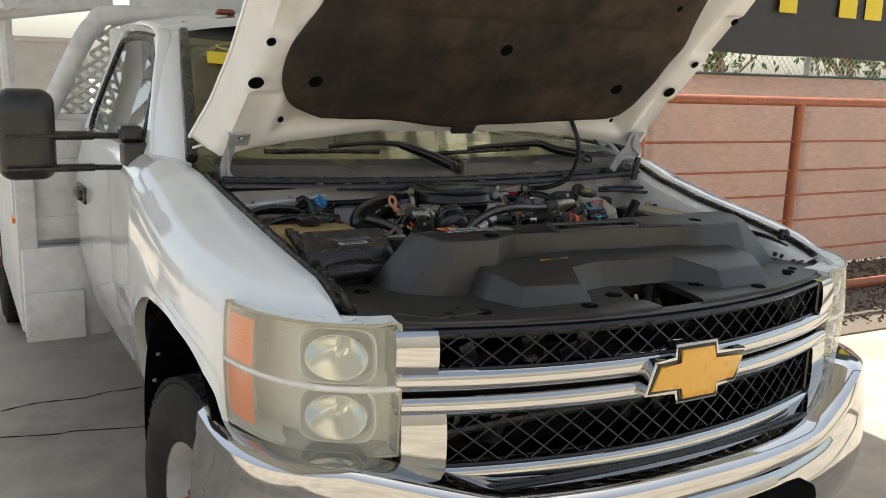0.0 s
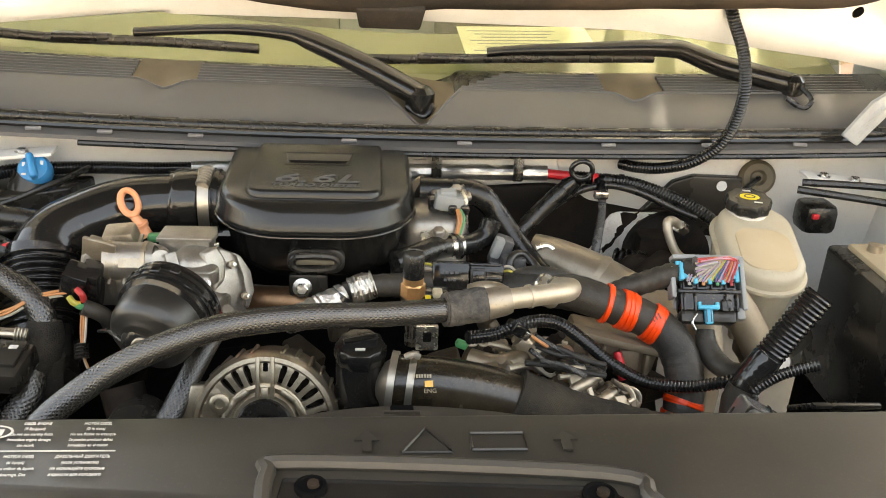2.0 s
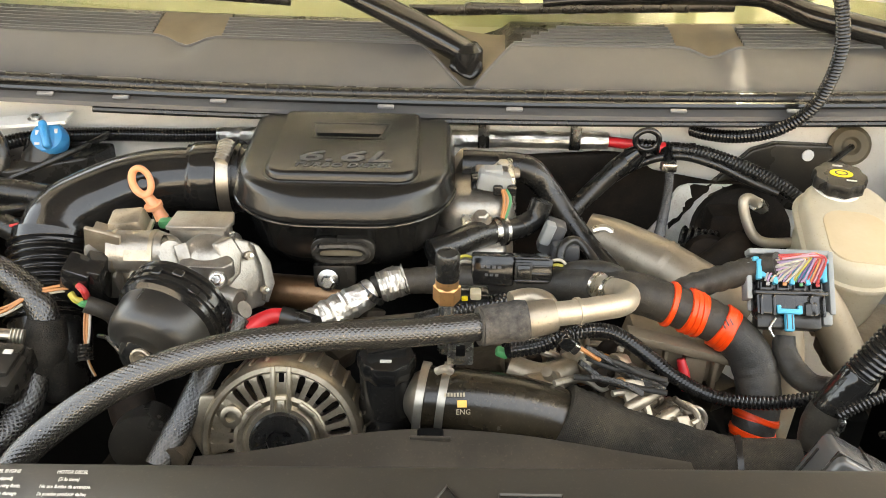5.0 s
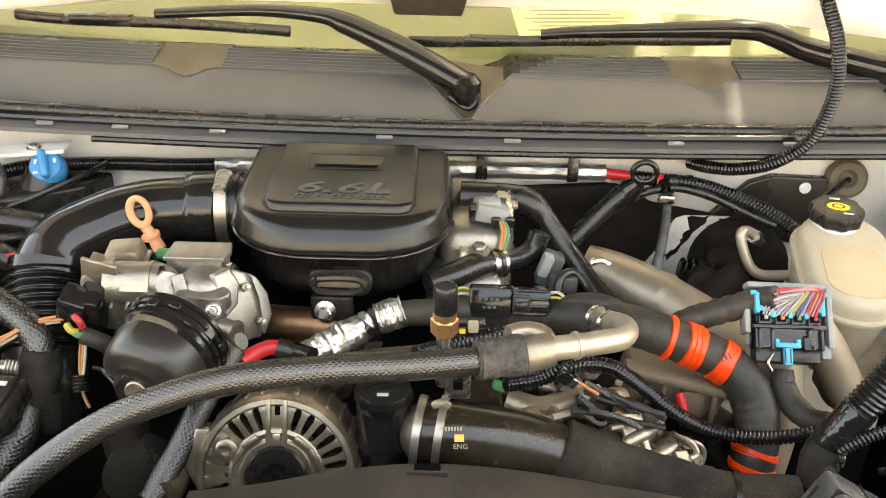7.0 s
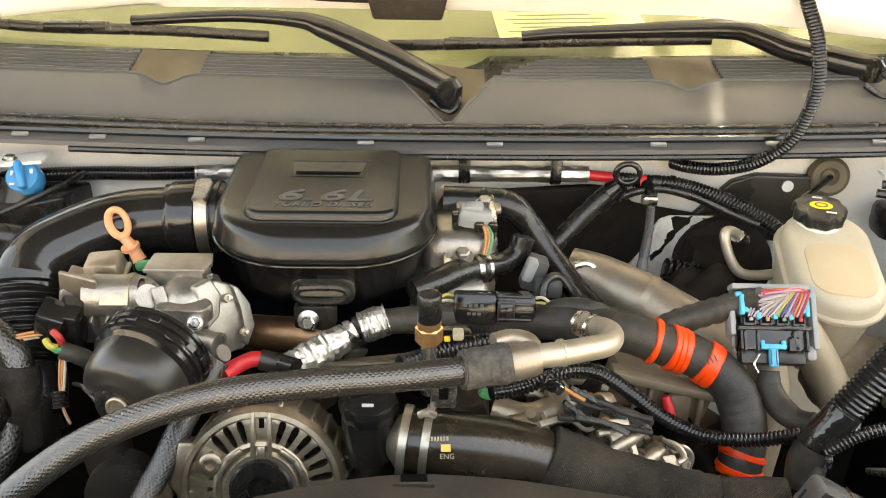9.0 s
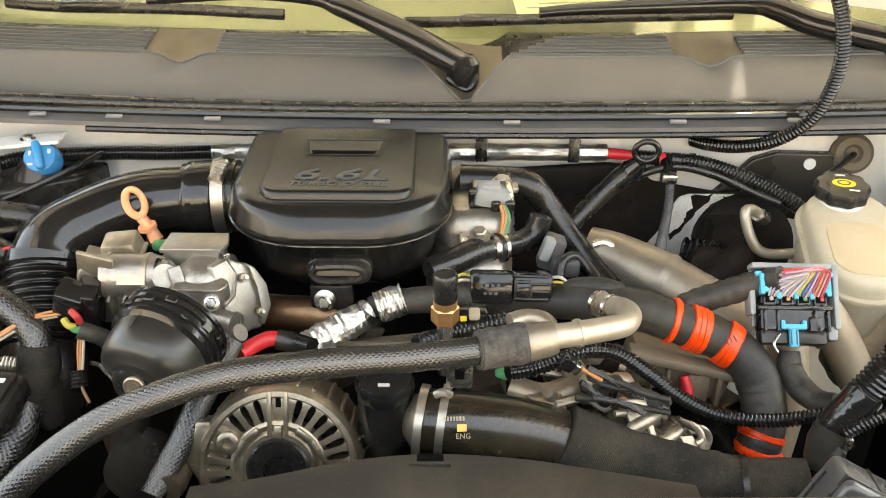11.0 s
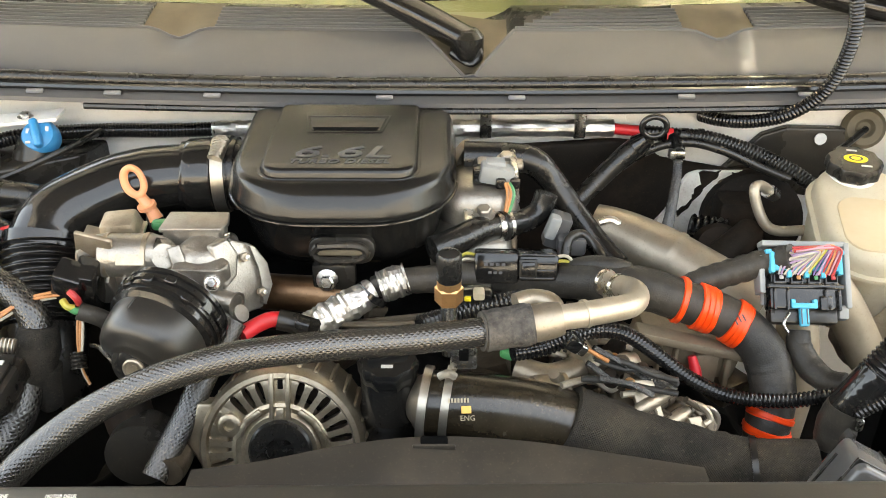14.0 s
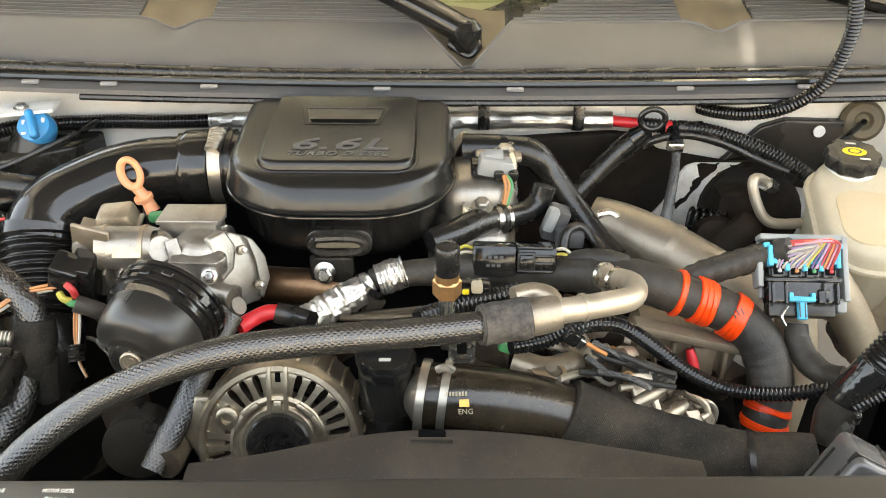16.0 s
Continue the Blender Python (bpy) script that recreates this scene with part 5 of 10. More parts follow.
def build_bumper():
    path = smooth_path([(x, y, 0) for x, y in BUMP], 8)
    rings = []
    for i, p in enumerate(path):
        t = (path[min(i + 1, len(path) - 1)] - path[max(i - 1, 0)]).normalized()
        n = Vector((t.y, -t.x, 0))
        lift = 0.080 * min(1.0, max(0.0, (abs(p.x) - 0.48) / 0.30))
        sec = [(-0.19, 0.80 + lift), (-0.10, 0.792 + lift), (-0.045, 0.79 + lift), (-0.012, 0.785 + lift), (0.004, 0.772 + lift), (0.010, 0.745 + lift * 0.85), (0.008, 0.735 + lift * 0.8), (0.020, 0.72 + lift * 0.4), (0.026, 0.66), (0.024, 0.60), (0.012, 0.545), (-0.02, 0.50), (-0.08, 0.48)]
        rings.append([(p.x + n.x * d, p.y + n.y * d, z) for d, z in sec])
    b = part("bumper", solid(loft(rings, closed=False), 0.004), M["chrome"], truck, "chrome front bumper wrapping round the corners")
    op = Matrix.Translation((0, -0.005, 0.625)) @ Matrix.Rotation(radians(90), 4, "X")
    part("bumper_opening", slab([(x, z) for x, z in rrect(0.72, 0.15, 0.03)], -0.02, 0.068, op, 0.006), M["black"], b, "black lower air opening")
    part("top_pad", tube([(x, 0.045 + 0.17 * x * x, 0.792) for x in [-0.5 + 0.1 * i for i in range(11)]], 0.014, 8, 2, flat=0.5), M["plastic"], b)


build_bumper()


def lamp_plan(u):
    p = [(0.655, 0.180), (0.712, 0.190), (0.765, 0.212), (0.815, 0.245), (0.858, 0.29), (0.893, 0.35), (0.918, 0.415), (0.93, 0.475)]
    f = u * (len(p) - 1)
    k = min(int(f), len(p) - 2)
    t = f - k
    return (p[k][0] + (p[k + 1][0] - p[k][0]) * t, p[k][1] + (p[k + 1][1] - p[k][1]) * t)


def lamp_at(s, u, w, depth=0.0):
    """u from the grille outwards, w from the bottom up, depth into the lamp."""
    x, y = lamp_plan(u)
    x2, y2 = lamp_plan(min(1, u + 0.02))
    x1, y1 = lamp_plan(max(0, u - 0.02))
    t = Vector((x2 - x1, y2 - y1, 0)).normalized()
    n = Vector((t.y, -t.x, 0))
    z = 0.858 + 0.022 * u + (0.283 + 0.006 * u - 0.022 * u) * w
    d = depth - 0.008 * math.sin(math.pi * min(1, max(0, w)))
    return Vector((s * (x - n.x * d), y - n.y * d, z))


def build_headlight(s):
    h = part("headlight", grid(lambda u, w: lamp_at(s, u, w, 0.075), 24, 12), M["reflector"], truck, "hazed stacked headlight with amber corner")
    part("headlight_shell", loft([[lamp_at(s, u, w, d) for u, w in [(k / 16, 0) for k in range(17)] + [(1, k / 6) for k in range(1, 7)] + [(1 - k / 16, 1) for k in range(1, 17)] + [(0, 1 - k / 6) for k in range(1, 6)]] for d in (0.003, 0.075)]), M["reflector"], h)
    for w0, w1 in ((0.07, 0.49), (0.55, 0.93)):
        am = grid(lambda u, w: lamp_at(s, 0.765 + 0.215 * u, w0 + (w1 - w0) * w, 0.0050 + 0.0008 * math.sin(w * 60)), 6, 26)
        part("turn_signal", am, M["amber"], h, "amber turn-signal section")
    for wc in (0.28, 0.74):
        c = lamp_at(s, 0.33, wc, 0.012)
        c2 = lamp_at(s, 0.33, wc, 0.070)
        m = axis_matrix(c2, c - c2)
        bowl = lathe([(0.010, -0.002), (0.02, 0.004), (0.036, 0.016), (0.048, 0.034), (0.0555, 0.052), (0.0565, 0.052), (0.0565, 0.0)], m @ Matrix.Diagonal((1.15, 0.86, 1, 1)), 28)
        bw = part("reflector_bowl", bowl, M["silver"], h)
        part("bowl_facet", loft([[m @ Vector((0.078 * k * (abs(math.cos(a)) ** 0.5) * (1 if math.cos(a) > 0 else -1), 0.057 * k * (abs(math.sin(a)) ** 0.5) * (1 if math.sin(a) > 0 else -1), zz)) for a in [2 * math.pi * (j + 0.5) / 32 for j in range(32)]] for k, zz in ((0.88, 0.018), (1.0, 0.040), (1.05, 0.040), (1.05, 0.0))]), M["white_in"], bw)
        part("bulb", lathe([(0.009, 0), (0.009, 0.022), (0.006, 0.03), (0.0001, 0.032)], m, 14), M["reflector"], bw)
    part("divider", grid(lambda u, w: lamp_at(s, u, 0.500 + 0.05 * w, -0.0016 + 0.006 * abs(w - 0.5)), 24, 4), M["white_in"], h, "pale bar across the lamp")
    part("lens", grid(lambda u, w: lamp_at(s, u, w, 0.0), 28, 14), M["lens"], h, "hazed clear lens").visible_shadow = False
    edge = [lamp_at(s, k / 10, 0, 0.002) for k in range(11)] + [lamp_at(s, 1, k / 4, 0.002) for k in range(1, 5)] + [lamp_at(s, 1 - k / 10, 1, 0.002) for k in range(1, 11)] + [lamp_at(s, 0, 1 - k / 4, 0.002) for k in range(1, 5)]
    part("lens_gasket", tube(edge, 0.0035, 6, 2), M["tank"], h)


build_headlight(-1)
build_headlight(1)


# ---- radiator cover ----
def build_cover():
    base = [(-0.72, 0.30), (-0.665, 0.225), (-0.56, 0.17), (-0.40, 0.125), (-0.20, 0.10), (-0.03, 0.095), (-0.03, 0.155), (-0.06, 0.165), (0.02, 0.345), (0.145, 0.345), (0.145, 0.30), (0.12, 0.15), (0.095, 0.095), (0.20, 0.10), (0.40, 0.125), (0.56, 0.17), (0.665, 0.225), (0.72, 0.30), (0.715, 0.54), (0.60, 0.545), (-0.56, 0.53), (-0.64, 0.54), (-0.70, 0.52)]
    cv = part("radiator_cover", slab(base, 1.122, 1.139, bev=0.003), M["coverplastic"], truck, "stepped black plastic radiator cover")
    part("front_lip", bowed((-0.66, 0.66, 1.100, 1.132), 0.03, dy=0.03), M["coverplastic"], cv)
    foot = [(-0.575, 0.53), (-0.555, 0.47), (-0.525, 0.405), (-0.46, 0.357), (-0.40, 0.352), (-0.33, 0.345), (-0.22, 0.415), (-0.10, 0.40), (0.14, 0.375), (0.27, 0.372), (0.34, 0.335), (0.50, 0.322), (0.63, 0.345), (0.655, 0.43), (0.655, 0.54)]
    top = [(-0.47, 0.514, 1.262), (-0.464, 0.45, 1.267), (-0.452, 0.385, 1.264), (-0.42, 0.365, 1.263), (-0.37, 0.362, 1.262), (-0.31, 0.362, 1.262), (-0.215, 0.432, 1.262), (-0.105, 0.418, 1.26), (0.145, 0.392, 1.26), (0.285, 0.390, 1.26), (0.345, 0.368, 1.26), (0.49, 0.368, 1.26), (0.545, 0.40, 1.26), (0.572, 0.46, 1.265), (0.578, 0.526, 1.264)]
    lo = [(x, y, 1.137) for x, y in foot]
    part("upper_step", slab(lo, 0, 0, bev=0.007, top=top), M["coverplastic"], cv)
    # middle steps
    midf = [(-0.40, 0.36), (-0.385, 0.295), (-0.345, 0.20), (-0.16, 0.185), (-0.135, 0.27), (-0.04, 0.29), (0.17, 0.275), (0.235, 0.165), (0.42, 0.175), (0.475, 0.26), (0.46, 0.36), (0.0, 0.40)]
    midt = [(-0.365, 0.37, 1.203), (-0.36, 0.305, 1.199), (-0.330, 0.222, 1.180), (-0.175, 0.207, 1.176), (-0.150, 0.292, 1.199), (-0.05, 0.312, 1.203), (0.185, 0.298, 1.20), (0.245, 0.198, 1.176), (0.405, 0.207, 1.177), (0.447, 0.27, 1.19), (0.44, 0.37, 1.205), (0.0, 0.42, 1.212)]
    part("middle_step", slab([(x, y, 1.137) for x, y in midf], 0, 0, bev=0.005, top=midt), M["coverplastic"], cv)
    # recessed tray with raised rim along the top
    rim = [(-0.105, 0.405, 1.262), (-0.105, 0.44, 1.268), (-0.085, 0.452, 1.269), (0.13, 0.438, 1.268), (0.155, 0.415, 1.266), (0.168, 0.395, 1.261)]
    part("tray_rim", tube(rim, 0.006, 8, 6), M["coverplastic"], cv)
    part("tray_floor", slab([(-0.098, 0.41), (-0.095, 0.44), (0.125, 0.428), (0.155, 0.398)], 1.2545, 1.2665, bev=0.002), M["gloss"], cv)
    # fastener wells: near-black discs paint the shade inside each well
    for x, y, z, r in ((-0.616, 0.464, 1.1395, 0.016), (-0.53, 0.215, 1.1395, 0.020), (-0.49, 0.24, 1.1395, 0.011), (-0.445, 0.205, 1.1395, 0.016), (-0.191, 0.158, 1.1395, 0.016), (-0.075, 0.215, 1.1395, 0.017), (0.20, 0.225, 1.1395, 0.017), (0.335, 0.145, 1.1395, 0.015), (0.56, 0.24, 1.1395, 0.014), (0.60, 0.26, 1.1395, 0.010), (0.53, 0.22, 1.1395, 0.010), (-0.305, 0.405, 1.2635, 0.016), (0.379, 0.425, 1.262, 0.015), (-0.075, 0.428, 1.2672, 0.009), (0.12, 0.418, 1.2665, 0.010)):
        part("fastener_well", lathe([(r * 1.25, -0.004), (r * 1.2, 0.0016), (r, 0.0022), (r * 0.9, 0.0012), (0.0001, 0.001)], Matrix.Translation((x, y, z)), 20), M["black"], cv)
        part("push_clip", lathe([(r * 0.45, 0), (r * 0.42, 0.003), (0.0001, 0.0035)], Matrix.Translation((x + r * 0.2, y, z + 0.001)), 12), M["dark"], cv)
    part("raised_pad", slab([(-0.63, 0.26), (-0.61, 0.30), (-0.50, 0.315), (-0.44, 0.20), (-0.56, 0.19)], 1.137, 1.1425, bev=0.002), M["coverplastic"], cv)
    # hood latch in its opening
    # near-black plate: the shade at the bottom of the latch well, as colour
    well = slab([(-0.06, 0.10), (0.13, 0.10), (0.15, 0.35), (0.015, 0.35)], 1.03, 1.045)
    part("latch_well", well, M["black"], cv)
    rnd = random.Random(3)
    hl = part("hood_latch", tube([(0.02, 0.20, 1.06), (0.035, 0.215, 1.11), (0.05, 0.23, 1.145), (0.07, 0.235, 1.12), (0.075, 0.23, 1.07)], 0.009, 8, 5, flat=0.5), M["dark"], cv, "greasy hood latch mechanism")
    part("latch_hook", tube([(0.0, 0.16, 1.06), (0.02, 0.17, 1.10), (0.035, 0.185, 1.125), (0.05, 0.18, 1.09)], 0.008, 8, 5, flat=0.5), M["dark"], hl)
    part("latch_loop", tube([(0.06, 0.28, 1.07), (0.062, 0.29, 1.105), (0.066, 0.30, 1.07)], 0.006, 8, 4), M["castdull"], hl)
    for i in range(9):
        part("latch_plate", rbox((rnd.uniform(0.015, 0.05), rnd.uniform(0.01, 0.03), rnd.uniform(0.03, 0.06)), Matrix.Translation((rnd.uniform(-0.01, 0.11), rnd.uniform(0.14, 0.30), 1.07)) @ Euler((rnd.uniform(-0.4, 0.4), rnd.uniform(-0.4, 0.4), rnd.uniform(0, 3))).to_matrix().to_4x4(), 0.004), M["dark"], hl)
    # paint-pen note and warning labels
    m = Matrix.Translation((-0.16, 0.343, 1.2075)) @ Matrix.Rotation(radians(4), 4, "X") @ Matrix.Rotation(radians(2), 4, "Z")
    letters("ENG. 11 HTS", 0.015, m, M["gold"], "paint_note", cv, 0.0003, "yellow paint-pen note", shear=0.2)
    L = Matrix.Translation((0, 0, 1.2668))
    lb = part("warning_label", rbox((0.042, 0.020, 0.0006), L @ Matrix.Translation((-0.376, 0.507, 0)), 0), M["labelorange"], cv, "orange warning label")
    part("warning_triangle", slab([(-0.008, -0.006), (0.008, -0.006), (0, 0.007)], 0, 0.0004, L @ Matrix.Translation((-0.376, 0.507, 0.0004))), M["printdark"], lb)
    part("warning_mark", lathe([(0.0085, 0), (0.0085, 0.0007), (0.0001, 0.0007)], L @ Matrix.Translation((-0.388, 0.484, 0)), 18), M["labelred"], cv)
    part("warning_mark", lathe([(0.008, 0), (0.008, 0.0007), (0.006, 0.0007), (0.006, 0)], L @ Matrix.Translation((-0.366, 0.484, 0)), 18), M["print"], cv)
    part("warning_mark", lathe([(0.008, 0), (0.008, 0.0007), (0.006, 0.0007), (0.006, 0)], L @ Matrix.Translation((-0.388, 0.460, 0)), 18), M["print"], cv)
    part("warning_mark", slab([(-0.007, -0.006), (0.007, -0.006), (0.004, 0.006), (-0.006, 0.004)], 0, 0.0006, L @ Matrix.Translation((-0.366, 0.460, 0))), M["print"], cv)
    part("label_line", rbox((0.0012, 0.066, 0.0006), L @ Matrix.Translation((-0.352, 0.476, 0)), 0), M["print"], cv)
    for i in range(4):
        c = L @ Matrix.Translation((-0.333 + 0.030 * (i % 2), 0.490 - 0.026 * (i // 2), 0)) @ Matrix.Diagonal((1.3, 0.75, 1, 1))
        part("car_outline", lathe([(0.0105, 0), (0.0105, 0.0006), (0.0092, 0.0006), (0.0092, 0)], c, 24), M["print"], cv)
        part("car_outline", rbox((0.010, 0.009, 0.0006), c, 0), M["print"], cv)
    col1 = ("DIESEL ENGINE", "(If Equipped)", "Do not use starting fluids.", "Immediate engine damage", "can result.", "", "MOTEUR DIESEL", "(si \u00e9quip\u00e9)", "Ne pas utiliser de liquide", "de d\u00e9marrage. Des")
    col2 = ("MOTOR DIESEL", "(Si lo tiene)", "No use fluidos de arranque.", "Se pueden producir da\u00f1os", "inmediatos en el motor.", "", "\u0414\u0418\u0417\u0415\u041b\u042c\u041d\u042b\u0419 \u0414\u0412\u0418\u0413\u0410\u0422\u0415\u041b\u042c", "(\u0435\u0441\u043b\u0438 \u0443\u0441\u0442\u0430\u043d\u043e\u0432\u043b\u0435\u043d)", "\u041d\u0435 \u0438\u0441\u043f\u043e\u043b\u044c\u0437\u0443\u0439\u0442\u0435 \u043f\u0443\u0441\u043a\u043e\u0432\u044b\u0435", "\u0436\u0438\u0434\u043a\u043e\u0441\u0442\u0438 \u0434\u043b\u044f \u0445\u043e\u043b\u043e\u0434\u043d\u043e\u0433\u043e")
    for xc, rows in ((-0.2755, col1), (-0.233, col2)):
        for i, row in enumerate(rows):
            if row:
                letters(row, 0.0042, L @ Matrix.Translation((xc, 0.5 - 0.0064 * i, 0.0004)) @ Matrix.Diagonal((0.68, 1.0, 1, 1)), M["print"], "label_print", cv, 0.0002, "pale multilingual label print")
    part("label_line", rbox((0.082, 0.0008, 0.0006), L @ Matrix.Translation((-0.254, 0.4685, 0)), 0), M["print"], cv)
    for x in (-0.038, 0.108):
        emb = bmesh.new()
        slab([(-0.009, 0), (0, 0.012), (0.009, 0), (0.0035, 0), (0.0035, -0.012), (-0.0035, -0.012), (-0.0035, 0)], 0, 0.0012, Matrix.Translation((x, 0.478, 1.2668)), bm=emb)
        part("embossed_arrow", emb, M["coverplastic"], cv)
    tr = tube([(-0.013, 0.465, 1.2668), (0.005, 0.494, 1.2668), (0.023, 0.465, 1.2668), (-0.013, 0.465, 1.2668)], 0.0013, 5, 1)
    part("embossed_triangle", tr, M["coverplastic"], cv)
    bx = bmesh.new()
    tube([(0.038, 0.468, 1.2668), (0.038, 0.488, 1.2668), (0.078, 0.488, 1.2668), (0.078, 0.468, 1.2668), (0.038, 0.468, 1.2668)], 0.0013, 5, 1, bx)
    part("embossed_battery", bx, M["coverplastic"], cv)
    # side scuttles and bushes between cover and fenders
    for s in (-1, 1):
        sf = part("side_filler", rbox((0.10, 0.30, 0.016), Matrix.Translation((s * 0.705, 0.425, 1.131)) @ Matrix.Rotation(radians(9.5), 4, "X"), 0.004), M["coverplastic"], truck)
        rnd2 = random.Random(7 + s)
        for i in range(14):
            y = 0.29 + i * 0.02
            part("filler_tooth", rbox((0.032 + rnd2.uniform(-0.006, 0.01), 0.011, 0.014), Matrix.Translation((s * (0.70 + rnd2.uniform(-0.012, 0.012)), y, 1.132 + i * 0.0035 + rnd2.uniform(-0.004, 0.003))) @ Matrix.Rotation(rnd2.uniform(-0.25, 0.25), 4, "Y"), 0.004), M["coverplastic"], sf)
        part("rubber_bumper", lathe([(0.022, 0), (0.022, 0.02), (0.017, 0.03), (0.0001, 0.031)], Matrix.Translation((s * 0.665, 0.545, 1.139)), 18), M["rubber"], truck)


build_cover()


# ---- cowl, seals, wipers ----
def cowl_curve(x):
    return 0.018 * (x / 0.75) ** 2


def build_cowl():
    def crease(x):
        d = 0.0
        for c in (-0.33, 0.345):
            d += 0.014 * math.exp(-((x - c) / 0.022) ** 2)
        return d

    def notch(x):
        return min(1.0, max(0.0, (1 - abs(x - 0.030) / 0.058)) * 1.15)

    def face(u, v):
        x = -0.76 + 1.52 * u
        v *= 1 - 0.92 * notch(x)
        d = crease(x) * max(0, v - 0.4) / 0.6
        y = 1.118 + 0.082 * v - d * 0.5
        z = 1.308 + 0.038 * v ** 0.8 + cowl_curve(x) * 0.8 - d * 0.85
        return (x, y, z)
    c = part("cowl_panel", solid(grid(face, 150, 12), 0.004), M["cowlplastic"], truck, "dusty black plastic cowl panel", sharp=60)
    part("cowl_shelf", solid(grid(lambda u, v: (-0.76 + 1.52 * u, 1.198 + 0.09 * v, 1.3415 + 0.013 * v + cowl_curve(-0.76 + 1.52 * u) * 0.8 - crease(-0.76 + 1.52 * u) * (1 - v) * 0.95 - 0.055 * notch(-0.76 + 1.52 * u) ** 0.5 * (1 - 0.6 * v)), 150, 5), 0.004), M["plastic"], c, "black intake shelf", sharp=60)
    for x0, x1 in ((-0.74, -0.375), (-0.285, -0.04), (0.115, 0.30), (0.39, 0.70)):
        for k in range(6):
            y = 1.207 + 0.0095 * k
            a = x0 + (0.0 if x0 != 0.115 else 0.012 * (k - 2))
            b = x1 - (0.012 * k if x1 == -0.035 else 0)
            part("cowl_rib", tube([(x, y, 1.3475 + 0.0017 * k + cowl_curve(x) * 0.8) for x in [a + (b - a) * i / 8 for i in range(9)]], 0.0031, 6, 1), M["cowlplastic"], c)
    part("cowl_crease", tube([Vector(face(k / 120, 1.0)) + Vector((0, 0.002, 0.0005)) for k in range(121)], 0.0024, 6, 1), M["cowlplastic"], c)
    for x0, x1 in ((-0.375, -0.285), (0.30, 0.39)):
        part("dust_patch", solid(grid(lambda u, v: Vector((x0 + (x1 - x0) * u, 1.200 + 0.075 * v, 1.3450 + 0.012 * v + cowl_curve(x0 + (x1 - x0) * u) * 0.8 - crease(x0 + (x1 - x0) * u) * (1 - v) * 0.95 - 0.03 * math.exp(-((x0 + (x1 - x0) * u - 0.042) / 0.05) ** 4))), 24, 5), 0.002), M["dusty"], c, "dusty scooped patch")
    part("wiper_well", solid(grid(lambda u, v: (-0.045 + 0.175 * u, 1.150 + 0.115 * v, 1.300 + 0.046 * v ** 0.7 + 0.004 * math.sin(u * 7)), 12, 6), 0.003), M["dusty"], c, "dusty floor of the wiper pivot well")
    part("cowl_step", rbox((0.26, 0.010, 0.008), Matrix.Translation((0.30, 1.114, 1.314)), 0.003), M["cowlplastic"], c)
    # hood seal with clips
    xs = [-0.76 + 0.04 * i for i in range(39)]
    part("hood_seal", tube([(x, 1.108 + 0.002 * math.sin(x * 9), 1.310 + cowl_curve(x)) for x in xs], 0.0085, 10, 2), M["rubber"], truck)
    part("hood_seal", tube([(x, 1.097, 1.3045 + cowl_curve(x)) for x in xs], 0.0048, 8, 2), M["gloss"], truck)
    part("seal_rail", loft([[(x, 1.092, 1.2975 + cowl_curve(x)), (x, 1.087, 1.294 + cowl_curve(x)), (x, 1.086, 1.289 + cowl_curve(x)), (x, 1.10, 1.287 + cowl_curve(x)), (x, 1.115, 1.304 + cowl_curve(x)), (x, 1.10, 1.302 + cowl_curve(x))] for x in xs], cap_start=True, cap_end=True), M["cowlplastic"], truck)
    for x in (-0.475, -0.385, -0.269, -0.068, 0.087, 0.285, 0.425, 0.555):
        part("seal_clip", rbox((0.020, 0.006, 0.0035), Matrix.Translation((x, 1.090, 1.3005 + cowl_curve(x))) @ Matrix.Rotation(radians(25), 4, "X"), 0.0015), M["badge"], truck)
    part("lower_seal", tube([(x, 1.088, 1.2845 + cowl_curve(x)) for x in [-0.42 + 0.05 * i for i in range(24)]], 0.0042, 8, 2), M["rubber"], truck)
    # plenum filling under the cowl
    part("plenum", rbox((1.5, 0.05, 0.02), Matrix.Translation((0, 1.165, 1.296)), 0.006), M["plastic"], truck)
    # wipers
    for px, arm, blade in ((0.036, [(0.030, 1.187, 1.339), (-0.015, 1.200, 1.360), (-0.059, 1.212, 1.379), (-0.102, 1.225, 1.395), (-0.129, 1.232, 1.404), (-0.159, 1.238, 1.411), (-0.244, 1.248, 1.413), (-0.379, 1.260, 1.402)], [(-0.58, 1.294, 1.388), (-0.501, 1.285, 1.385), (-0.348, 1.275, 1.386), (-0.204, 1.262, 1.383)]),
                           (0.66, [(0.583, 1.215, 1.366), (0.527, 1.222, 1.377), (0.475, 1.232, 1.387), (0.434, 1.240, 1.401), (0.400, 1.243, 1.407), (0.289, 1.247, 1.402), (0.178, 1.253, 1.395), (0.131, 1.258, 1.389)], [(-0.047, 1.285, 1.368), (0.030, 1.280, 1.371), (0.183, 1.272, 1.379), (0.386, 1.262, 1.388)])):
        w = part("wiper", tube(arm, [0.021, 0.021, 0.020, 0.0185, 0.017, 0.0125, 0.0095, 0.0085], 12, 6, flat=0.8), M["gloss"], truck, "black windshield wiper")
        part("wiper_blade", tube(blade, 0.0058, 8, 6, flat=1.3), M["rubber"], w)
        part("pivot_cap", lathe([(0.021, -0.02), (0.021, 0.006), (0.014, 0.014), (0.0001, 0.016)], Matrix.Translation((arm[0][0], arm[0][1] - 0.002, arm[0][2])), 20), M["gloss"], w)
        part("wiper_bracket", rbox((0.085, 0.018, 0.012), Matrix.Translation((blade[1][0] + 0.04, blade[1][1] - 0.002, blade[1][2] + 0.004)), 0.004), M["rubber"], w)
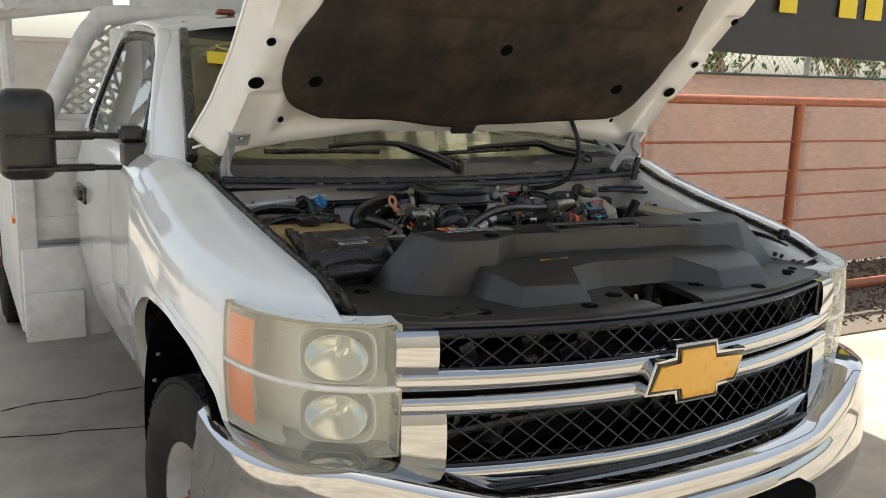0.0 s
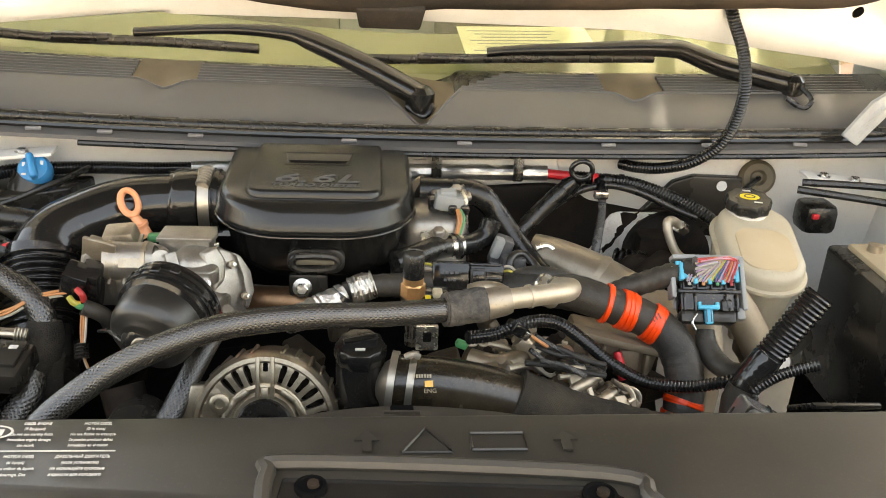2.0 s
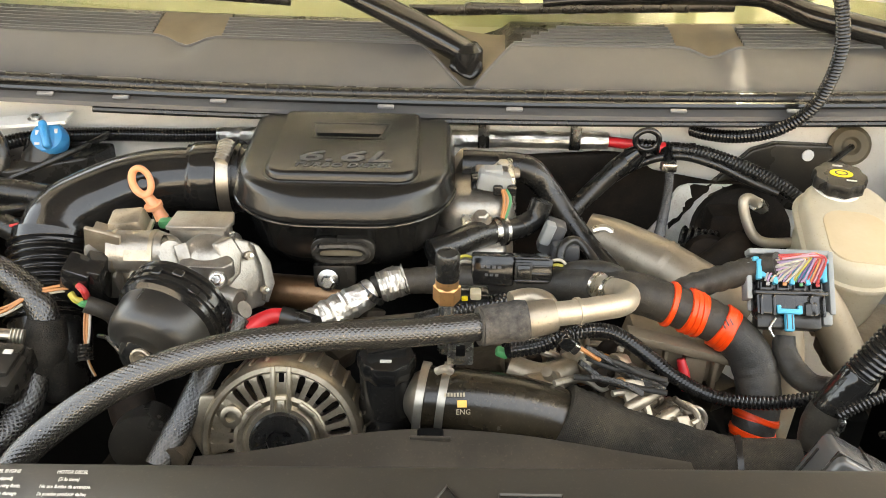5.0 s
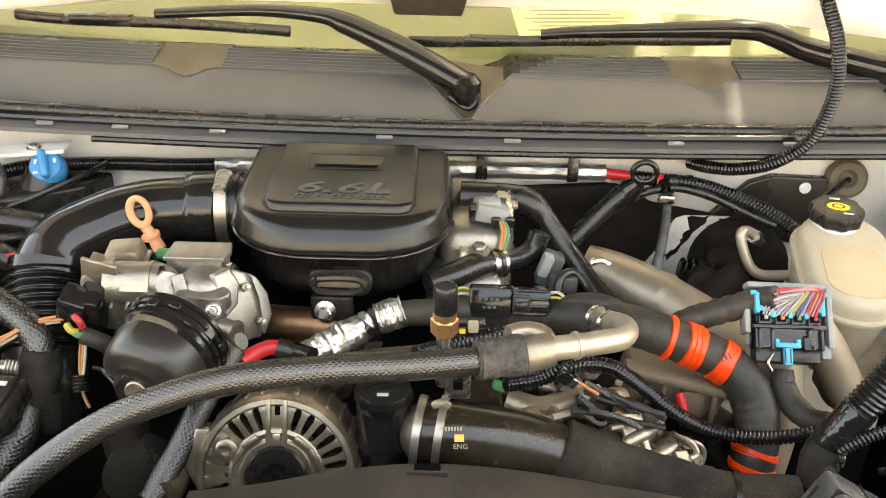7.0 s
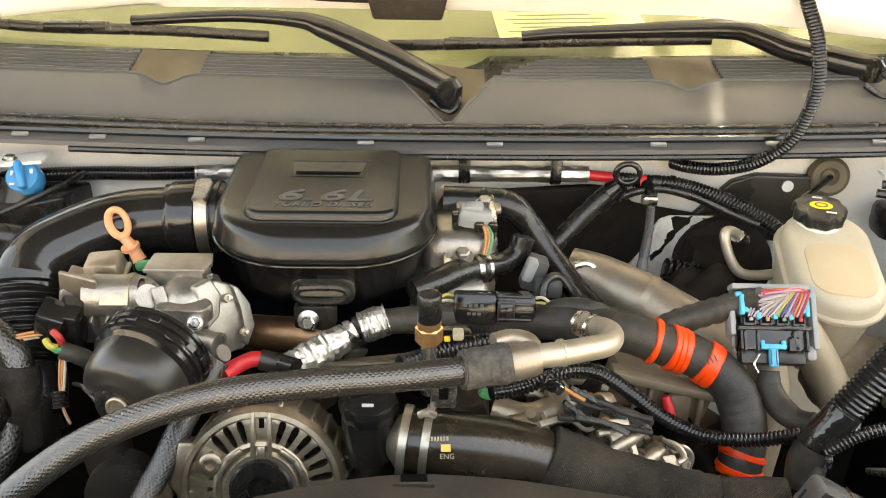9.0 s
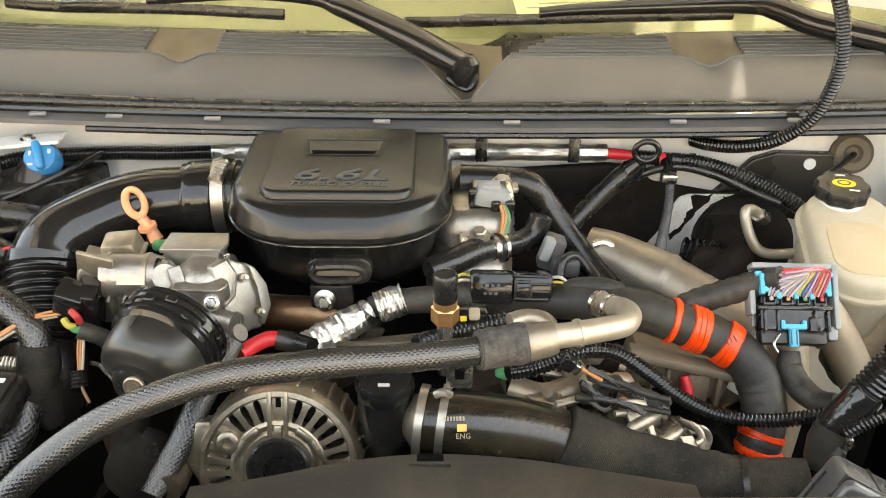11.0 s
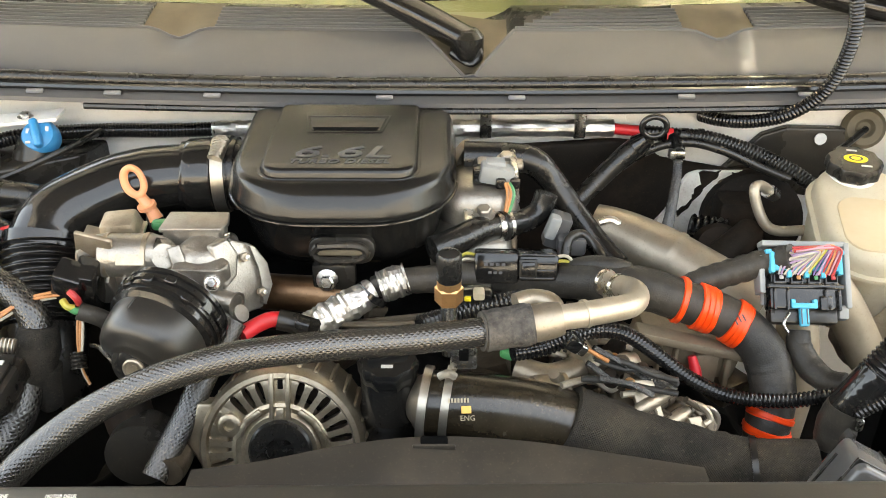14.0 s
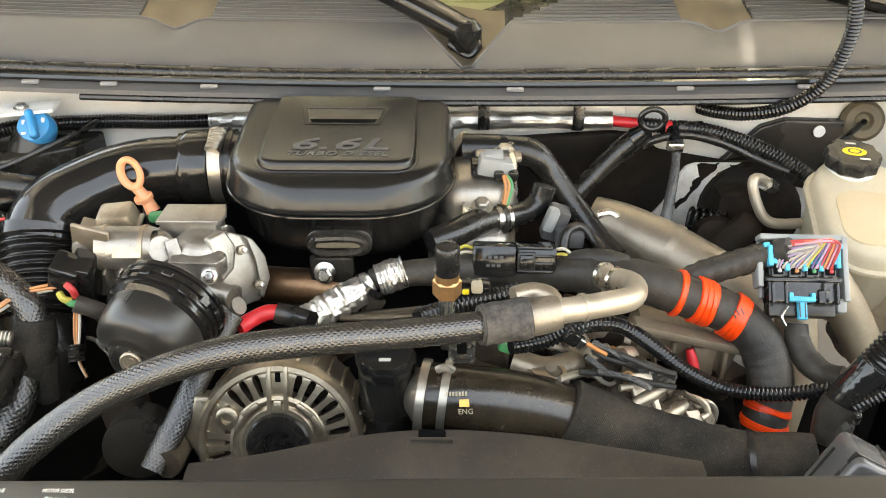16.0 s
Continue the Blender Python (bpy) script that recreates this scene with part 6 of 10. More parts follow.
        part("wiper_hose", tube([(arm[0][0] - 0.02, 1.175, arm[0][2] - 0.012), (arm[0][0] + 0.004, 1.166, arm[0][2] - 0.024), (arm[0][0] + 0.016, 1.170, arm[0][2] - 0.012), (arm[0][0] + 0.008, 1.19, arm[0][2])], 0.004, 8, 5), M["rubber"], w)
    # body brackets beside the cowl
    for s in (-1, 1):
        b = part("cowl_bracket", loft([[(s * (0.455 + 0.33 * k), 1.10 - 0.045 * k + q, 1.272 - 0.02 * k + z) for q, z in ((-0.016, 0), (0.014, 0.001), (0.014, 0.005), (-0.016, 0.004))] for k in ((0, 0.05, 0.4, 1.0) if s < 0 else (0.34, 0.38, 0.6, 1.0))], cap_start=True, cap_end=True), M["white_in"], truck)
        for k in ((0.12, 0.35, 0.7) if s < 0 else (0.42, 0.55, 0.8)):
            part("bracket_bolt", bolt((s * (0.455 + 0.33 * k), 1.098 - 0.045 * k, 1.2765 - 0.02 * k), (0, 0, 1), 0.006, 0.004), M["steel"], b)


build_cowl()


# ---- engine bay: firewall and floor ----
def build_bay():
    fw = part("firewall", solid(grid(lambda u, v: (-0.78 + 1.56 * u, 1.150 + 0.004 * math.sin(u * 25) + 0.02 * (1 - v), 0.80 + 0.49 * v), 40, 14), 0.006), M["white_in"], truck, "white painted firewall")
    ins = [(-0.02, 1.02), (0.0, 1.215), (0.215, 1.230), (0.25, 1.226), (0.275, 1.205), (0.36, 1.190), (0.40, 1.20), (0.42, 1.08), (0.42, 0.85), (-0.02, 0.85)]
    part("heat_shield", slab([(x, z) for x, z in ins], 0, 0.012, Matrix.Translation((0, 1.138, 0)) @ Matrix.Rotation(radians(90), 4, "X"), 0.004), M["dark"], fw, "dark sooty heat shield")
    lip = [(-0.02, 1.222), (0.20, 1.232), (0.222, 1.225), (0.23, 1.25), (0.225, 1.266), (-0.02, 1.258)]
    part("shield_lip", slab(lip, 0, 0.004, Matrix.Translation((0, 1.142, 0)) @ Matrix.Rotation(radians(90), 4, "X"), 0.001), M["white_in"], fw)
    part("black_bracket", slab([(x, z) for x, z in ((0.355, 1.185), (0.40, 1.236), (0.43, 1.246), (0.515, 1.244), (0.53, 1.235), (0.535, 1.17), (0.47, 1.15), (0.40, 1.165))], 0, 0.01, Matrix.Translation((0, 1.144, 0)) @ Matrix.Rotation(radians(90), 4, "X"), 0.003), M["plastic"], fw, "black plastic pedal bracket cover")
    part("bracket_hole", lathe([(0.0075, 0), (0.0075, 0.0025), (0.0001, 0.0025)], axis_matrix((0.472, 1.132, 1.232), (0, -1, 0.1)), 18), M["white_in"], fw)
    gm = axis_matrix((0.525, 1.135, 1.245), (-0.2, -1, 0.3))
    gr = part("grommet", lathe([(0.026, -0.01), (0.026, 0.0), (0.021, 0.006), (0.012, 0.006), (0.008, 0.0), (0.0001, 0.0)], gm, 24), M["dusty"], fw, "dusty rubber grommet")
    part("grommet_cable", tube([(0.525, 1.130, 1.246), (0.493, 1.100, 1.240), (0.469, 1.080, 1.237)], 0.004, 8, 4), M["rubber"], gr)
    W = Matrix.Translation((0, 1.128, 0)) @ Matrix.Rotation(radians(90), 4, "X")
    cor = part("corroded_plate", slab([(0.262, 1.07), (0.272, 1.112), (0.292, 1.140), (0.304, 1.176), (0.310, 1.187), (0.322, 1.1915), (0.418, 1.1915), (0.412, 1.184), (0.356, 1.181), (0.349, 1.170), (0.352, 1.115), (0.345, 1.07)], 0, 0.006, W, 0.003), M["peel"], fw, "white body panel with peeling rust-brown paint")
    rag = random.Random(9)
    for k, line in enumerate(([(0.324, 1.190), (0.352, 1.192), (0.347, 1.181), (0.334, 1.167), (0.328, 1.154), (0.306, 1.126), (0.303, 1.133), (0.311, 1.142), (0.320, 1.150), (0.321, 1.164), (0.329, 1.174)], [(0.366, 1.190), (0.392, 1.191), (0.386, 1.185), (0.372, 1.186)])):
        edge = []
        for (x0, z0), (x1, z1) in zip(line, line[1:] + line[:1]):
            for q in range(4):
                edge.append((x0 + (x1 - x0) * q / 4 + rag.uniform(-0.0016, 0.0016), z0 + (z1 - z0) * q / 4 + rag.uniform(-0.0016, 0.0016)))
        part("peeled_patch", slab(edge, 0.004, 0.0068, W), M["dark"], cor, "bare rust-brown patch")
    part("plate_window", slab([(0.357, 1.180), (0.412, 1.183), (0.43, 1.16), (0.43, 1.08), (0.353, 1.08), (0.3515, 1.165)], 0, 0.004, W), M["dark"], fw, "dark opening behind the peeling panel")
    part("window_lip", tube([(0.3525, 1.120, 1.10), (0.3515, 1.120, 1.165), (0.357, 1.120, 1.179), (0.385, 1.120, 1.182)], 0.0030, 8, 4), M["castdark"], fw)
    # added panel and floor, near-black in place of the bay's deep shade
    part("firewall_shade_panel", rbox((0.80, 0.012, 0.34), Matrix.Translation((-0.38, 1.132, 0.97)), 0.005), M["black"], fw, "added black panel painting the shade low on the firewall")
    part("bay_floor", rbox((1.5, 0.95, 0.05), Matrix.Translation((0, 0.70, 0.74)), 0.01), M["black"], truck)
    part("radiator_support", rbox((1.3, 0.05, 0.34), Matrix.Translation((0, 0.505, 0.95)), 0.01), M["plastic"], truck)
    # fan shroud
    sh = [(-0.192, 0.600, 1.183), (-0.141, 0.615, 1.178), (-0.072, 0.630, 1.182), (-0.006, 0.640, 1.181), (0.070, 0.640, 1.176), (0.145, 0.630, 1.171), (0.205, 0.610, 1.177)]
    rings = []
    for p in smooth_path(sh, 6):
        rings.append([(p.x, p.y + 0.012, p.z - 0.10), (p.x, p.y + 0.014, p.z - 0.006), (p.x, p.y + 0.008, p.z), (p.x, p.y - 0.006, p.z + 0.001), (p.x, p.y - 0.05, p.z - 0.012), (p.x, p.y - 0.10, p.z - 0.05), (p.x, p.y - 0.10, p.z - 0.10)])
    s = part("fan_shroud", loft(rings, cap_start=True, cap_end=True), M["shroud"], truck)
    # slot drawn as a near-black block, its inner shade put into the colour
    part("shroud_slot", rbox((0.022, 0.010, 0.008), Matrix.Translation((-0.006, 0.642, 1.1795)), 0.002), M["black"], s)
    part("shroud_ridge", rbox((0.034, 0.003, 0.005), Matrix.Translation((-0.006, 0.634, 1.1825)), 0.001), M["shroud"], s)


M["peel"] = mat("peeling_white_panel_paint", (0.70, 0.68, 0.62), (0.60, 0.56, 0.48), rough=0.5, scale=15, bump=0.1, bscale=90, dirt=(0.20, 0.10, 0.05), dirt_amt=0.6, dirt_scale=22)
build_bay()


def build_block():
    """The engine mass under the parts that show; its block is near-black to paint deep shade."""
    rnd = random.Random(21)
    e = thing("engine", (0.0, 0.9, 0.77), "grimy diesel engine block with brackets and lines", "engine")
    bm = bmesh.new()

    def top(u, v):
        x, y = -0.42 + 0.80 * u, 0.64 + 0.50 * v
        z = 1.06 + 0.035 * noise.noise(Vector((x * 9, y * 9, 2))) + 0.02 * noise.noise(Vector((x * 27, y * 27, 5)))
        z -= 0.16 * max(0, abs(x) - 0.26) / 0.15
        z += 0.05 * max(0, 1 - abs(x + 0.05) / 0.1) * v
        edge = min(u, 1 - u, v, 1 - v)
        return (x, y, z if edge > 0.001 else 0.76)
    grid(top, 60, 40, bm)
    # block coloured near-black as the shade between the engine parts
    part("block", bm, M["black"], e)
    cyl = bmesh.new()
    for i in range(34):
        x, y = rnd.uniform(-0.2, 0.30), rnd.uniform(0.68, 0.98)
        z = 1.075 + rnd.uniform(-0.01, 0.03)
        q = Matrix.Translation((x, y, z)) @ Euler((rnd.uniform(-0.4, 0.4), rnd.uniform(-0.4, 0.4), rnd.uniform(0, 3))).to_matrix().to_4x4()
        rbox((rnd.uniform(0.02, 0.06), rnd.uniform(0.015, 0.04), rnd.uniform(0.015, 0.035)), q, 0.004, bm=cyl)
    part("bracket_work", cyl, M["castdark"], e, kind="stuff")
    # rocker cover casting on the driver side
    cov = part("rocker_cover", rbox((0.100, 0.050, 0.038), Matrix.Translation((0.237, 0.812, 1.153)) @ Matrix.Rotation(radians(12), 4, "Y"), 0.006, 2), M["rocker"], e, "stained cast aluminium rocker cover")
    part("cover_ledge", rbox((0.112, 0.020, 0.010), Matrix.Translation((0.236, 0.786, 1.173)) @ Matrix.Rotation(radians(14), 4, "Y"), 0.003), M["rocker"], cov)
    for i, (x, w) in enumerate(((0.206, 0.004), (0.222, 0.004), (0.252, 0.022), (0.273, 0.006))):
        part("cover_rib", rbox((w, 0.014, 0.034), Matrix.Translation((x, 0.786, 1.157 - (x - 0.206) * 0.24)), 0.002), M["rocker"], cov)
    part("red_conduit", tube([(0.236, 0.778, 1.163), (0.240, 0.772, 1.150), (0.243, 0.765, 1.135)], [0.004, 0.0055, 0.005], 10, 4), M["red"], e, "scrap of red conduit")
    # fuel rail and injector lines
    for pts, r, k in (([(0.156, 0.730, 1.174), (0.200, 0.725, 1.149), (0.234, 0.720, 1.130)], 0.012, "castdark"), ([(0.068, 0.750, 1.168), (0.097, 0.740, 1.166), (0.127, 0.750, 1.169)], 0.014, "castdull"), ([(0.082, 0.720, 1.164), (0.110, 0.730, 1.162)], 0.017, "castdull"), ([(0.122, 0.760, 1.188), (0.144, 0.750, 1.169), (0.174, 0.740, 1.170)], 0.011, "castdull")):
        part("fuel_rail", tube(pts, r, 12, 4), M[k], e)
    for pts in ([(0.210, 0.700, 1.176), (0.230, 0.700, 1.160), (0.235, 0.690, 1.152), (0.222, 0.690, 1.142)], [(0.129, 0.730, 1.177), (0.166, 0.720, 1.166), (0.203, 0.720, 1.160)], [(-0.093, 0.800, 1.184), (-0.047, 0.790, 1.196), (-0.008, 0.780, 1.208)], [(-0.114, 0.790, 1.190), (-0.062, 0.770, 1.204), (-0.025, 0.770, 1.207)]):
        part("fuel_line", tube(pts, 0.0030, 8, 6), M["castdark"], e)
    rnd3 = random.Random(77)
    for i in range(30):
        f = 0.62 * rnd3.random()
        c = Vector((0.068, 0.745, 1.158)).lerp(Vector((0.237, 0.715, 1.138)), f) + Vector((0, rnd3.uniform(-0.02, 0.07), rnd3.uniform(-0.015, 0.03)))
        k = rnd3.randrange(4)
        if k == 0:
            part("head_bolt", bolt(c, (rnd3.uniform(-0.3, 0.3), -0.5, 1), rnd3.uniform(0.0038, 0.006), 0.006), M["castdull"], e)
        elif k == 1:
            d = Vector((rnd3.uniform(-1, 1), rnd3.uniform(-0.6, 0.6), rnd3.uniform(-0.4, 0.5))).normalized() * rnd3.uniform(0.02, 0.045)
            part("injector_line", tube([c - d, c + Vector((0, -0.006, 0.010)), c + d], 0.0032, 8, 5), M["pipe"], e)
        elif k == 2:
            part("head_bracket", rbox((rnd3.uniform(0.012, 0.03), rnd3.uniform(0.01, 0.02), rnd3.uniform(0.01, 0.022)), Matrix.Translation(c) @ Euler((rnd3.uniform(-0.5, 0.5), rnd3.uniform(-0.5, 0.5), rnd3.uniform(0, 3))).to_matrix().to_4x4(), 0.003), M[("castdark", "dark", "plastic")[i % 3]], e)
        else:
            part("injector_body", lathe([(0.006, -0.02), (0.008, -0.012), (0.008, 0.004), (0.005, 0.008), (0.005, 0.016), (0.0001, 0.016)], axis_matrix(c, (rnd3.uniform(-0.5, 0.5), -0.5, 1)), 14), M[("castdull", "dark", "brass")[i % 3]], e)
    part("exhaust_crossover", tube([(-0.198, 0.870, 1.176), (-0.160, 0.865, 1.176), (-0.114, 0.860, 1.176), (-0.088, 0.860, 1.166)], 0.019, 16, 5), M["copper"], e, "heat-browned exhaust crossover pipe")
    part("lift_bracket", rbox((0.022, 0.004, 0.028), Matrix.Translation((0.018, 0.690, 1.231)), 0.002), M["steel"], e)
    part("bracket_slot", rbox((0.008, 0.005, 0.009), Matrix.Translation((0.018, 0.687, 1.233)), 0.001), M["black"], e)
    part("green_tag", rbox((0.013, 0.010, 0.008), Matrix.Translation((0.058, 0.740, 1.194)) @ Matrix.Rotation(0.4, 4, "Y"), 0.003), WIRES[3], e)
    part("starter_cable", tube([(-0.180, 0.755, 1.203), (-0.170, 0.765, 1.205), (-0.157, 0.770, 1.209), (-0.147, 0.772, 1.208)], 0.0075, 10, 5), M["red"], e, "red battery cable")
    part("cable_boot", tube([(-0.149, 0.772, 1.208), (-0.133, 0.770, 1.205), (-0.115, 0.760, 1.206)], 0.010, 10, 4), M["rubber"], e)


build_block()


# ---- intake resonator ----
def build_resonator():
    r = thing("intake_resonator", (-0.100, 0.95, 1.19), "satin black intake resonator box with embossed engine lettering", "engine cover")
    T = Matrix.Translation((-0.102, 0.952, 1.2685)) @ Matrix.Rotation(radians(1.2), 4, "X")

    def ring(w, d, q, z, dy=0.0, back=0.3):
        """A rounded outline with wide front corners and tighter rear ones."""
        out = []
        for cx, cy, a0, e in ((1, 1, 0, q * back), (-1, 1, 90, q * back), (-1, -1, 180, q), (1, -1, 270, q)):
            for i in range(11):
                a = radians(a0 + 9 * i)
                out.append(T @ Vector((cx * (w / 2 - e) + e * math.cos(a), cy * (d / 2 - e) + e * math.sin(a) + dy, z)))
        return out
    part("resonator_body", loft([ring(0.150, 0.12, 0.045, -0.072, 0.004), ring(0.178, 0.150, 0.055, -0.064, 0.002), ring(0.198, 0.170, 0.065, -0.045), ring(0.212, 0.186, 0.075, -0.012), ring(0.220, 0.194, 0.080, -0.004)], cap_start=True, cap_end=True), M["gloss"], r)
    part("resonator_lid", loft([ring(0.222, 0.196, 0.080, -0.003, 0, 0.2), ring(0.231, 0.205, 0.086, -0.002, 0, 0.2), ring(0.234, 0.208, 0.088, 0.0015, 0, 0.2), ring(0.232, 0.206, 0.087, 0.0055, 0, 0.2), ring(0.229, 0.203, 0.086, 0.011, 0.001, 0.12), ring(0.226, 0.200, 0.082, 0.019, 0.003, 0.12), ring(0.221, 0.195, 0.074, 0.0250, 0.006, 0.12), ring(0.214, 0.188, 0.064, 0.0285, 0.010, 0.12), ring(0.203, 0.178, 0.052, 0.0300, 0.014, 0.12), ring(0.14, 0.14, 0.03, 0.0308, 0.02, 0.12)], cap_end=True), M["lidplastic"], r, sharp=60)
    part("lid_rim", tube([T @ Vector((v.x, v.y, -0.0030)) for v in [T.inverted() @ p for p in ring(0.2335, 0.2075, 0.088, 0, 0, 0.2)][10:44]], 0.0016, 8, 1), M["gloss"], r, "bright worn lower rim of the lid")
    part("raised_panel", loft([ring(0.156, 0.166, 0.022, 0.0275, 0.0125), ring(0.1535, 0.1635, 0.021, 0.0352, 0.0130), ring(0.1515, 0.1615, 0.020, 0.0376, 0.0135), ring(0.1485, 0.1585, 0.018, 0.0386, 0.0145), ring(0.146, 0.156, 0.017, 0.0388, 0.0145)], cap_end=True), M["lidplastic"], r, sharp=50)
    part("panel_foot", loft([ring(0.163, 0.173, 0.026, 0.0285, 0.0120), ring(0.160, 0.170, 0.024, 0.0308, 0.0122), ring(0.156, 0.166, 0.022, 0.0312, 0.0125)]), M["lidplastic"], r)
    # scooped slot: a dished recess with a dark gap at its front
    part("slot_frame", loft([[T @ Vector((x, y + 0.040, z)) for x, y in ((-w, d), (w, d), (w * 0.84, -d), (-w * 0.84, -d))] for w, d, z in ((0.0475, 0.0235, 0.0386), (0.0465, 0.0225, 0.0396), (0.0440, 0.0200, 0.0394), (0.0430, 0.0190, 0.0382))]), M["lidplastic"], r)
    part("lid_slot", slab([(-0.041, 0.0165), (0.041, 0.0165), (0.0355, -0.0160), (-0.0355, -0.0160)], 0.0380, 0.0390, T @ Matrix.Translation((0, 0.041, 0)), 0.0004), M["shroud"], r, "scooped slot in the lid")
    # near-black patch paints the shade of the gap; no opening is cut
    part("slot_gap", slab([(-0.0355, 0.0035), (0.0355, 0.0035), (0.0330, -0.0035), (-0.0330, -0.0035)], 0.0388, 0.0394, T @ Matrix.Translation((0, 0.0275, 0)), 0.0002), M["black"], r)
    # paler grey than the lid: the light caught by the raised letters, as colour
    letters("6.6L", 0.034, T @ Matrix.Translation((0.0, -0.030, 0.0386)) @ Matrix.Diagonal((1.74, 1.05, 1, 1)), M["cowlplastic"], "engine_lettering", r, 0.0015, "embossed engine size lettering", shear=0.25)
    letters("TURBO DIESEL", 0.0145, T @ Matrix.Translation((0.0, -0.0505, 0.0386)) @ Matrix.Diagonal((1.06, 0.85, 1, 1)), M["cowlplastic"], "engine_lettering", r, 0.0012, "embossed engine type lettering", shear=0.25)
    hd = [(-0.119, 0.842, 1.244), (-0.098, 0.841, 1.246), (-0.079, 0.842, 1.244), (-0.073, 0.842, 1.237), (-0.080, 0.843, 1.230), (-0.098, 0.843, 1.228), (-0.117, 0.843, 1.229), (-0.124, 0.842, 1.236), (-0.119, 0.842, 1.244)]
    part("front_handle", tube(hd, 0.0042, 8, 4), M["plastic"], r)
    part("handle_plate", slab([(x, z) for x, z in rrect(0.064, 0.028, 0.012)], -0.010, 0.002, Matrix.Translation((-0.098, 0.853, 1.234)) @ Matrix.Rotation(radians(84), 4, "X"), 0.003), M["plastic"], r)
    part("handle_bar", rbox((0.044, 0.005, 0.008), Matrix.Translation((-0.098, 0.843, 1.238)), 0.003), M["dusty"], r)
    part("mount_tab", rbox((0.044, 0.010, 0.040), Matrix.Translation((-0.107, 0.855, 1.198)), 0.004), M["plastic"], r)
    part("mount_bolt", bolt((-0.113, 0.846, 1.204), (0, -1, 0.25), 0.0074, 0.008), M["steel"], r)


build_resonator()


# ---- air duct ----
def build_duct():
    d = thing("air_duct", (-0.332, 0.970, 1.209), "gloss black intake duct with ribbed bellows and steel clamp", "air duct")
    part("duct_elbow", tube([(-0.272, 0.985, 1.248), (-0.295, 0.983, 1.248), (-0.323, 0.977, 1.246), (-0.351, 0.966, 1.241), (-0.376, 0.951, 1.234), (-0.398, 0.936, 1.226), (-0.410, 0.920, 1.216), (-0.414, 0.903, 1.203)], [0.0355, 0.036, 0.037, 0.0385, 0.039, 0.0395, 0.0395, 0.0395], 32, 8), M["gloss"], d)
    part("duct_seam", tube([(-0.273, 0.985, 1.249), (-0.281, 0.984, 1.249)], 0.0385, 32, 2), M["gloss"], d)
    part("duct_collar", tube([(-0.246, 0.986, 1.251), (-0.249, 0.986, 1.251), (-0.272, 0.985, 1.250), (-0.276, 0.985, 1.250)], [0.037, 0.0405, 0.0405, 0.038], 32, 3), M["gloss"], d)
    for x, q in ((-0.222, 0.0400), (-0.229, 0.0415)):
        part("resonator_boot", tube([(x, 0.988, 1.251), (x - 0.0045, 0.988, 1.251)], q, 28, 3), M["rubber"], d)
    part("resonator_boot", tube([(-0.205, 0.988, 1.251), (-0.222, 0.988, 1.251), (-0.234, 0.987, 1.251)], [0.036, 0.037, 0.039], 28, 4), M["rubber"], d)
    part("hose_clamp", tube([(-0.234, 0.987, 1.251), (-0.247, 0.986, 1.251)], 0.0420, 36, 2), M["band"], d, "steel worm-drive clamp")
    ws = tube([(-0.232, 0.975, 1.298), (-0.238, 0.955, 1.284)], 0.0075, 12, 3)
    a, b = Vector((-0.233, 0.972, 1.297)), Vector((-0.238, 0.955, 1.284))
    for i in range(7):
        lathe([(0.0083, -0.0008), (0.0083, 0.0008)], axis_matrix(a.lerp(b, i / 6), b - a), 12, ws)
    part("clamp_screw", ws, M["band"], d)
    part("bellows_collar", tube([(-0.4135, 0.9120, 1.2120), (-0.4138, 0.9070, 1.2070), (-0.4140, 0.9020, 1.2020)], 0.0425, 36, 4), M["gloss"], d)
    axis = smooth_path([(-0.414, 0.904, 1.204), (-0.412, 0.890, 1.190), (-0.409, 0.874, 1.175), (-0.406, 0.858, 1.160), (-0.403, 0.842, 1.145)], 30)
    rings, run = [], 0.0
    for i, p in enumerate(axis):
        t = (axis[min(i + 1, len(axis) - 1)] - axis[max(i - 1, 0)]).normalized()
        run += (p - axis[i - 1]).length if i else 0
        q = 0.5 + 0.5 * math.cos(2 * math.pi * run / 0.0092)
        rad = 0.0405 + 0.0055 * q ** 1.5
        m = axis_matrix(p, t, (0, 1, 0.2))
        rings.append([m @ Vector((rad * math.cos(k * math.pi / 20), rad * math.sin(k * math.pi / 20), 0)) for k in range(40)])
    part("bellows", loft(rings), M["gloss"], d, "ribbed rubber bellows", sharp=70)
    part("bellows_tail", tube([(-0.404, 0.846, 1.149), (-0.400, 0.824, 1.128), (-0.400, 0.800, 1.085)], 0.041, 20, 4), M["rubber"], d)


build_duct()


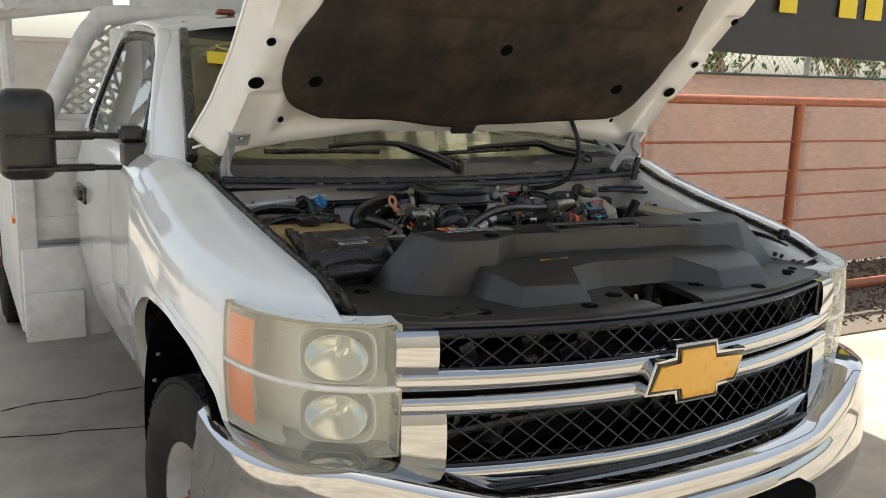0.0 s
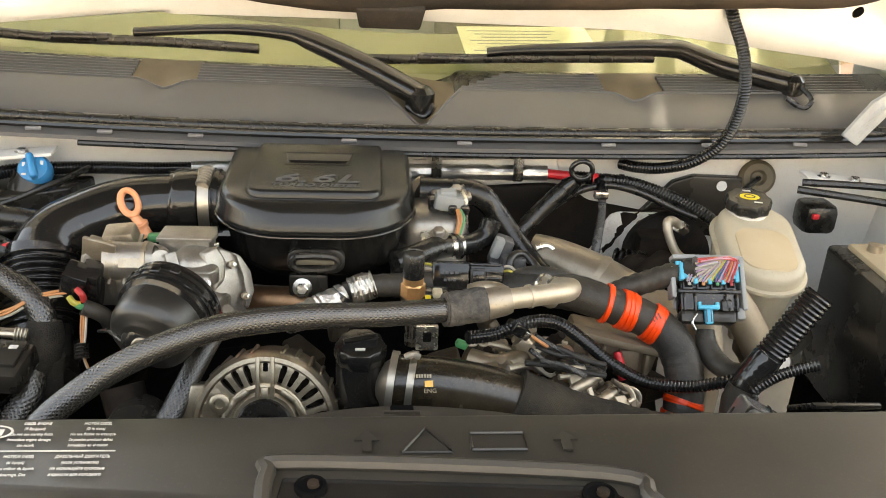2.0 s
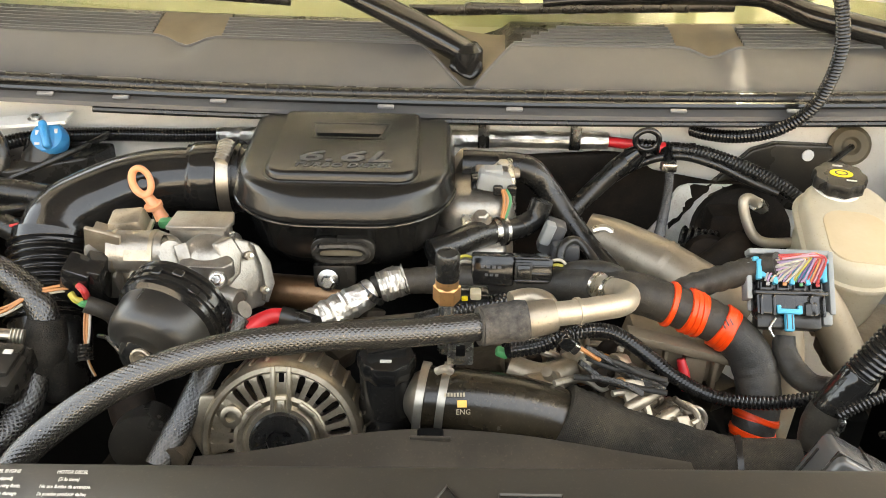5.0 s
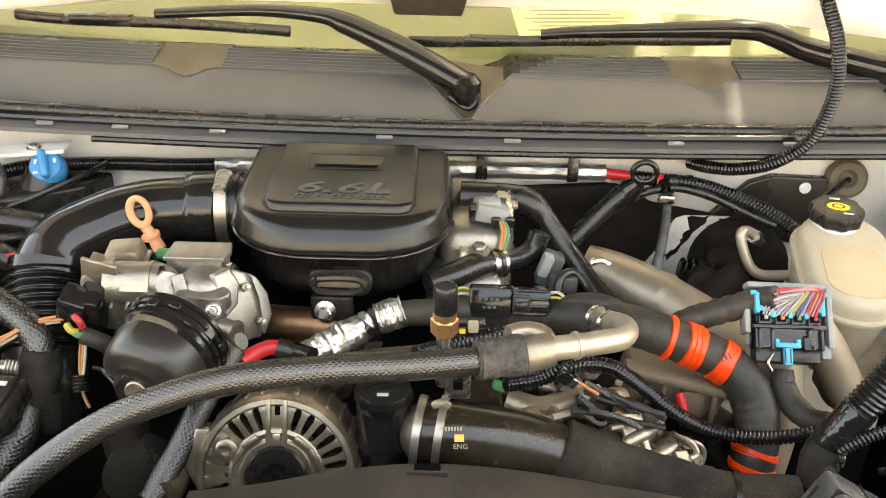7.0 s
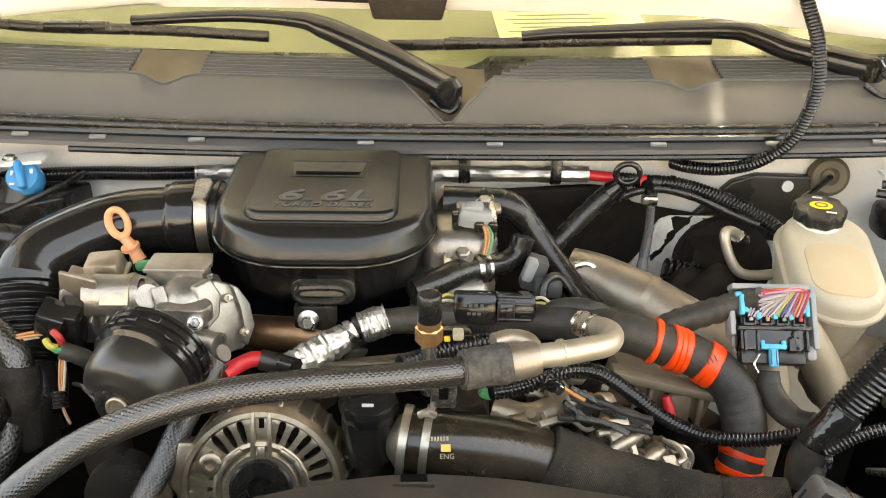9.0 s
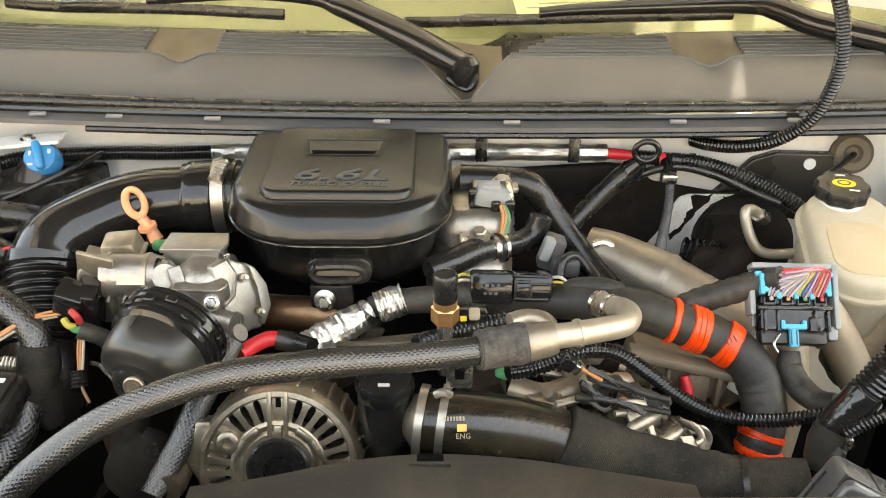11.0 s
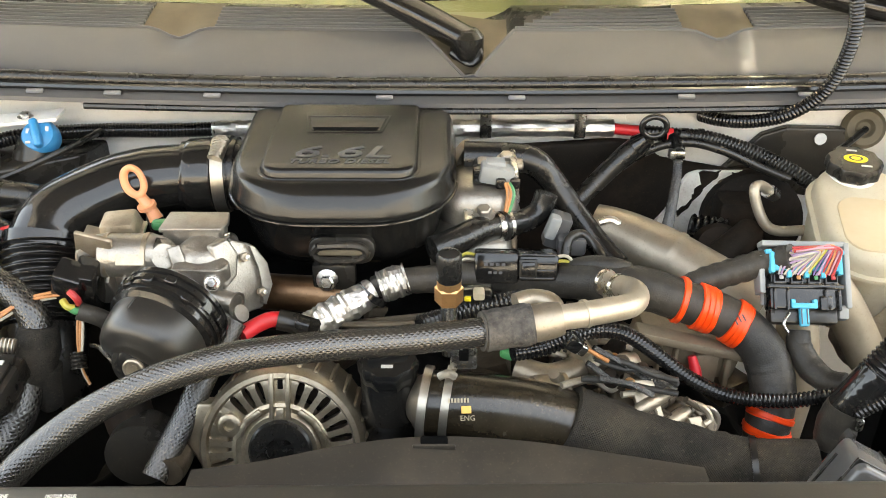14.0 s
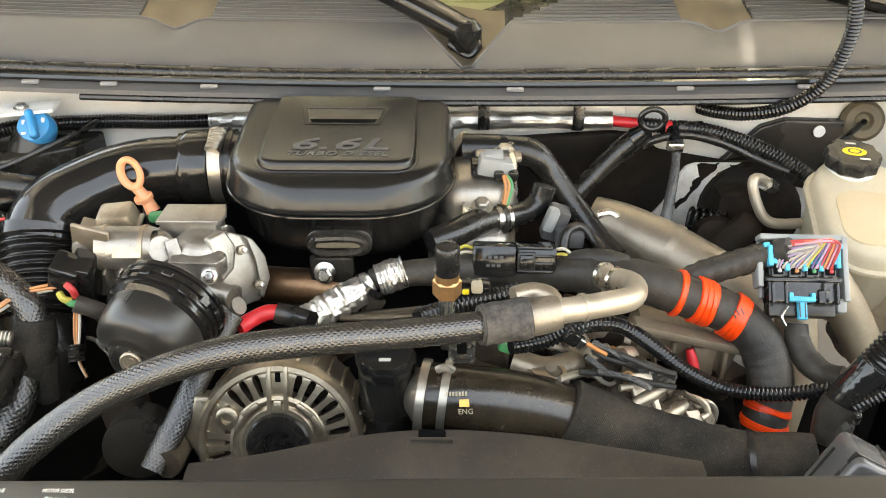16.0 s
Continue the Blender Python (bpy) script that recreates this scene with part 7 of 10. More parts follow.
# ---- intake throttle and sensors, passenger side ----
def build_throttle():
    t = thing("intake_throttle", (-0.271, 0.830, 1.189), "cast aluminium intake throttle valve with motor and bolts", "throttle body")
    tilt = Euler((radians(32), 0, radians(3))).to_matrix().to_4x4()
    hs = part("housing", rbox((0.080, 0.070, 0.085), Matrix.Translation((-0.241, 0.852, 1.195)) @ Euler((radians(14), 0, radians(4))).to_matrix().to_4x4(), 0.010, 3), M["cast"], t)
    # rounded valve drum under the flat cover, with a bolted arm across its front
    dm = Matrix.Translation((-0.2265, 0.828, 1.236)) @ Euler((radians(10), 0, 0)).to_matrix().to_4x4()
    part("valve_dome", lathe([(0.0275, -0.040), (0.0275, 0.006), (0.0262, 0.0105), (0.0235, 0.0130), (0.0225, 0.0128), (0.0215, 0.0150), (0.017, 0.0195), (0.009, 0.0225), (0.0001, 0.0232)], dm, 44), M["cast"], hs, "smooth domed valve housing", sharp=50)
    for z, q in ((0.0035, 0.0284), (-0.0015, 0.0287)):
        part("dome_groove", lathe([(q - 0.001, -0.0012), (q, -0.0006), (q, 0.0006), (q - 0.001, 0.0012)], dm @ Matrix.Translation((0, 0, z)), 40), M["castdull"], hs)
    arm = part("housing_arm", slab([(-0.027, -0.011), (0.014, -0.011), (0.021, -0.008), (0.025, -0.001), (0.024, 0.006), (0.018, 0.011), (-0.027, 0.011)], -0.016, 0.0, Matrix.Translation((-0.2215, 0.806, 1.2475)) @ Euler((radians(6), radians(2), 0)).to_matrix().to_4x4(), 0.0035), M["cast"], hs, "flat bolted arm")
    part("arm_edge", tube([(-0.246, 0.7955, 1.2468), (-0.210, 0.7952, 1.2455), (-0.202, 0.7985, 1.2455), (-0.1985, 0.805, 1.2460)], 0.0016, 8, 5), M["cast"], arm)
    pv = axis_matrix((-0.2575, 0.811, 1.2515), (0.45, -0.76, 0.45))
    part("pivot_boss", lathe([(0.0125, -0.022), (0.0125, 0.000), (0.0115, 0.0018), (0.0001, 0.0018)], pv, 26), M["cast"], hs)
    part("pivot_tab", rbox((0.012, 0.004, 0.026), Matrix.Translation((-0.2440, 0.808, 1.2490)) @ Euler((radians(-28), radians(-8), radians(24))).to_matrix().to_4x4(), 0.0015), M["cast"], hs)
    lug = part("lug", lathe([(0.0088, -0.024), (0.0088, -0.001), (0.0075, 0.0008), (0.0001, 0.0008)], axis_matrix((-0.2105, 0.792, 1.2345), (0.12, -0.84, 0.52)), 24), M["cast"], hs)
    part("lug_bolt", bolt((-0.2103, 0.7912, 1.2350), (0.12, -0.84, 0.52), 0.0050, 0.0045, washer=1.35), M["steel"], lug)
    part("cover_lip", slab([(-0.030, -0.003), (0.029, -0.003), (0.034, 0.010), (0.031, 0.028), (-0.026, 0.028)], -0.004, 0.0, Matrix.Translation((-0.237, 0.8375, 1.2675)) @ Euler((radians(4), 0, 0)).to_matrix().to_4x4(), 0.0012), M["cast"], hs, "flat cover plate")
    part("cover_block", slab([(-0.028, 0.0), (0.026, 0.0), (0.030, 0.010), (0.028, 0.026), (-0.024, 0.026)], -0.034, -0.003, Matrix.Translation((-0.237, 0.8375, 1.2675)), 0.002), M["cast"], hs)
    part("cover_window", rbox((0.006, 0.003, 0.0055), Matrix.Translation((-0.2035, 0.8365, 1.2590)) @ Euler((0, 0, radians(35))).to_matrix().to_4x4(), 0.001), M["steel"], hs)
    mo = part("motor", tube([(-0.322, 0.815, 1.249), (-0.318, 0.818, 1.248), (-0.271, 0.822, 1.246), (-0.266, 0.822, 1.246)], [0.0165, 0.0205, 0.0205, 0.0165], 24, 3), M["cast"], t, "cylindrical actuator motor")
    part("motor_cap", tube([(-0.267, 0.821, 1.247), (-0.255, 0.822, 1.246)], [0.0145, 0.013], 18, 2), M["cast"], mo)
    for x in ((-0.311, 0.820, 1.247)[0], (-0.274, 0.820, 1.247)[0]):
        part("motor_ring", tube([(x - 0.002, 0.82, (-0.292, 0.820, 1.247)[2]), (x + 0.002, 0.82, (-0.292, 0.820, 1.247)[2])], 0.0218, 24, 1), M["castdull"], mo)
    part("motor_label", rbox((0.026, 0.0012, 0.010), Matrix.Translation((-0.285, 0.800, 1.254)) @ Matrix.Rotation(radians(-38), 4, "X"), 0), M["castdull"], mo)
    part("motor_base", rbox((0.085, 0.040, 0.040), Matrix.Translation((-0.301, 0.836, 1.213)), 0.006), M["cast"], hs)
    for i in range(5):
        part("base_rib", rbox((0.0035, 0.020, 0.024), Matrix.Translation((-0.310, 0.812, 1.224)) @ Matrix.Translation((0.015 * i, 0, 0)) @ Matrix.Rotation(radians(25), 4, "X"), 0.001), M["cast"], hs)
    part("sensor_block", rbox((0.038, 0.030, 0.026), Matrix.Translation((-0.307, 0.850, 1.260)) @ Euler((radians(12), radians(-6), 0)).to_matrix().to_4x4(), 0.004, taper=0.85), M["castdull"], hs)
    part("sensor_rim", rbox((0.043, 0.034, 0.004), Matrix.Translation((-0.306, 0.845, 1.254)) @ Euler((radians(12), radians(-6), 0)).to_matrix().to_4x4(), 0.0015), M["cast"], hs)
    # slanted outlet casting with its bolts, open side port and lower boss
    fm = axis_matrix((-0.1895, 0.822, 1.222), (0.66, -0.66, 0.36))
    of = part("outlet_flange", slab([(-0.020, 0.036), (0.002, 0.038), (0.020, 0.026), (0.028, 0.004), (0.026, -0.018), (0.010, -0.036), (-0.010, -0.034), (-0.022, -0.012)], -0.022, 0.0, fm, 0.0025), M["cast"], t, "slanted cast outlet flange")
    part("flange_rib", slab([(0.012, 0.030), (0.020, 0.024), (0.0275, 0.004), (0.0255, -0.018), (0.012, -0.034), (0.008, -0.030), (0.016, -0.014), (0.018, 0.004)], -0.002, 0.0045, fm, 0.0016), M["cast"], of)
    part("flange_shoulder", slab([(-0.024, 0.040), (-0.004, 0.042), (0.002, 0.024), (-0.006, 0.004), (-0.022, -0.004)], -0.024, 0.0035, fm, 0.003), M["cast"], of)
    for u, v in ((0.006, 0.018), (0.012, -0.020)):
        part("flange_stud", lathe([(0.0022, 0.0), (0.0022, 0.0085), (0.0001, 0.0088)], fm @ Matrix.Translation((u, v, 0.002)), 12), M["steel"], of)
        part("flange_nut", lathe([(0.0048, 0.0), (0.0048, 0.0034), (0.0040, 0.0042), (0.0022, 0.0042)], fm @ Matrix.Translation((u, v, 0.002)), 6), M["castdull"], of)
    part("side_port", tube([(-0.226, 0.806, 1.212), (-0.212, 0.799, 1.214), (-0.192, 0.790, 1.213)], 0.0098, 22, 3), M["cast"], of, "open side port")
    pm = axis_matrix((-0.1915, 0.7898, 1.213), (0.86, -0.46, -0.02))
    part("port_rim", lathe([(0.0098, -0.002), (0.0114, -0.001), (0.0114, 0.002), (0.0088, 0.0024), (0.0080, 0.0005), (0.0001, 0.0005)], pm, 26), M["cast"], of)
    part("foot_boss", tube([(-0.204, 0.796, 1.188), (-0.196, 0.792, 1.196), (-0.186, 0.788, 1.204)], [0.0095, 0.0085, 0.0085], 18, 3), M["cast"], of)
    part("outlet_foot", rbox((0.034, 0.034, 0.040), Matrix.Translation((-0.212, 0.812, 1.188)), 0.008, 3), M["castdull"], of)
    part("foot_bolt", bolt((-0.200, 0.785, 1.188), (0.15, -0.84, 0.5), 0.0056, 0.005, washer=1.4), M["castdull"], of)
    part("green_seal", rbox((0.016, 0.012, 0.010), Matrix.Translation((-0.2755, 0.866, 1.2545)), 0.004), WIRES[3], t)
    # dipstick with ring handle
    k = thing("dipstick", (-0.308, 0.930, 1.242), "orange plastic oil dipstick with ring handle", "dipstick")
    part("stem", tube([(-0.313, 0.925, 1.256), (-0.304, 0.920, 1.247), (-0.296, 0.915, 1.233)], [0.0055, 0.006, 0.0075], 12, 4), M["terra"], k)
    part("stem_flange", lathe([(0.0098, -0.002), (0.0098, 0.002), (0.0080, 0.003)], axis_matrix((-0.305, 0.919, 1.247), (0.25, 0.1, -1)), 18), M["terra"], k)
    loop = [Vector((-0.316, 0.925, 1.272)) + Vector((0.0098 * math.cos(a) - 0.0020 * math.sin(a), 0.003 * math.sin(a), 0.0138 * math.sin(a))) for a in [2 * math.pi * i / 20 for i in range(21)]]
    part("ring_handle", tube(loop, 0.0034, 10, 2, flat=1.25), M["terra"], k)
    part("dipstick_tube", tube([(-0.300, 0.920, 1.234), (-0.299, 0.930, 1.201), (-0.301, 0.940, 1.159)], 0.009, 10, 3), M["rubber"], k)
    # wiring plug beside it
    p = thing("throttle_plug", (-0.338, 0.800, 1.213), "black wiring plug with red, yellow and green leads", "connector")
    part("plug_shell", rbox((0.026, 0.026, 0.050), Matrix.Translation((-0.342, 0.792, 1.232)) @ Euler((radians(20), radians(22), 0)).to_matrix().to_4x4(), 0.004), M["gloss"], p)
    part("plug_shell", rbox((0.020, 0.028, 0.062), Matrix.Translation((-0.328, 0.800, 1.224)) @ Euler((radians(20), radians(12), 0)).to_matrix().to_4x4(), 0.003), M["gloss"], p)
    part("plug_bracket", rbox((0.034, 0.005, 0.095), Matrix.Translation((-0.327, 0.822, 1.236)) @ Euler((radians(24), radians(16), 0)).to_matrix().to_4x4(), 0.002), M["castdull"], p)
    part("plug_bracket", rbox((0.030, 0.022, 0.004), Matrix.Translation((-0.324, 0.835, 1.257)) @ Euler((radians(24), radians(16), 0)).to_matrix().to_4x4(), 0.0015), M["castdull"], p)
    for w, pts in ((0, [(-0.335, 0.775, 1.236), (-0.329, 0.772, 1.231), (-0.329, 0.775, 1.223)]), (7, [(-0.343, 0.775, 1.226), (-0.338, 0.770, 1.223), (-0.333, 0.772, 1.220)]), (3, [(-0.337, 0.772, 1.221), (-0.331, 0.770, 1.218), (-0.326, 0.775, 1.217)])):
        part("lead", tube(pts, 0.0034, 8, 5), WIRES[w], p)
    part("lead_sleeve", tube([(-0.330, 0.772, 1.217), (-0.318, 0.775, 1.210), (-0.311, 0.780, 1.201), (-0.311, 0.790, 1.186)], 0.0085, 10, 5), M["tape"], p)
    for k2, pts in ((4, [(-0.426, 0.750, 1.215), (-0.398, 0.760, 1.220), (-0.375, 0.775, 1.228), (-0.349, 0.785, 1.230)]), (4, [(-0.428, 0.750, 1.210), (-0.398, 0.757, 1.218), (-0.376, 0.772, 1.227), (-0.346, 0.782, 1.228)]), (2, [(-0.430, 0.752, 1.205), (-0.399, 0.760, 1.213), (-0.375, 0.774, 1.223), (-0.348, 0.785, 1.224)])):
        part("lead", tube(pts, 0.0014, 7, 6), WIRES[k2], p)
    for k2, x in ((4, 198), (4, 203), (2, 207)):
        part("lead", tube([((-0.331, 0.775, 1.212)[0] + (x - 200) * 0.0005, (-0.331, 0.775, 1.212)[1], (-0.331, 0.775, 1.212)[2]), ((-0.330, 0.760, 1.193)[0] + (x - 200) * 0.0005, (-0.330, 0.760, 1.193)[1], (-0.330, 0.760, 1.193)[2]), (-0.326, 0.745, 1.174), (-0.320, 0.740, 1.158)], 0.0014, 7, 5), WIRES[k2], p)
    part("lead_wrap", tube([(-0.330, 0.754, 1.184), (-0.328, 0.745, 1.172)], 0.0065, 10, 3, ridge=(0.0035, 0.0008)), M["rubber"], p)


build_throttle()


# ---- fuel filter ----
def build_filter():
    f = thing("fuel_filter", (-0.252, 0.730, 1.214), "satin black fuel filter canister with ribbed gloss cap ring", "fuel filter")
    c0, c1 = Vector((-0.2325, 0.724, 1.2395)), Vector((-0.2465, 0.6790, 1.2285))
    m = axis_matrix(c0, c1 - c0)
    n = (c1 - c0).length + 0.004
    ring = lathe([(0.036, -0.020), (0.044, -0.020), (0.0475, -0.017), (0.0475, -0.0135), (0.0455, -0.0125), (0.0455, -0.0105), (0.0480, -0.0095), (0.0480, -0.0055), (0.0458, -0.0045), (0.0458, -0.0025), (0.0480, -0.0015), (0.0480, 0.0025), (0.0455, 0.0035), (0.0455, 0.0055), (0.0470, 0.0065), (0.0470, 0.0100), (0.0445, 0.0115), (0.0425, 0.0130)], m, 56)
    cr = part("cap_ring", ring, M["gloss"], f, "ribbed gloss black ring", sharp=25)
    for i in range(16):
        q = m @ Matrix.Rotation(2 * math.pi * i / 16 + 0.1, 4, "Z") @ Matrix.Translation((0.0480, 0, -0.0035 + 0.004 * (i % 3 - 1)))
        part("grip_rib", rbox((0.0026, 0.0095, 0.0075), q, 0.0008, 1), M["gloss"], cr)
    part("canister", lathe([(0.0425, 0.010), (0.0428, 0.016), (0.0418, n * 0.50), (0.0405, n * 0.66), (0.0380, n * 0.78), (0.0330, n * 0.86), (0.0275, n * 0.885), (0.0238, n * 0.93), (0.0215, n * 0.95), (0.0001, n * 0.95)], m, 44), M["canister"], f, sharp=60)
    part("canister_seam", tube([m @ Vector((0.0432 * math.cos(1.75), 0.0432 * math.sin(1.75), z)) for z in (0.014, n * 0.30, n * 0.5)], 0.0007, 6, 2), M["canister"], f)
    mh = axis_matrix(m @ Vector((0, 0, n * 0.93)), (c1 - c0).normalized() + Vector((0.12, -0.55, 0.42))) @ Matrix.Translation((0, 0, -n * 0.93))
    part("drain_collar", lathe([(0.0215, n * 0.93), (0.0205, n * 0.97), (0.0190, n * 0.98)], mh, 32), M["canister"], f)
    part("drain_hex", lathe([(0.0185, n * 0.93), (0.0185, n * 1.0), (0.0148, n * 1.03), (0.0001, n * 1.03)], mh, 6), M["gloss"], f)
    plug = part("drain_plug", lathe([(0.0092, n * 1.0), (0.0092, n * 1.07), (0.0080, n * 1.09), (0.0062, n * 1.085), (0.0058, n * 1.06), (0.0001, n * 1.06)], mh, 24), M["castdull"], f, "bright round drain plug")
    part("plug_slot", lathe([(0.0032, n * 1.06), (0.0032, n * 1.085), (0.0001, n * 1.085)], mh @ Matrix.Translation((0.001, 0.001, 0)), 12), M["castdull"], plug)
    part("water_sensor_lead", tube([(-0.2525, 0.676, 1.226), (-0.262, 0.679, 1.229), (-0.272, 0.686, 1.232), (-0.284, 0.700, 1.230), (-0.297, 0.714, 1.222)], 0.0020, 8, 6), M["rubber"], f)
    part("filter_head", lathe([(0.022, -0.034), (0.030, -0.028), (0.034, -0.019), (0.0001, -0.019)], m, 32), M["cast"], f, "cast filter head")


build_filter()


# ---- alternator ----
def build_alternator():
    a0 = thing("alternator", (-0.137, 0.70, 1.06), "cast aluminium alternator with slotted cooling vents", "alternator")
    c = Vector((-0.139, 0.688, 1.131))
    m = axis_matrix(c, (0.0, -0.92, 0.38)) @ Matrix.Scale(1.05, 4)
    part("drum", lathe([(0.062, -0.075), (0.067, -0.06), (0.0695, -0.01), (0.0690, 0.003), (0.066, 0.008), (0.062, 0.0085), (0.0598, 0.005), (0.0595, -0.012), (0.028, -0.012)], m, 56), M["altcast"], a0)
    part("inner_fan", lathe([(0.0555, -0.0118), (0.0555, -0.0105), (0.02, -0.0105), (0.02, -0.0118)], m, 40), M["black"], a0)
    for i in range(30):
        a = 360 * i / 30 + 6
        if abs((a - 90 + 180) % 360 - 180) < 9:
            continue
        q = m @ Matrix.Rotation(radians(a), 4, "Z")
        bone = [(0.0390, -0.0040), (0.0408, -0.0024), (0.0430, -0.0016), (0.0560, -0.0018), (0.0582, -0.0028), (0.0602, -0.0056), (0.0602, 0.0056), (0.0582, 0.0028), (0.0560, 0.0018), (0.0430, 0.0016), (0.0408, 0.0024), (0.0390, 0.0040)]
        part("vent_rib", slab(bone, -0.006, 0.0062, q, 0.0009), M["altcast"], a0)
        part("side_fin", rbox((0.006, 0.0042, 0.050), q @ Matrix.Translation((0.0680, 0, -0.028)), 0.0014, 1), M["altcast"], a0)
    part("vent_hub", lathe([(0.0400, -0.010), (0.0415, 0.002), (0.0405, 0.0065), (0.0375, 0.0080), (0.0355, 0.0060), (0.0330, 0.0055), (0.0300, 0.0080), (0.0265, 0.0075), (0.024, 0.003), (0.02, -0.004)], m, 48), M["altcast"], a0)
    part("red_winding", lathe([(0.058, -0.0112), (0.058, -0.0085), (0.044, -0.0085), (0.044, -0.0112)], m, 40), M["dark"], a0)
    q = m @ Matrix.Rotation(radians(90), 4, "Z")
    for dy in (-0.0068, 0.0068):
        part("spoke", rbox((0.040, 0.0042, 0.012), q @ Matrix.Translation((0.0465, dy, 0.004)), 0.0016), M["altcast"], a0)
    for sg in (-1, 1):
        part("spoke_plate", slab([(0.036, 0.006), (0.062, 0.006), (0.061, 0.0125), (0.055, 0.0118), (0.042, 0.0090), (0.036, 0.0095)] if sg > 0 else [(0.036, -0.0095), (0.042, -0.0090), (0.055, -0.0118), (0.061, -0.0125), (0.062, -0.006), (0.036, -0.006)], -0.006, 0.0058, q, 0.0012), M["altcast"], a0)
    part("spoke_web", rbox((0.038, 0.011, 0.007), q @ Matrix.Translation((0.0465, 0, 0.001)), 0.001), M["altcast"], a0)
    part("spoke_hole", rbox((0.010, 0.0045, 0.002), q @ Matrix.Translation((0.0565, 0, 0.0042)), 0.0006), M["black"], a0)
    part("spoke_boss", rbox((0.011, 0.0075, 0.006), q @ Matrix.Translation((0.0320, 0, 0.0065)), 0.002), M["altcast"], a0)
    for ang in (128, 52, 150, 28):
        w = m @ Matrix.Rotation(radians(ang), 4, "Z")
        part("hub_ledge", rbox((0.005, 0.017, 0.004), w @ Matrix.Translation((0.0365, 0, 0.0085)), 0.0015), M["altcast"], a0)
    bs = m @ Matrix.Rotation(radians(152), 4, "Z") @ Matrix.Translation((0.047, 0, 0.006))
    part("bolt_boss", lathe([(0.0095, -0.004), (0.0095, 0.004), (0.0075, 0.0055), (0.0045, 0.0055), (0.0045, 0.001), (0.0001, 0.001)], bs, 24), M["altcast"], a0)
    part("pulley", lathe([(0.020, -0.004), (0.024, -0.002), (0.0265, 0.000), (0.0265, 0.010), (0.0245, 0.012), (0.012, 0.012), (0.012, 0.006), (0.0001, 0.006)], m, 36), M["rubber"], a0, "black pulley")
    part("mount_foot", slab([(-0.030, 0.012), (0.020, 0.016), (0.030, -0.004), (0.012, -0.020), (-0.024, -0.018)], -0.012, 0.004, m @ Matrix.Rotation(radians(168), 4, "Z") @ Matrix.Translation((0.058, 0, 0.0)) @ Matrix.Rotation(radians(90), 4, "Z"), 0.003), M["altcast"], a0)
    part("top_mount", tube([(-0.177, 0.750, 1.158), (-0.156, 0.755, 1.160), (-0.123, 0.755, 1.160), (-0.106, 0.750, 1.154)], 0.010, 10, 4), M["altcast"], a0)
    # belt and tensioner beside it
    b = thing("drive_belt", (-0.222, 0.660, 1.161), "dark ribbed drive belt on its tensioner arm", "drive belt")
    part("belt", tube([(-0.186, 0.760, 1.215), (-0.206, 0.730, 1.186), (-0.224, 0.700, 1.154), (-0.235, 0.680, 1.137), (-0.245, 0.660, 1.122)], 0.0125, 14, 5, flat=0.8), M["sleeve"], b)
    part("tensioner", lathe([(0.03, -0.015), (0.03, 0.015), (0.018, 0.018), (0.0001, 0.018)], axis_matrix((-0.266, 0.700, 1.120), (0.1, -1, 0.2)), 28), M["plastic"], b)
    part("tensioner_arm", tube([(-0.271, 0.710, 1.111), (-0.281, 0.720, 1.130), (-0.287, 0.730, 1.149)], 0.022, 12, 4), M["dark"], b)
    part("idler_bracket", tube([(-0.231, 0.660, 1.128), (-0.229, 0.680, 1.124), (-0.225, 0.720, 1.131)], 0.012, 10, 4), M["castdark"], b)


build_alternator()


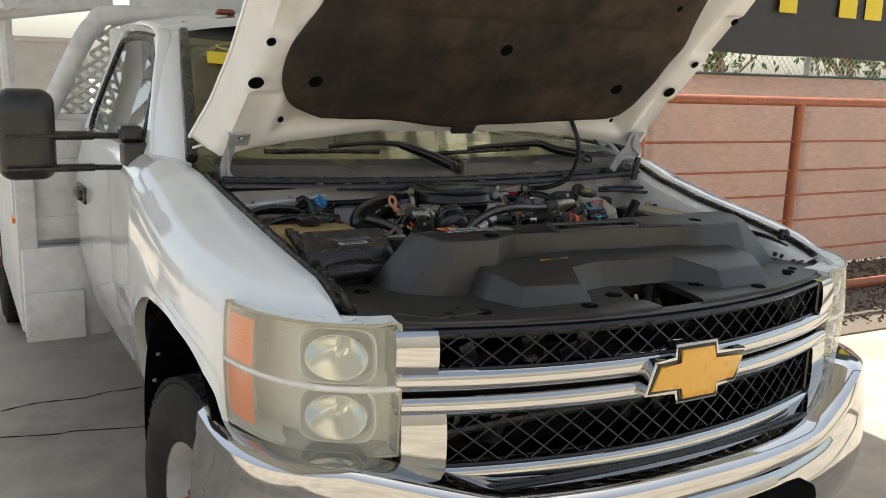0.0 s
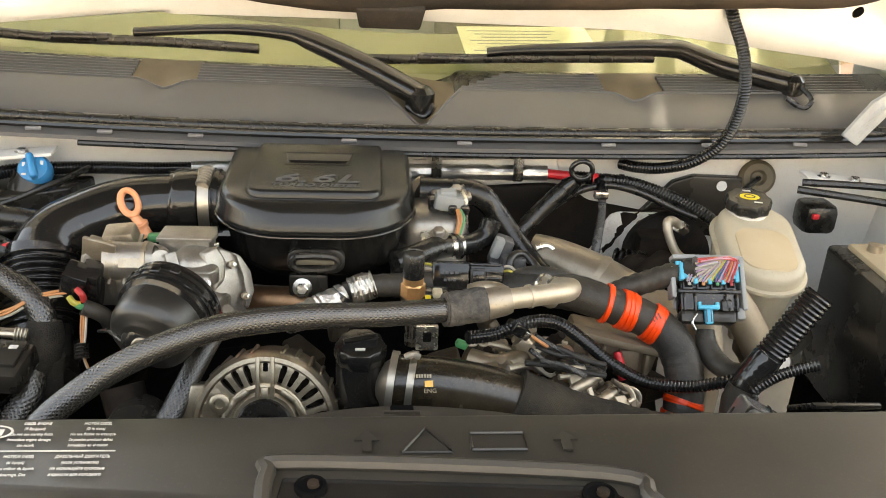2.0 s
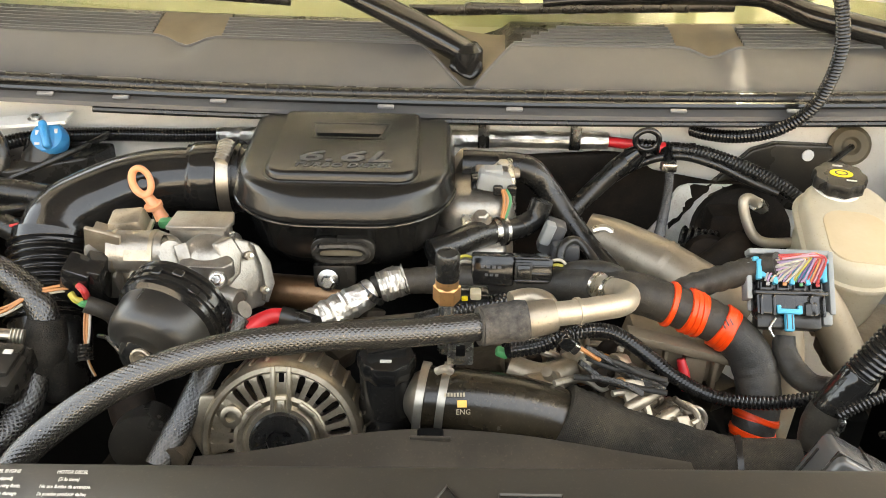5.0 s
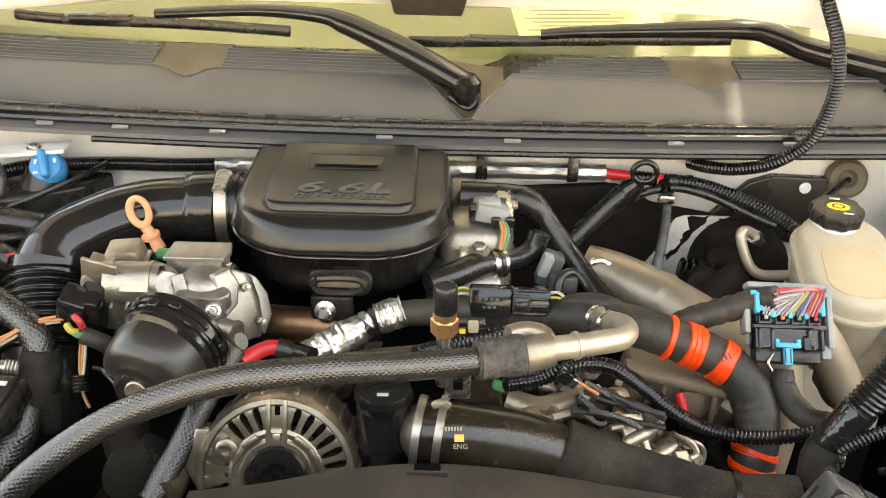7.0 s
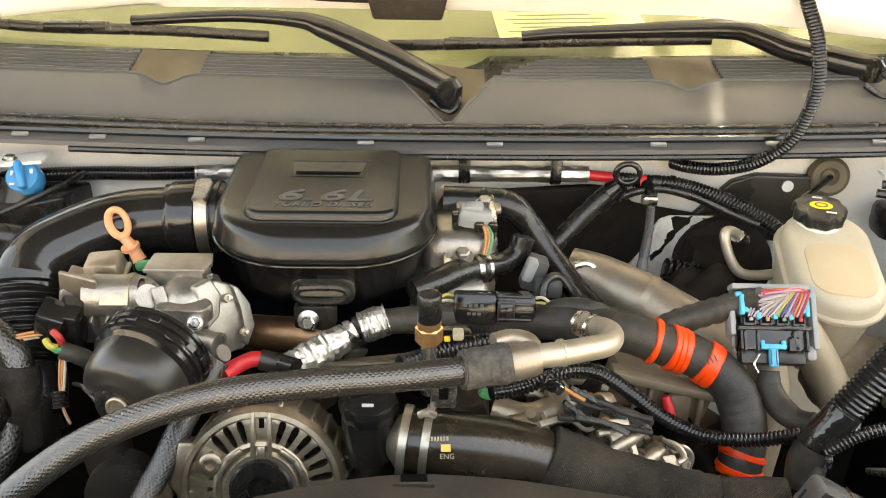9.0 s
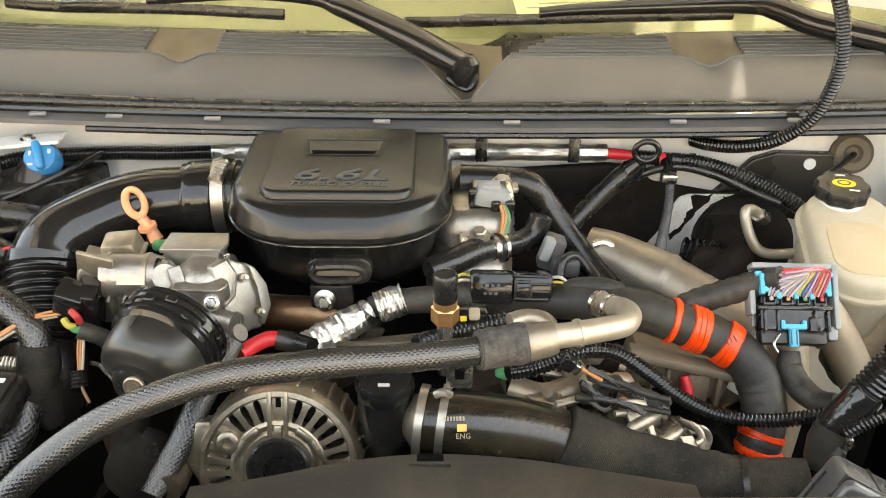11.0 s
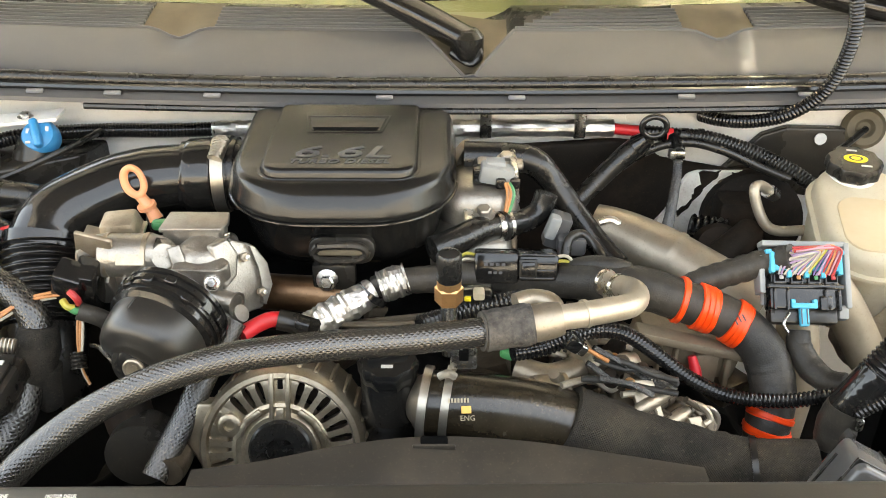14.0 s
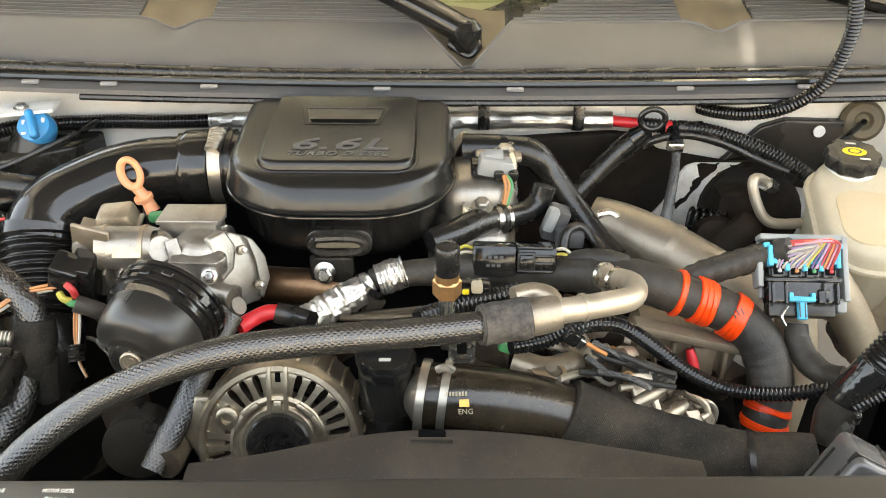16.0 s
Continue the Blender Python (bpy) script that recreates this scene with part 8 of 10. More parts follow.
# ---- oil filler and charge pipe ----
def build_filler():
    o = thing("oil_filler", (-0.047, 0.700, 1.177), "black oil filler neck with scalloped screw cap", "oil filler")
    m = axis_matrix((-0.046, 0.712, 1.204), (0, -0.12, 1))
    part("cap", lathe([(0.024, -0.010), (0.0255, -0.006), (0.0255, 0.004), (0.023, 0.008), (0.010, 0.009), (0.0001, 0.009)], m, 48, scallop=(10, 0.035, 0.02)), M["gloss"], o)
    part("cap_grip", rbox((0.036, 0.009, 0.008), m @ Matrix.Translation((0, 0, 0.012)) @ Matrix.Rotation(0.3, 4, "Z"), 0.003), M["gloss"], o)
    part("cap_mark", rbox((0.010, 0.0035, 0.0005), m @ Matrix.Translation((0.0, -0.012, 0.0093)), 0), M["print"], o)
    part("neck", lathe([(0.026, -0.10), (0.025, -0.06), (0.0265, -0.056), (0.0265, -0.050), (0.0245, -0.046), (0.0245, -0.012), (0.022, -0.008)], m, 32), M["gloss"], o)
    part("neck_base", rbox((0.062, 0.05, 0.03), Matrix.Translation((-0.050, 0.695, 1.118)), 0.010), M["gloss"], o)
    c = thing("charge_pipe", (0.049, 0.690, 1.167), "gloss black charge-air pipe with steel clamps and fabric sleeve", "charge pipe")
    part("pipe", tube([(-0.013, 0.697, 1.175), (0.006, 0.694, 1.176), (0.023, 0.692, 1.176), (0.065, 0.695, 1.166), (0.101, 0.695, 1.155), (0.132, 0.690, 1.143)], [0.0285, 0.0285, 0.0285, 0.030, 0.030, 0.029], 28, 6), M["chargepipe"], c)
    part("pipe_sleeve", tube([(0.108, 0.694, 1.158), (0.132, 0.690, 1.148), (0.168, 0.685, 1.135), (0.229, 0.675, 1.125), (0.268, 0.668, 1.124), (0.319, 0.660, 1.133)], [0.0315, 0.033, 0.034, 0.031, 0.028, 0.026], 26, 7, jitter=0.022, seed=8), M["knit"], c, "black woven abrasion sleeve")
    part("sleeve_band", tube([(0.266, 0.668, 1.124), (0.271, 0.667, 1.125)], 0.030, 20, 2), M["rubber"], c)
    part("neck", tube([(-0.012, 0.730, 1.138), (-0.010, 0.712, 1.162), (-0.004, 0.700, 1.1735), (0.006, 0.697, 1.175)], [0.0225, 0.0245, 0.0255, 0.0265], 28, 5), M["downpipe"], c, "cast aluminium outlet elbow")
    for x, y in ((770, 688), (806, 692)):
        part("band_clamp", tube([((-0.008, 0.697, 1.175)[0] + (x - 788) * 0.00053, 0.697, (-0.008, 0.697, 1.175)[2]), ((-0.008, 0.697, 1.175)[0] + (x - 788 + 13) * 0.00053, 0.696, (-0.008, 0.697, 1.175)[2] - 0.0005)], 0.0322, 36, 2), M["band"], c, "dull steel band clamp")
    part("clamp_eye", tube([(-0.002, 0.688, 1.210), (0.005, 0.687, 1.214), (0.011, 0.688, 1.210)], 0.0035, 8, 5), M["band"], c)
    lm = Matrix.Translation((0.016, 0.667, 1.197)) @ Euler((radians(48), 0, radians(2))).to_matrix().to_4x4()
    bars([(-0.010 + 0.0026 * i, 0.004, 0.0017, 0.0036) for i in range(7)], lm @ Matrix.Translation((0, 0, 0.0006)), M["beige"], "label_writing", c, 0.0003)
    part("pipe_label_patch", rbox((0.008, 0.006, 0.0009), lm @ Matrix.Translation((0.004, -0.0035, 0.0002)), 0), M["gold"], c)
    letters("ENG", 0.0062, lm @ Matrix.Translation((0.005, -0.0105, 0.0008)), M["beige"], "label_writing", c, 0.0002)


build_filler()


# ---- refrigerant hose ----
def build_ac_hose():
    h = thing("refrigerant_hose", (-0.133, 0.620, 1.285), "thick black braided refrigerant hose with aluminium end fitting", "hose")
    part("hose_run", tube([(-0.317, 0.545, 1.202), (-0.301, 0.562, 1.222), (-0.278, 0.577, 1.239), (-0.246, 0.592, 1.257), (-0.203, 0.602, 1.275), (-0.153, 0.612, 1.287), (-0.090, 0.622, 1.290), (-0.025, 0.640, 1.283), (0.033, 0.655, 1.280)], 0.0112, 24, 8), M["braid"], h)
    part("fabric_wrap", tube([(0.030, 0.655, 1.280), (0.035, 0.656, 1.280), (0.051, 0.658, 1.282), (0.069, 0.660, 1.284)], [0.0145, 0.0158, 0.0162, 0.0155], 20, 6, jitter=0.06, seed=2), M["frayed"], h, "frayed black fabric wrap")
    part("crimp_collar", tube([(0.065, 0.660, 1.283), (0.071, 0.660, 1.284), (0.084, 0.662, 1.286), (0.091, 0.663, 1.287)], [0.0135, 0.0145, 0.0142, 0.0125], 22, 3), M["downpipe"], h)
    part("end_pipe", tube([(0.083, 0.662, 1.287), (0.106, 0.666, 1.288), (0.130, 0.673, 1.288), (0.148, 0.685, 1.284), (0.159, 0.710, 1.275), (0.164, 0.745, 1.259), (0.159, 0.775, 1.243), (0.160, 0.800, 1.215)], 0.0098, 20, 7), M["pipe"], h, "bent bare aluminium end pipe")
    part("pipe_bead", tube([(0.108, 0.667, 1.288), (0.111, 0.668, 1.288)], 0.0112, 20, 2), M["pipe"], h)
    for y in (0.76, 0.772, 0.784):
        part("pipe_rib", tube([((0.159, 0.770, 1.244)[0] + (0.77 - y) * 0.7, y, (0.159, 0.770, 1.244)[2] + (0.77 - y) * 0.2), ((0.159, 0.770, 1.244)[0] + (0.77 - y - 0.003) * 0.7, y + 0.003, (0.159, 0.770, 1.244)[2] + (0.767 - y) * 0.2)], 0.0125, 18, 2), M["steel"], h)
    part("branch_pipe", tube([(0.059, 0.700, 1.275), (0.074, 0.705, 1.276), (0.088, 0.700, 1.275), (0.092, 0.690, 1.267)], 0.0085, 14, 5), M["castdull"], h)


build_ac_hose()


# ---- wiring harness ----
def build_harness():
    h = thing("wiring_harness", (0.168, 0.820, 1.202), "thick taped wiring harness with bright orange tape bands", "wiring harness")
    main = [(-0.065, 0.815, 1.215), (-0.037, 0.815, 1.222), (-0.003, 0.825, 1.219), (0.037, 0.835, 1.215), (0.083, 0.838, 1.209), (0.122, 0.828, 1.215), (0.159, 0.815, 1.221), (0.192, 0.806, 1.220), (0.225, 0.800, 1.211), (0.265, 0.795, 1.197), (0.292, 0.785, 1.181), (0.308, 0.775, 1.157), (0.313, 0.760, 1.131), (0.308, 0.745, 1.101), (0.306, 0.735, 1.066)]
    part("trunk", tube(main, [0.0105, 0.0125, 0.014, 0.0145, 0.015, 0.0165, 0.0190, 0.0203, 0.0200, 0.0198, 0.0205, 0.0210, 0.0212, 0.021, 0.021], 22, 7, jitter=0.008, seed=5, ridge=(0.0135, 0.00035)), M["tape"], h)
    P = smooth_path(main, 16)

    def near(p):
        q = Vector(p)
        return min(range(len(P)), key=lambda i: (P[i] - q).length)
    for p, w, r in (((0.223, 0.800, 1.212), 1, 0.0208), ((0.245, 0.797, 1.204), 3, 0.0208), ((0.277, 0.792, 1.190), 3, 0.0208), ((0.311, 0.752, 1.115), 1, 0.0212), ((0.310, 0.746, 1.100), 1, 0.0212)):
        i = near(p)
        k = max(1, min(w, len(P) - 1 - i))
        ob = part("orange_band", tube([P[max(0, i - k)], P[i], P[min(len(P) - 1, i + k)]], r + 0.0008, 24, 4), M["orange"], h, "orange tape band")
        a, b = P[max(0, i - k)], P[min(len(P) - 1, i + k)]
        for q in range(1 + 2 * (w > 1)):
            o = a.lerp(b, (q + 0.5) / (1 + 2 * (w > 1)))
            tilt = (b - a).normalized() + Vector((0.12 * (q - 1), 0.05, 0.10))
            part("tape_turn", lathe([(r + 0.0004, -0.0030), (r + 0.0019, -0.0022), (r + 0.0019, 0.0018), (r + 0.0004, 0.0030)], axis_matrix(o, tilt), 28), M["orange"], ob)
    mk = Matrix.Translation((0.271, 0.770, 1.211)) @ Euler((radians(35), radians(-18), radians(12))).to_matrix().to_4x4()
    bars([(-0.004, 0, 0.0012, 0.008), (0.0, 0.001, 0.0012, 0.008), (0.004, 0, 0.0012, 0.007)], mk, M["printdark"], "band_mark", h, 0.0005)
    part("branch", tube([(0.225, 0.815, 1.213), (0.245, 0.820, 1.219), (0.278, 0.825, 1.228), (0.310, 0.825, 1.239), (0.326, 0.815, 1.250)], [0.010, 0.0125, 0.0125, 0.013, 0.0125], 18, 7, jitter=0.016, seed=6, ridge=(0.0125, 0.0007)), M["tape"], h)
    part("branch", tube([(0.175, 0.815, 1.232), (0.159, 0.820, 1.235), (0.138, 0.830, 1.230), (0.117, 0.835, 1.219)], 0.0105, 14, 6), M["tape"], h)
    part("branch", tube([(0.337, 0.790, 1.185), (0.337, 0.780, 1.171), (0.345, 0.765, 1.159), (0.357, 0.750, 1.155), (0.368, 0.740, 1.160)], [0.010, 0.012, 0.0125, 0.0115, 0.011], 16, 6, jitter=0.03, seed=9), M["tape"], h)
    part("foil_sleeve", tube([(-0.125, 0.770, 1.201), (-0.108, 0.785, 1.201), (-0.087, 0.797, 1.207), (-0.065, 0.810, 1.214)], [0.0115, 0.0145, 0.0150, 0.013], 18, 10, jitter=0.03, seed=3, crumple=0.08), M["foil"], h, "crinkled foil heat sleeve", sharp=14)
    part("foil_sleeve", tube([(-0.059, 0.812, 1.217), (-0.047, 0.815, 1.220), (-0.033, 0.818, 1.224)], [0.0150, 0.0155, 0.0145], 18, 10, jitter=0.03, seed=4, crumple=0.08), M["foil"], h, sharp=14)
    part("cable_tie", tube([(-0.068, 0.808, 1.209), (-0.064, 0.810, 1.214)], 0.0165, 18, 2), M["gloss"], h)
    part("corrugated_run", tube([(-0.019, 0.750, 1.218), (0.008, 0.765, 1.218), (0.040, 0.775, 1.222), (0.072, 0.780, 1.226)], 0.0085, 12, 7, ridge=(0.0045, 0.0009)), M["gloss"], h)
    sq = part("lower_plug", rbox((0.034, 0.02, 0.016), Matrix.Translation((0.029, 0.780, 1.229)), 0.003), M["gloss"], h)
    part("plug_tab", rbox((0.010, 0.012, 0.008), Matrix.Translation((0.033, 0.770, 1.238)), 0.002), M["tank"], sq)
    part("plug_dot", rbox((0.006, 0.004, 0.004), Matrix.Translation((0.023, 0.768, 1.234)), 0.001), M["yellow"], sq)
    # thin conduit across the front
    c = thing("wiring_conduit", (0.209, 0.735, 1.181), "thin black corrugated wiring conduit", "conduit")
    part("conduit", tube([(0.059, 0.700, 1.225), (0.090, 0.712, 1.223), (0.124, 0.722, 1.231), (0.156, 0.731, 1.224), (0.191, 0.735, 1.197), (0.221, 0.735, 1.172), (0.261, 0.735, 1.151), (0.308, 0.730, 1.149), (0.350, 0.722, 1.163)], 0.0062, 12, 8, ridge=(0.0040, 0.0009)), M["gloss"], c)
    for pts in ([(0.130, 0.720, 1.216), (0.157, 0.720, 1.199), (0.179, 0.720, 1.182), (0.201, 0.720, 1.176)], [(0.133, 0.722, 1.209), (0.163, 0.722, 1.190), (0.185, 0.720, 1.178), (0.207, 0.720, 1.172)], [(0.126, 0.720, 1.200), (0.153, 0.715, 1.182), (0.184, 0.712, 1.177)], [(0.133, 0.700, 1.199), (0.159, 0.700, 1.193), (0.181, 0.700, 1.181)]):
        part("taped_lead", tube(pts, 0.0028, 9, 7, jitter=0.12, seed=len(pts)), M["sleeve"], c)
    part("lead_clip", rbox((0.010, 0.010, 0.010), Matrix.Translation((0.117, 0.709, 1.224)) @ Matrix.Rotation(0.6, 4, "Y"), 0.002), M["steel"], c)
    part("lead_plug", rbox((0.014, 0.011, 0.013), Matrix.Translation((0.110, 0.706, 1.231)) @ Matrix.Rotation(0.6, 4, "Y"), 0.003), M["gloss"], c)
    part("lead", tube([(0.122, 0.708, 1.224), (0.133, 0.710, 1.215), (0.142, 0.712, 1.208)], 0.002, 6, 4), WIRES[4], c)


build_harness()


# ---- sensor ----
def build_sensor():
    s = thing("pressure_sensor", (0.006, 0.750, 1.218), "brass pressure sensor with black cap", "sensor")
    m = axis_matrix((0.006, 0.746, 1.245), (0, -0.02, 1))
    part("stem", lathe([(0.007, -0.055), (0.007, 0.0), (0.0095, 0.002)], m, 18), M["steel"], s)
    part("hex", lathe([(0.0105, 0.0), (0.0125, 0.002), (0.0125, 0.016), (0.0105, 0.018)], m, 6), M["brass"], s)
    part("collar", lathe([(0.0105, 0.016), (0.0105, 0.024), (0.009, 0.025)], m, 24), M["brass"], s)
    part("cap", lathe([(0.0105, 0.024), (0.0108, 0.026), (0.0108, 0.048), (0.0092, 0.0505), (0.0088, 0.0495), (0.0001, 0.0495)], m, 28), M["rubber"], s, "black cylindrical cap")


build_sensor()


# ---- turbo side: casting, hoses, bracket ----
def build_turbo():
    t = thing("turbo_housing", (0.045, 0.95, 1.10), "sand-cast aluminium turbo housing beside the resonator", "turbocharger")
    cs = rbox((0.085, 0.09, 0.13), Matrix.Translation((0.040, 0.972, 1.192)), 0.022, 3)
    rbox((0.085, 0.07, 0.05), Matrix.Translation((0.03, 0.925, 1.195)), 0.016, 3, bm=cs)
    part("casting", cs, M["cast"], t)
    part("side_plate", rbox((0.008, 0.06, 0.085), Matrix.Translation((0.079, 0.975, 1.234)) @ Matrix.Rotation(radians(-4), 4, "Y"), 0.003), M["steel"], t)
    part("top_flange", rbox((0.05, 0.03, 0.008), Matrix.Translation((0.063, 0.990, 1.265)), 0.003), M["cast"], t)
    part("flange_bolt", bolt((0.069, 0.985, 1.270), (0, -0.2, 1), 0.0072, 0.006), M["cast"], t)
    part("flange_bolt", bolt((0.043, 0.910, 1.243), (0, -0.3, 1), 0.0075, 0.007), M["cast"], t)
    part("hose_bracket", rbox((0.04, 0.03, 0.005), Matrix.Translation((0.042, 0.915, 1.235)) @ Matrix.Rotation(0.15, 4, "Y"), 0.002), M["steel"], t)
    part("collar", tube([(0.020, 1.020, 1.260), (0.027, 1.015, 1.258)], 0.019, 18, 2), M["castdull"], t)
    h = thing("breather_hose", (0.128, 1.000, 1.223), "black moulded rubber breather hose", "hose")
    part("hose_run", tube([(0.025, 1.012, 1.260), (0.054, 1.010, 1.261), (0.087, 1.006, 1.262), (0.105, 1.003, 1.256), (0.122, 1.000, 1.238), (0.144, 0.985, 1.212), (0.169, 0.960, 1.186), (0.192, 0.930, 1.169)], [0.0185, 0.0175, 0.0165, 0.016, 0.0145, 0.0135, 0.0135, 0.0135], 20, 7), M["rubber"], h)
    g = thing("coolant_hose", (0.057, 0.910, 1.228), "short black coolant hose with steel spring clamp", "hose")
    part("hose_run", tube([(-0.010, 0.865, 1.227), (0.014, 0.880, 1.229), (0.038, 0.900, 1.230), (0.064, 0.920, 1.225), (0.087, 0.935, 1.222), (0.104, 0.945, 1.229), (0.111, 0.950, 1.247)], [0.0135, 0.014, 0.0145, 0.0135, 0.0125, 0.0125, 0.0125], 20, 6), M["rubber"], g)
    part("spring_clamp", tube([(0.054, 0.914, 1.226), (0.069, 0.922, 1.224)], 0.0163, 22, 2), M["steel"], g, "steel spring clamp")
    part("clamp_gap", tube([(0.059, 0.914, 1.226), (0.063, 0.917, 1.225)], 0.0168, 22, 1), M["rubber"], g)
    # solenoid with green and orange leads
    s = thing("boost_solenoid", (0.061, 0.950, 1.267), "grey boost solenoid with black plug, orange and green leads", "solenoid")
    sb = rbox((0.036, 0.020, 0.020), Matrix.Translation((0.057, 0.950, 1.270)) @ Matrix.Rotation(0.2, 4, "Y"), 0.003)
    rbox((0.020, 0.016, 0.012), Matrix.Translation((0.056, 0.955, 1.278)), 0.002, bm=sb)
    part("solenoid_body", sb, M["greyplastic"], s)
    part("plug", rbox((0.016, 0.016, 0.018), Matrix.Translation((0.040, 0.955, 1.267)), 0.003), M["gloss"], s)
    for x in (906, 930):
        part("plug_clip", rbox((0.011, 0.010, 0.012), Matrix.Translation(((0.061, 0.940, 1.264)[0] + (x - 906) * 0.00062, 0.94, (0.061, 0.940, 1.264)[2])), 0.003), M["gloss"], s)
    for k, dx in ((4, -2), (4, 3), (3, 8)):
        part("lead", tube([((0.066, 0.937, 1.266)[0] + dx * 0.0005, 0.937, (0.066, 0.937, 1.266)[2]), ((0.069, 0.930, 1.256)[0] + dx * 0.0007, 0.93, (0.069, 0.930, 1.256)[2]), ((0.066, 0.920, 1.240)[0] + dx * 0.0004, 0.92, (0.066, 0.920, 1.240)[2])], 0.0017, 6, 5), WIRES[k], s)
    v = thing("vacuum_valve", (0.120, 0.920, 1.213), "grey vacuum valve with small black hose", "valve")
    vb = rbox((0.022, 0.022, 0.038), Matrix.Translation((0.121, 0.925, 1.217)) @ Matrix.Rotation(radians(18), 4, "Y"), 0.004)
    rbox((0.03, 0.02, 0.02), Matrix.Translation((0.135, 0.910, 1.208)), 0.004, bm=vb)
    part("valve_body", vb, M["cowlplastic"], v)
    part("valve_cap", rbox((0.012, 0.014, 0.026), Matrix.Translation((0.115, 0.915, 1.226)) @ Matrix.Rotation(radians(18), 4, "Y"), 0.003), M["greyplastic"], v)
    part("vacuum_line", tube([(0.127, 0.890, 1.205), (0.131, 0.900, 1.220), (0.146, 0.910, 1.220), (0.160, 0.900, 1.210), (0.168, 0.880, 1.204)], 0.005, 10, 6), M["rubber"], v)
    d = thing("exhaust_down_pipe", (0.248, 0.920, 1.186), "bare stained aluminium heat-shielded pipe", "pipe")
    part("pipe_run", tube([(0.170, 0.990, 1.188), (0.201, 0.975, 1.181), (0.243, 0.945, 1.171), (0.290, 0.915, 1.153), (0.335, 0.885, 1.136)], [0.024, 0.030, 0.034, 0.036, 0.034], 26, 6), M["downpipe"], d)
    part("pipe_ring", tube([(0.245, 0.942, 1.172), (0.252, 0.938, 1.169)], 0.0350, 26, 2), M["downpipe"], d)
    part("pipe_spring", tube([(0.173, 0.965, 1.204), (0.187, 0.965, 1.207), (0.200, 0.960, 1.200), (0.209, 0.955, 1.197)], 0.0045, 8, 6), M["steel"], d)
    part("small_line", tube([(0.188, 0.985, 1.202), (0.200, 0.980, 1.203), (0.215, 0.970, 1.197)], 0.003, 8, 4), M["pipe"], d)


build_turbo()


# ---- firewall lines ----
def build_lines():
    f = thing("heater_line", (0.1, 1.12, 1.235), "foil-wrapped line and conduit along the firewall", "line")
    part("foil_run", tube([(0.013, 1.128, 1.246), (0.111, 1.128, 1.247), (0.211, 1.126, 1.248)], 0.0105, 16, 14, jitter=0.05, seed=12, crumple=0.07), M["foil"], f, "foil-wrapped straight run", sharp=14)
    part("foil_run", tube([(-0.284, 1.128, 1.244), (-0.258, 1.128, 1.245), (-0.225, 1.128, 1.246)], 0.0095, 16, 8, jitter=0.05, seed=13, crumple=0.07), M["foil"], f, sharp=14)
    for x in (882, 1042):
        part("line_clip", rbox((0.015, 0.006, 0.05), Matrix.Translation(((0.053, 1.118, 1.263)[0] + (x - 882) * 0.00072, 1.117, (0.053, 1.118, 1.263)[2])), 0.002), M["steel"], f)
    part("conduit_run", tube([(-0.548, 1.090, 1.239), (-0.515, 1.100, 1.245), (-0.477, 1.115, 1.244), (-0.409, 1.128, 1.242), (-0.343, 1.128, 1.242), (-0.280, 1.128, 1.244)], 0.0085, 12, 8, ridge=(0.0042, 0.0009)), M["gloss"], f)
    part("red_cable", tube([(0.206, 1.125, 1.248), (0.226, 1.120, 1.248), (0.246, 1.115, 1.248)], 0.0068, 10, 4), M["red"], f, "red cable end")
    c = thing("firewall_conduit", (0.35, 1.09, 1.2), "black corrugated conduit curving across the firewall", "conduit")
    part("conduit", tube([(0.246, 1.113, 1.248), (0.280, 1.105, 1.248), (0.322, 1.100, 1.246), (0.364, 1.092, 1.236), (0.405, 1.080, 1.222), (0.434, 1.065, 1.208), (0.449, 1.050, 1.196)], 0.0085, 12, 8, ridge=(0.0046, 0.0009)), M["rubber"], c)
    for x, y in ((1188, 258), (1212, 258), (1240, 260)):
        part("red_mark", tube([((0.272, 1.107, 1.248)[0] + (x - 1188) * 0.00072, 1.104, (0.272, 1.107, 1.248)[2] - (y - 257) * 0.0003), ((0.272, 1.107, 1.248)[0] + (x - 1178) * 0.00072, 1.103, (0.272, 1.107, 1.248)[2] - (y - 257) * 0.0003)], 0.0094, 12, 2), M["red"] if x < 1200 else M["rubber"], c)
    part("second_cable", tube([(0.167, 1.070, 1.181), (0.210, 1.085, 1.209), (0.250, 1.090, 1.235), (0.291, 1.090, 1.245), (0.333, 1.085, 1.238), (0.377, 1.080, 1.220), (0.417, 1.065, 1.208)], 0.0055, 12, 8), M["rubber"], c)
    part("cable_loom", tube([(0.283, 1.085, 1.238), (0.279, 1.060, 1.212), (0.269, 1.030, 1.180), (0.262, 1.010, 1.152)], [0.005, 0.0055, 0.0065, 0.008], 12, 6, jitter=0.05, seed=14, flat=0.5), M["sleeve"], c)
    part("tie", tube([(0.279, 1.100, 1.247), (0.282, 1.082, 1.237)], 0.009, 10, 2), M["gloss"], c)
    part("tie_buckle", rbox((0.02, 0.012, 0.012), Matrix.Translation((0.280, 1.078, 1.235)), 0.003), M["steel"], c)
    s = thing("transmission_dipstick", (0.206, 1.070, 1.222), "black dipstick with ring pull on its tube", "dipstick")
    part("stick_tube", tube([(0.241, 1.085, 1.248), (0.220, 1.080, 1.233), (0.193, 1.070, 1.210), (0.158, 1.050, 1.180)], [0.0125, 0.0125, 0.0115, 0.011], 14, 5), M["rubber"], s)
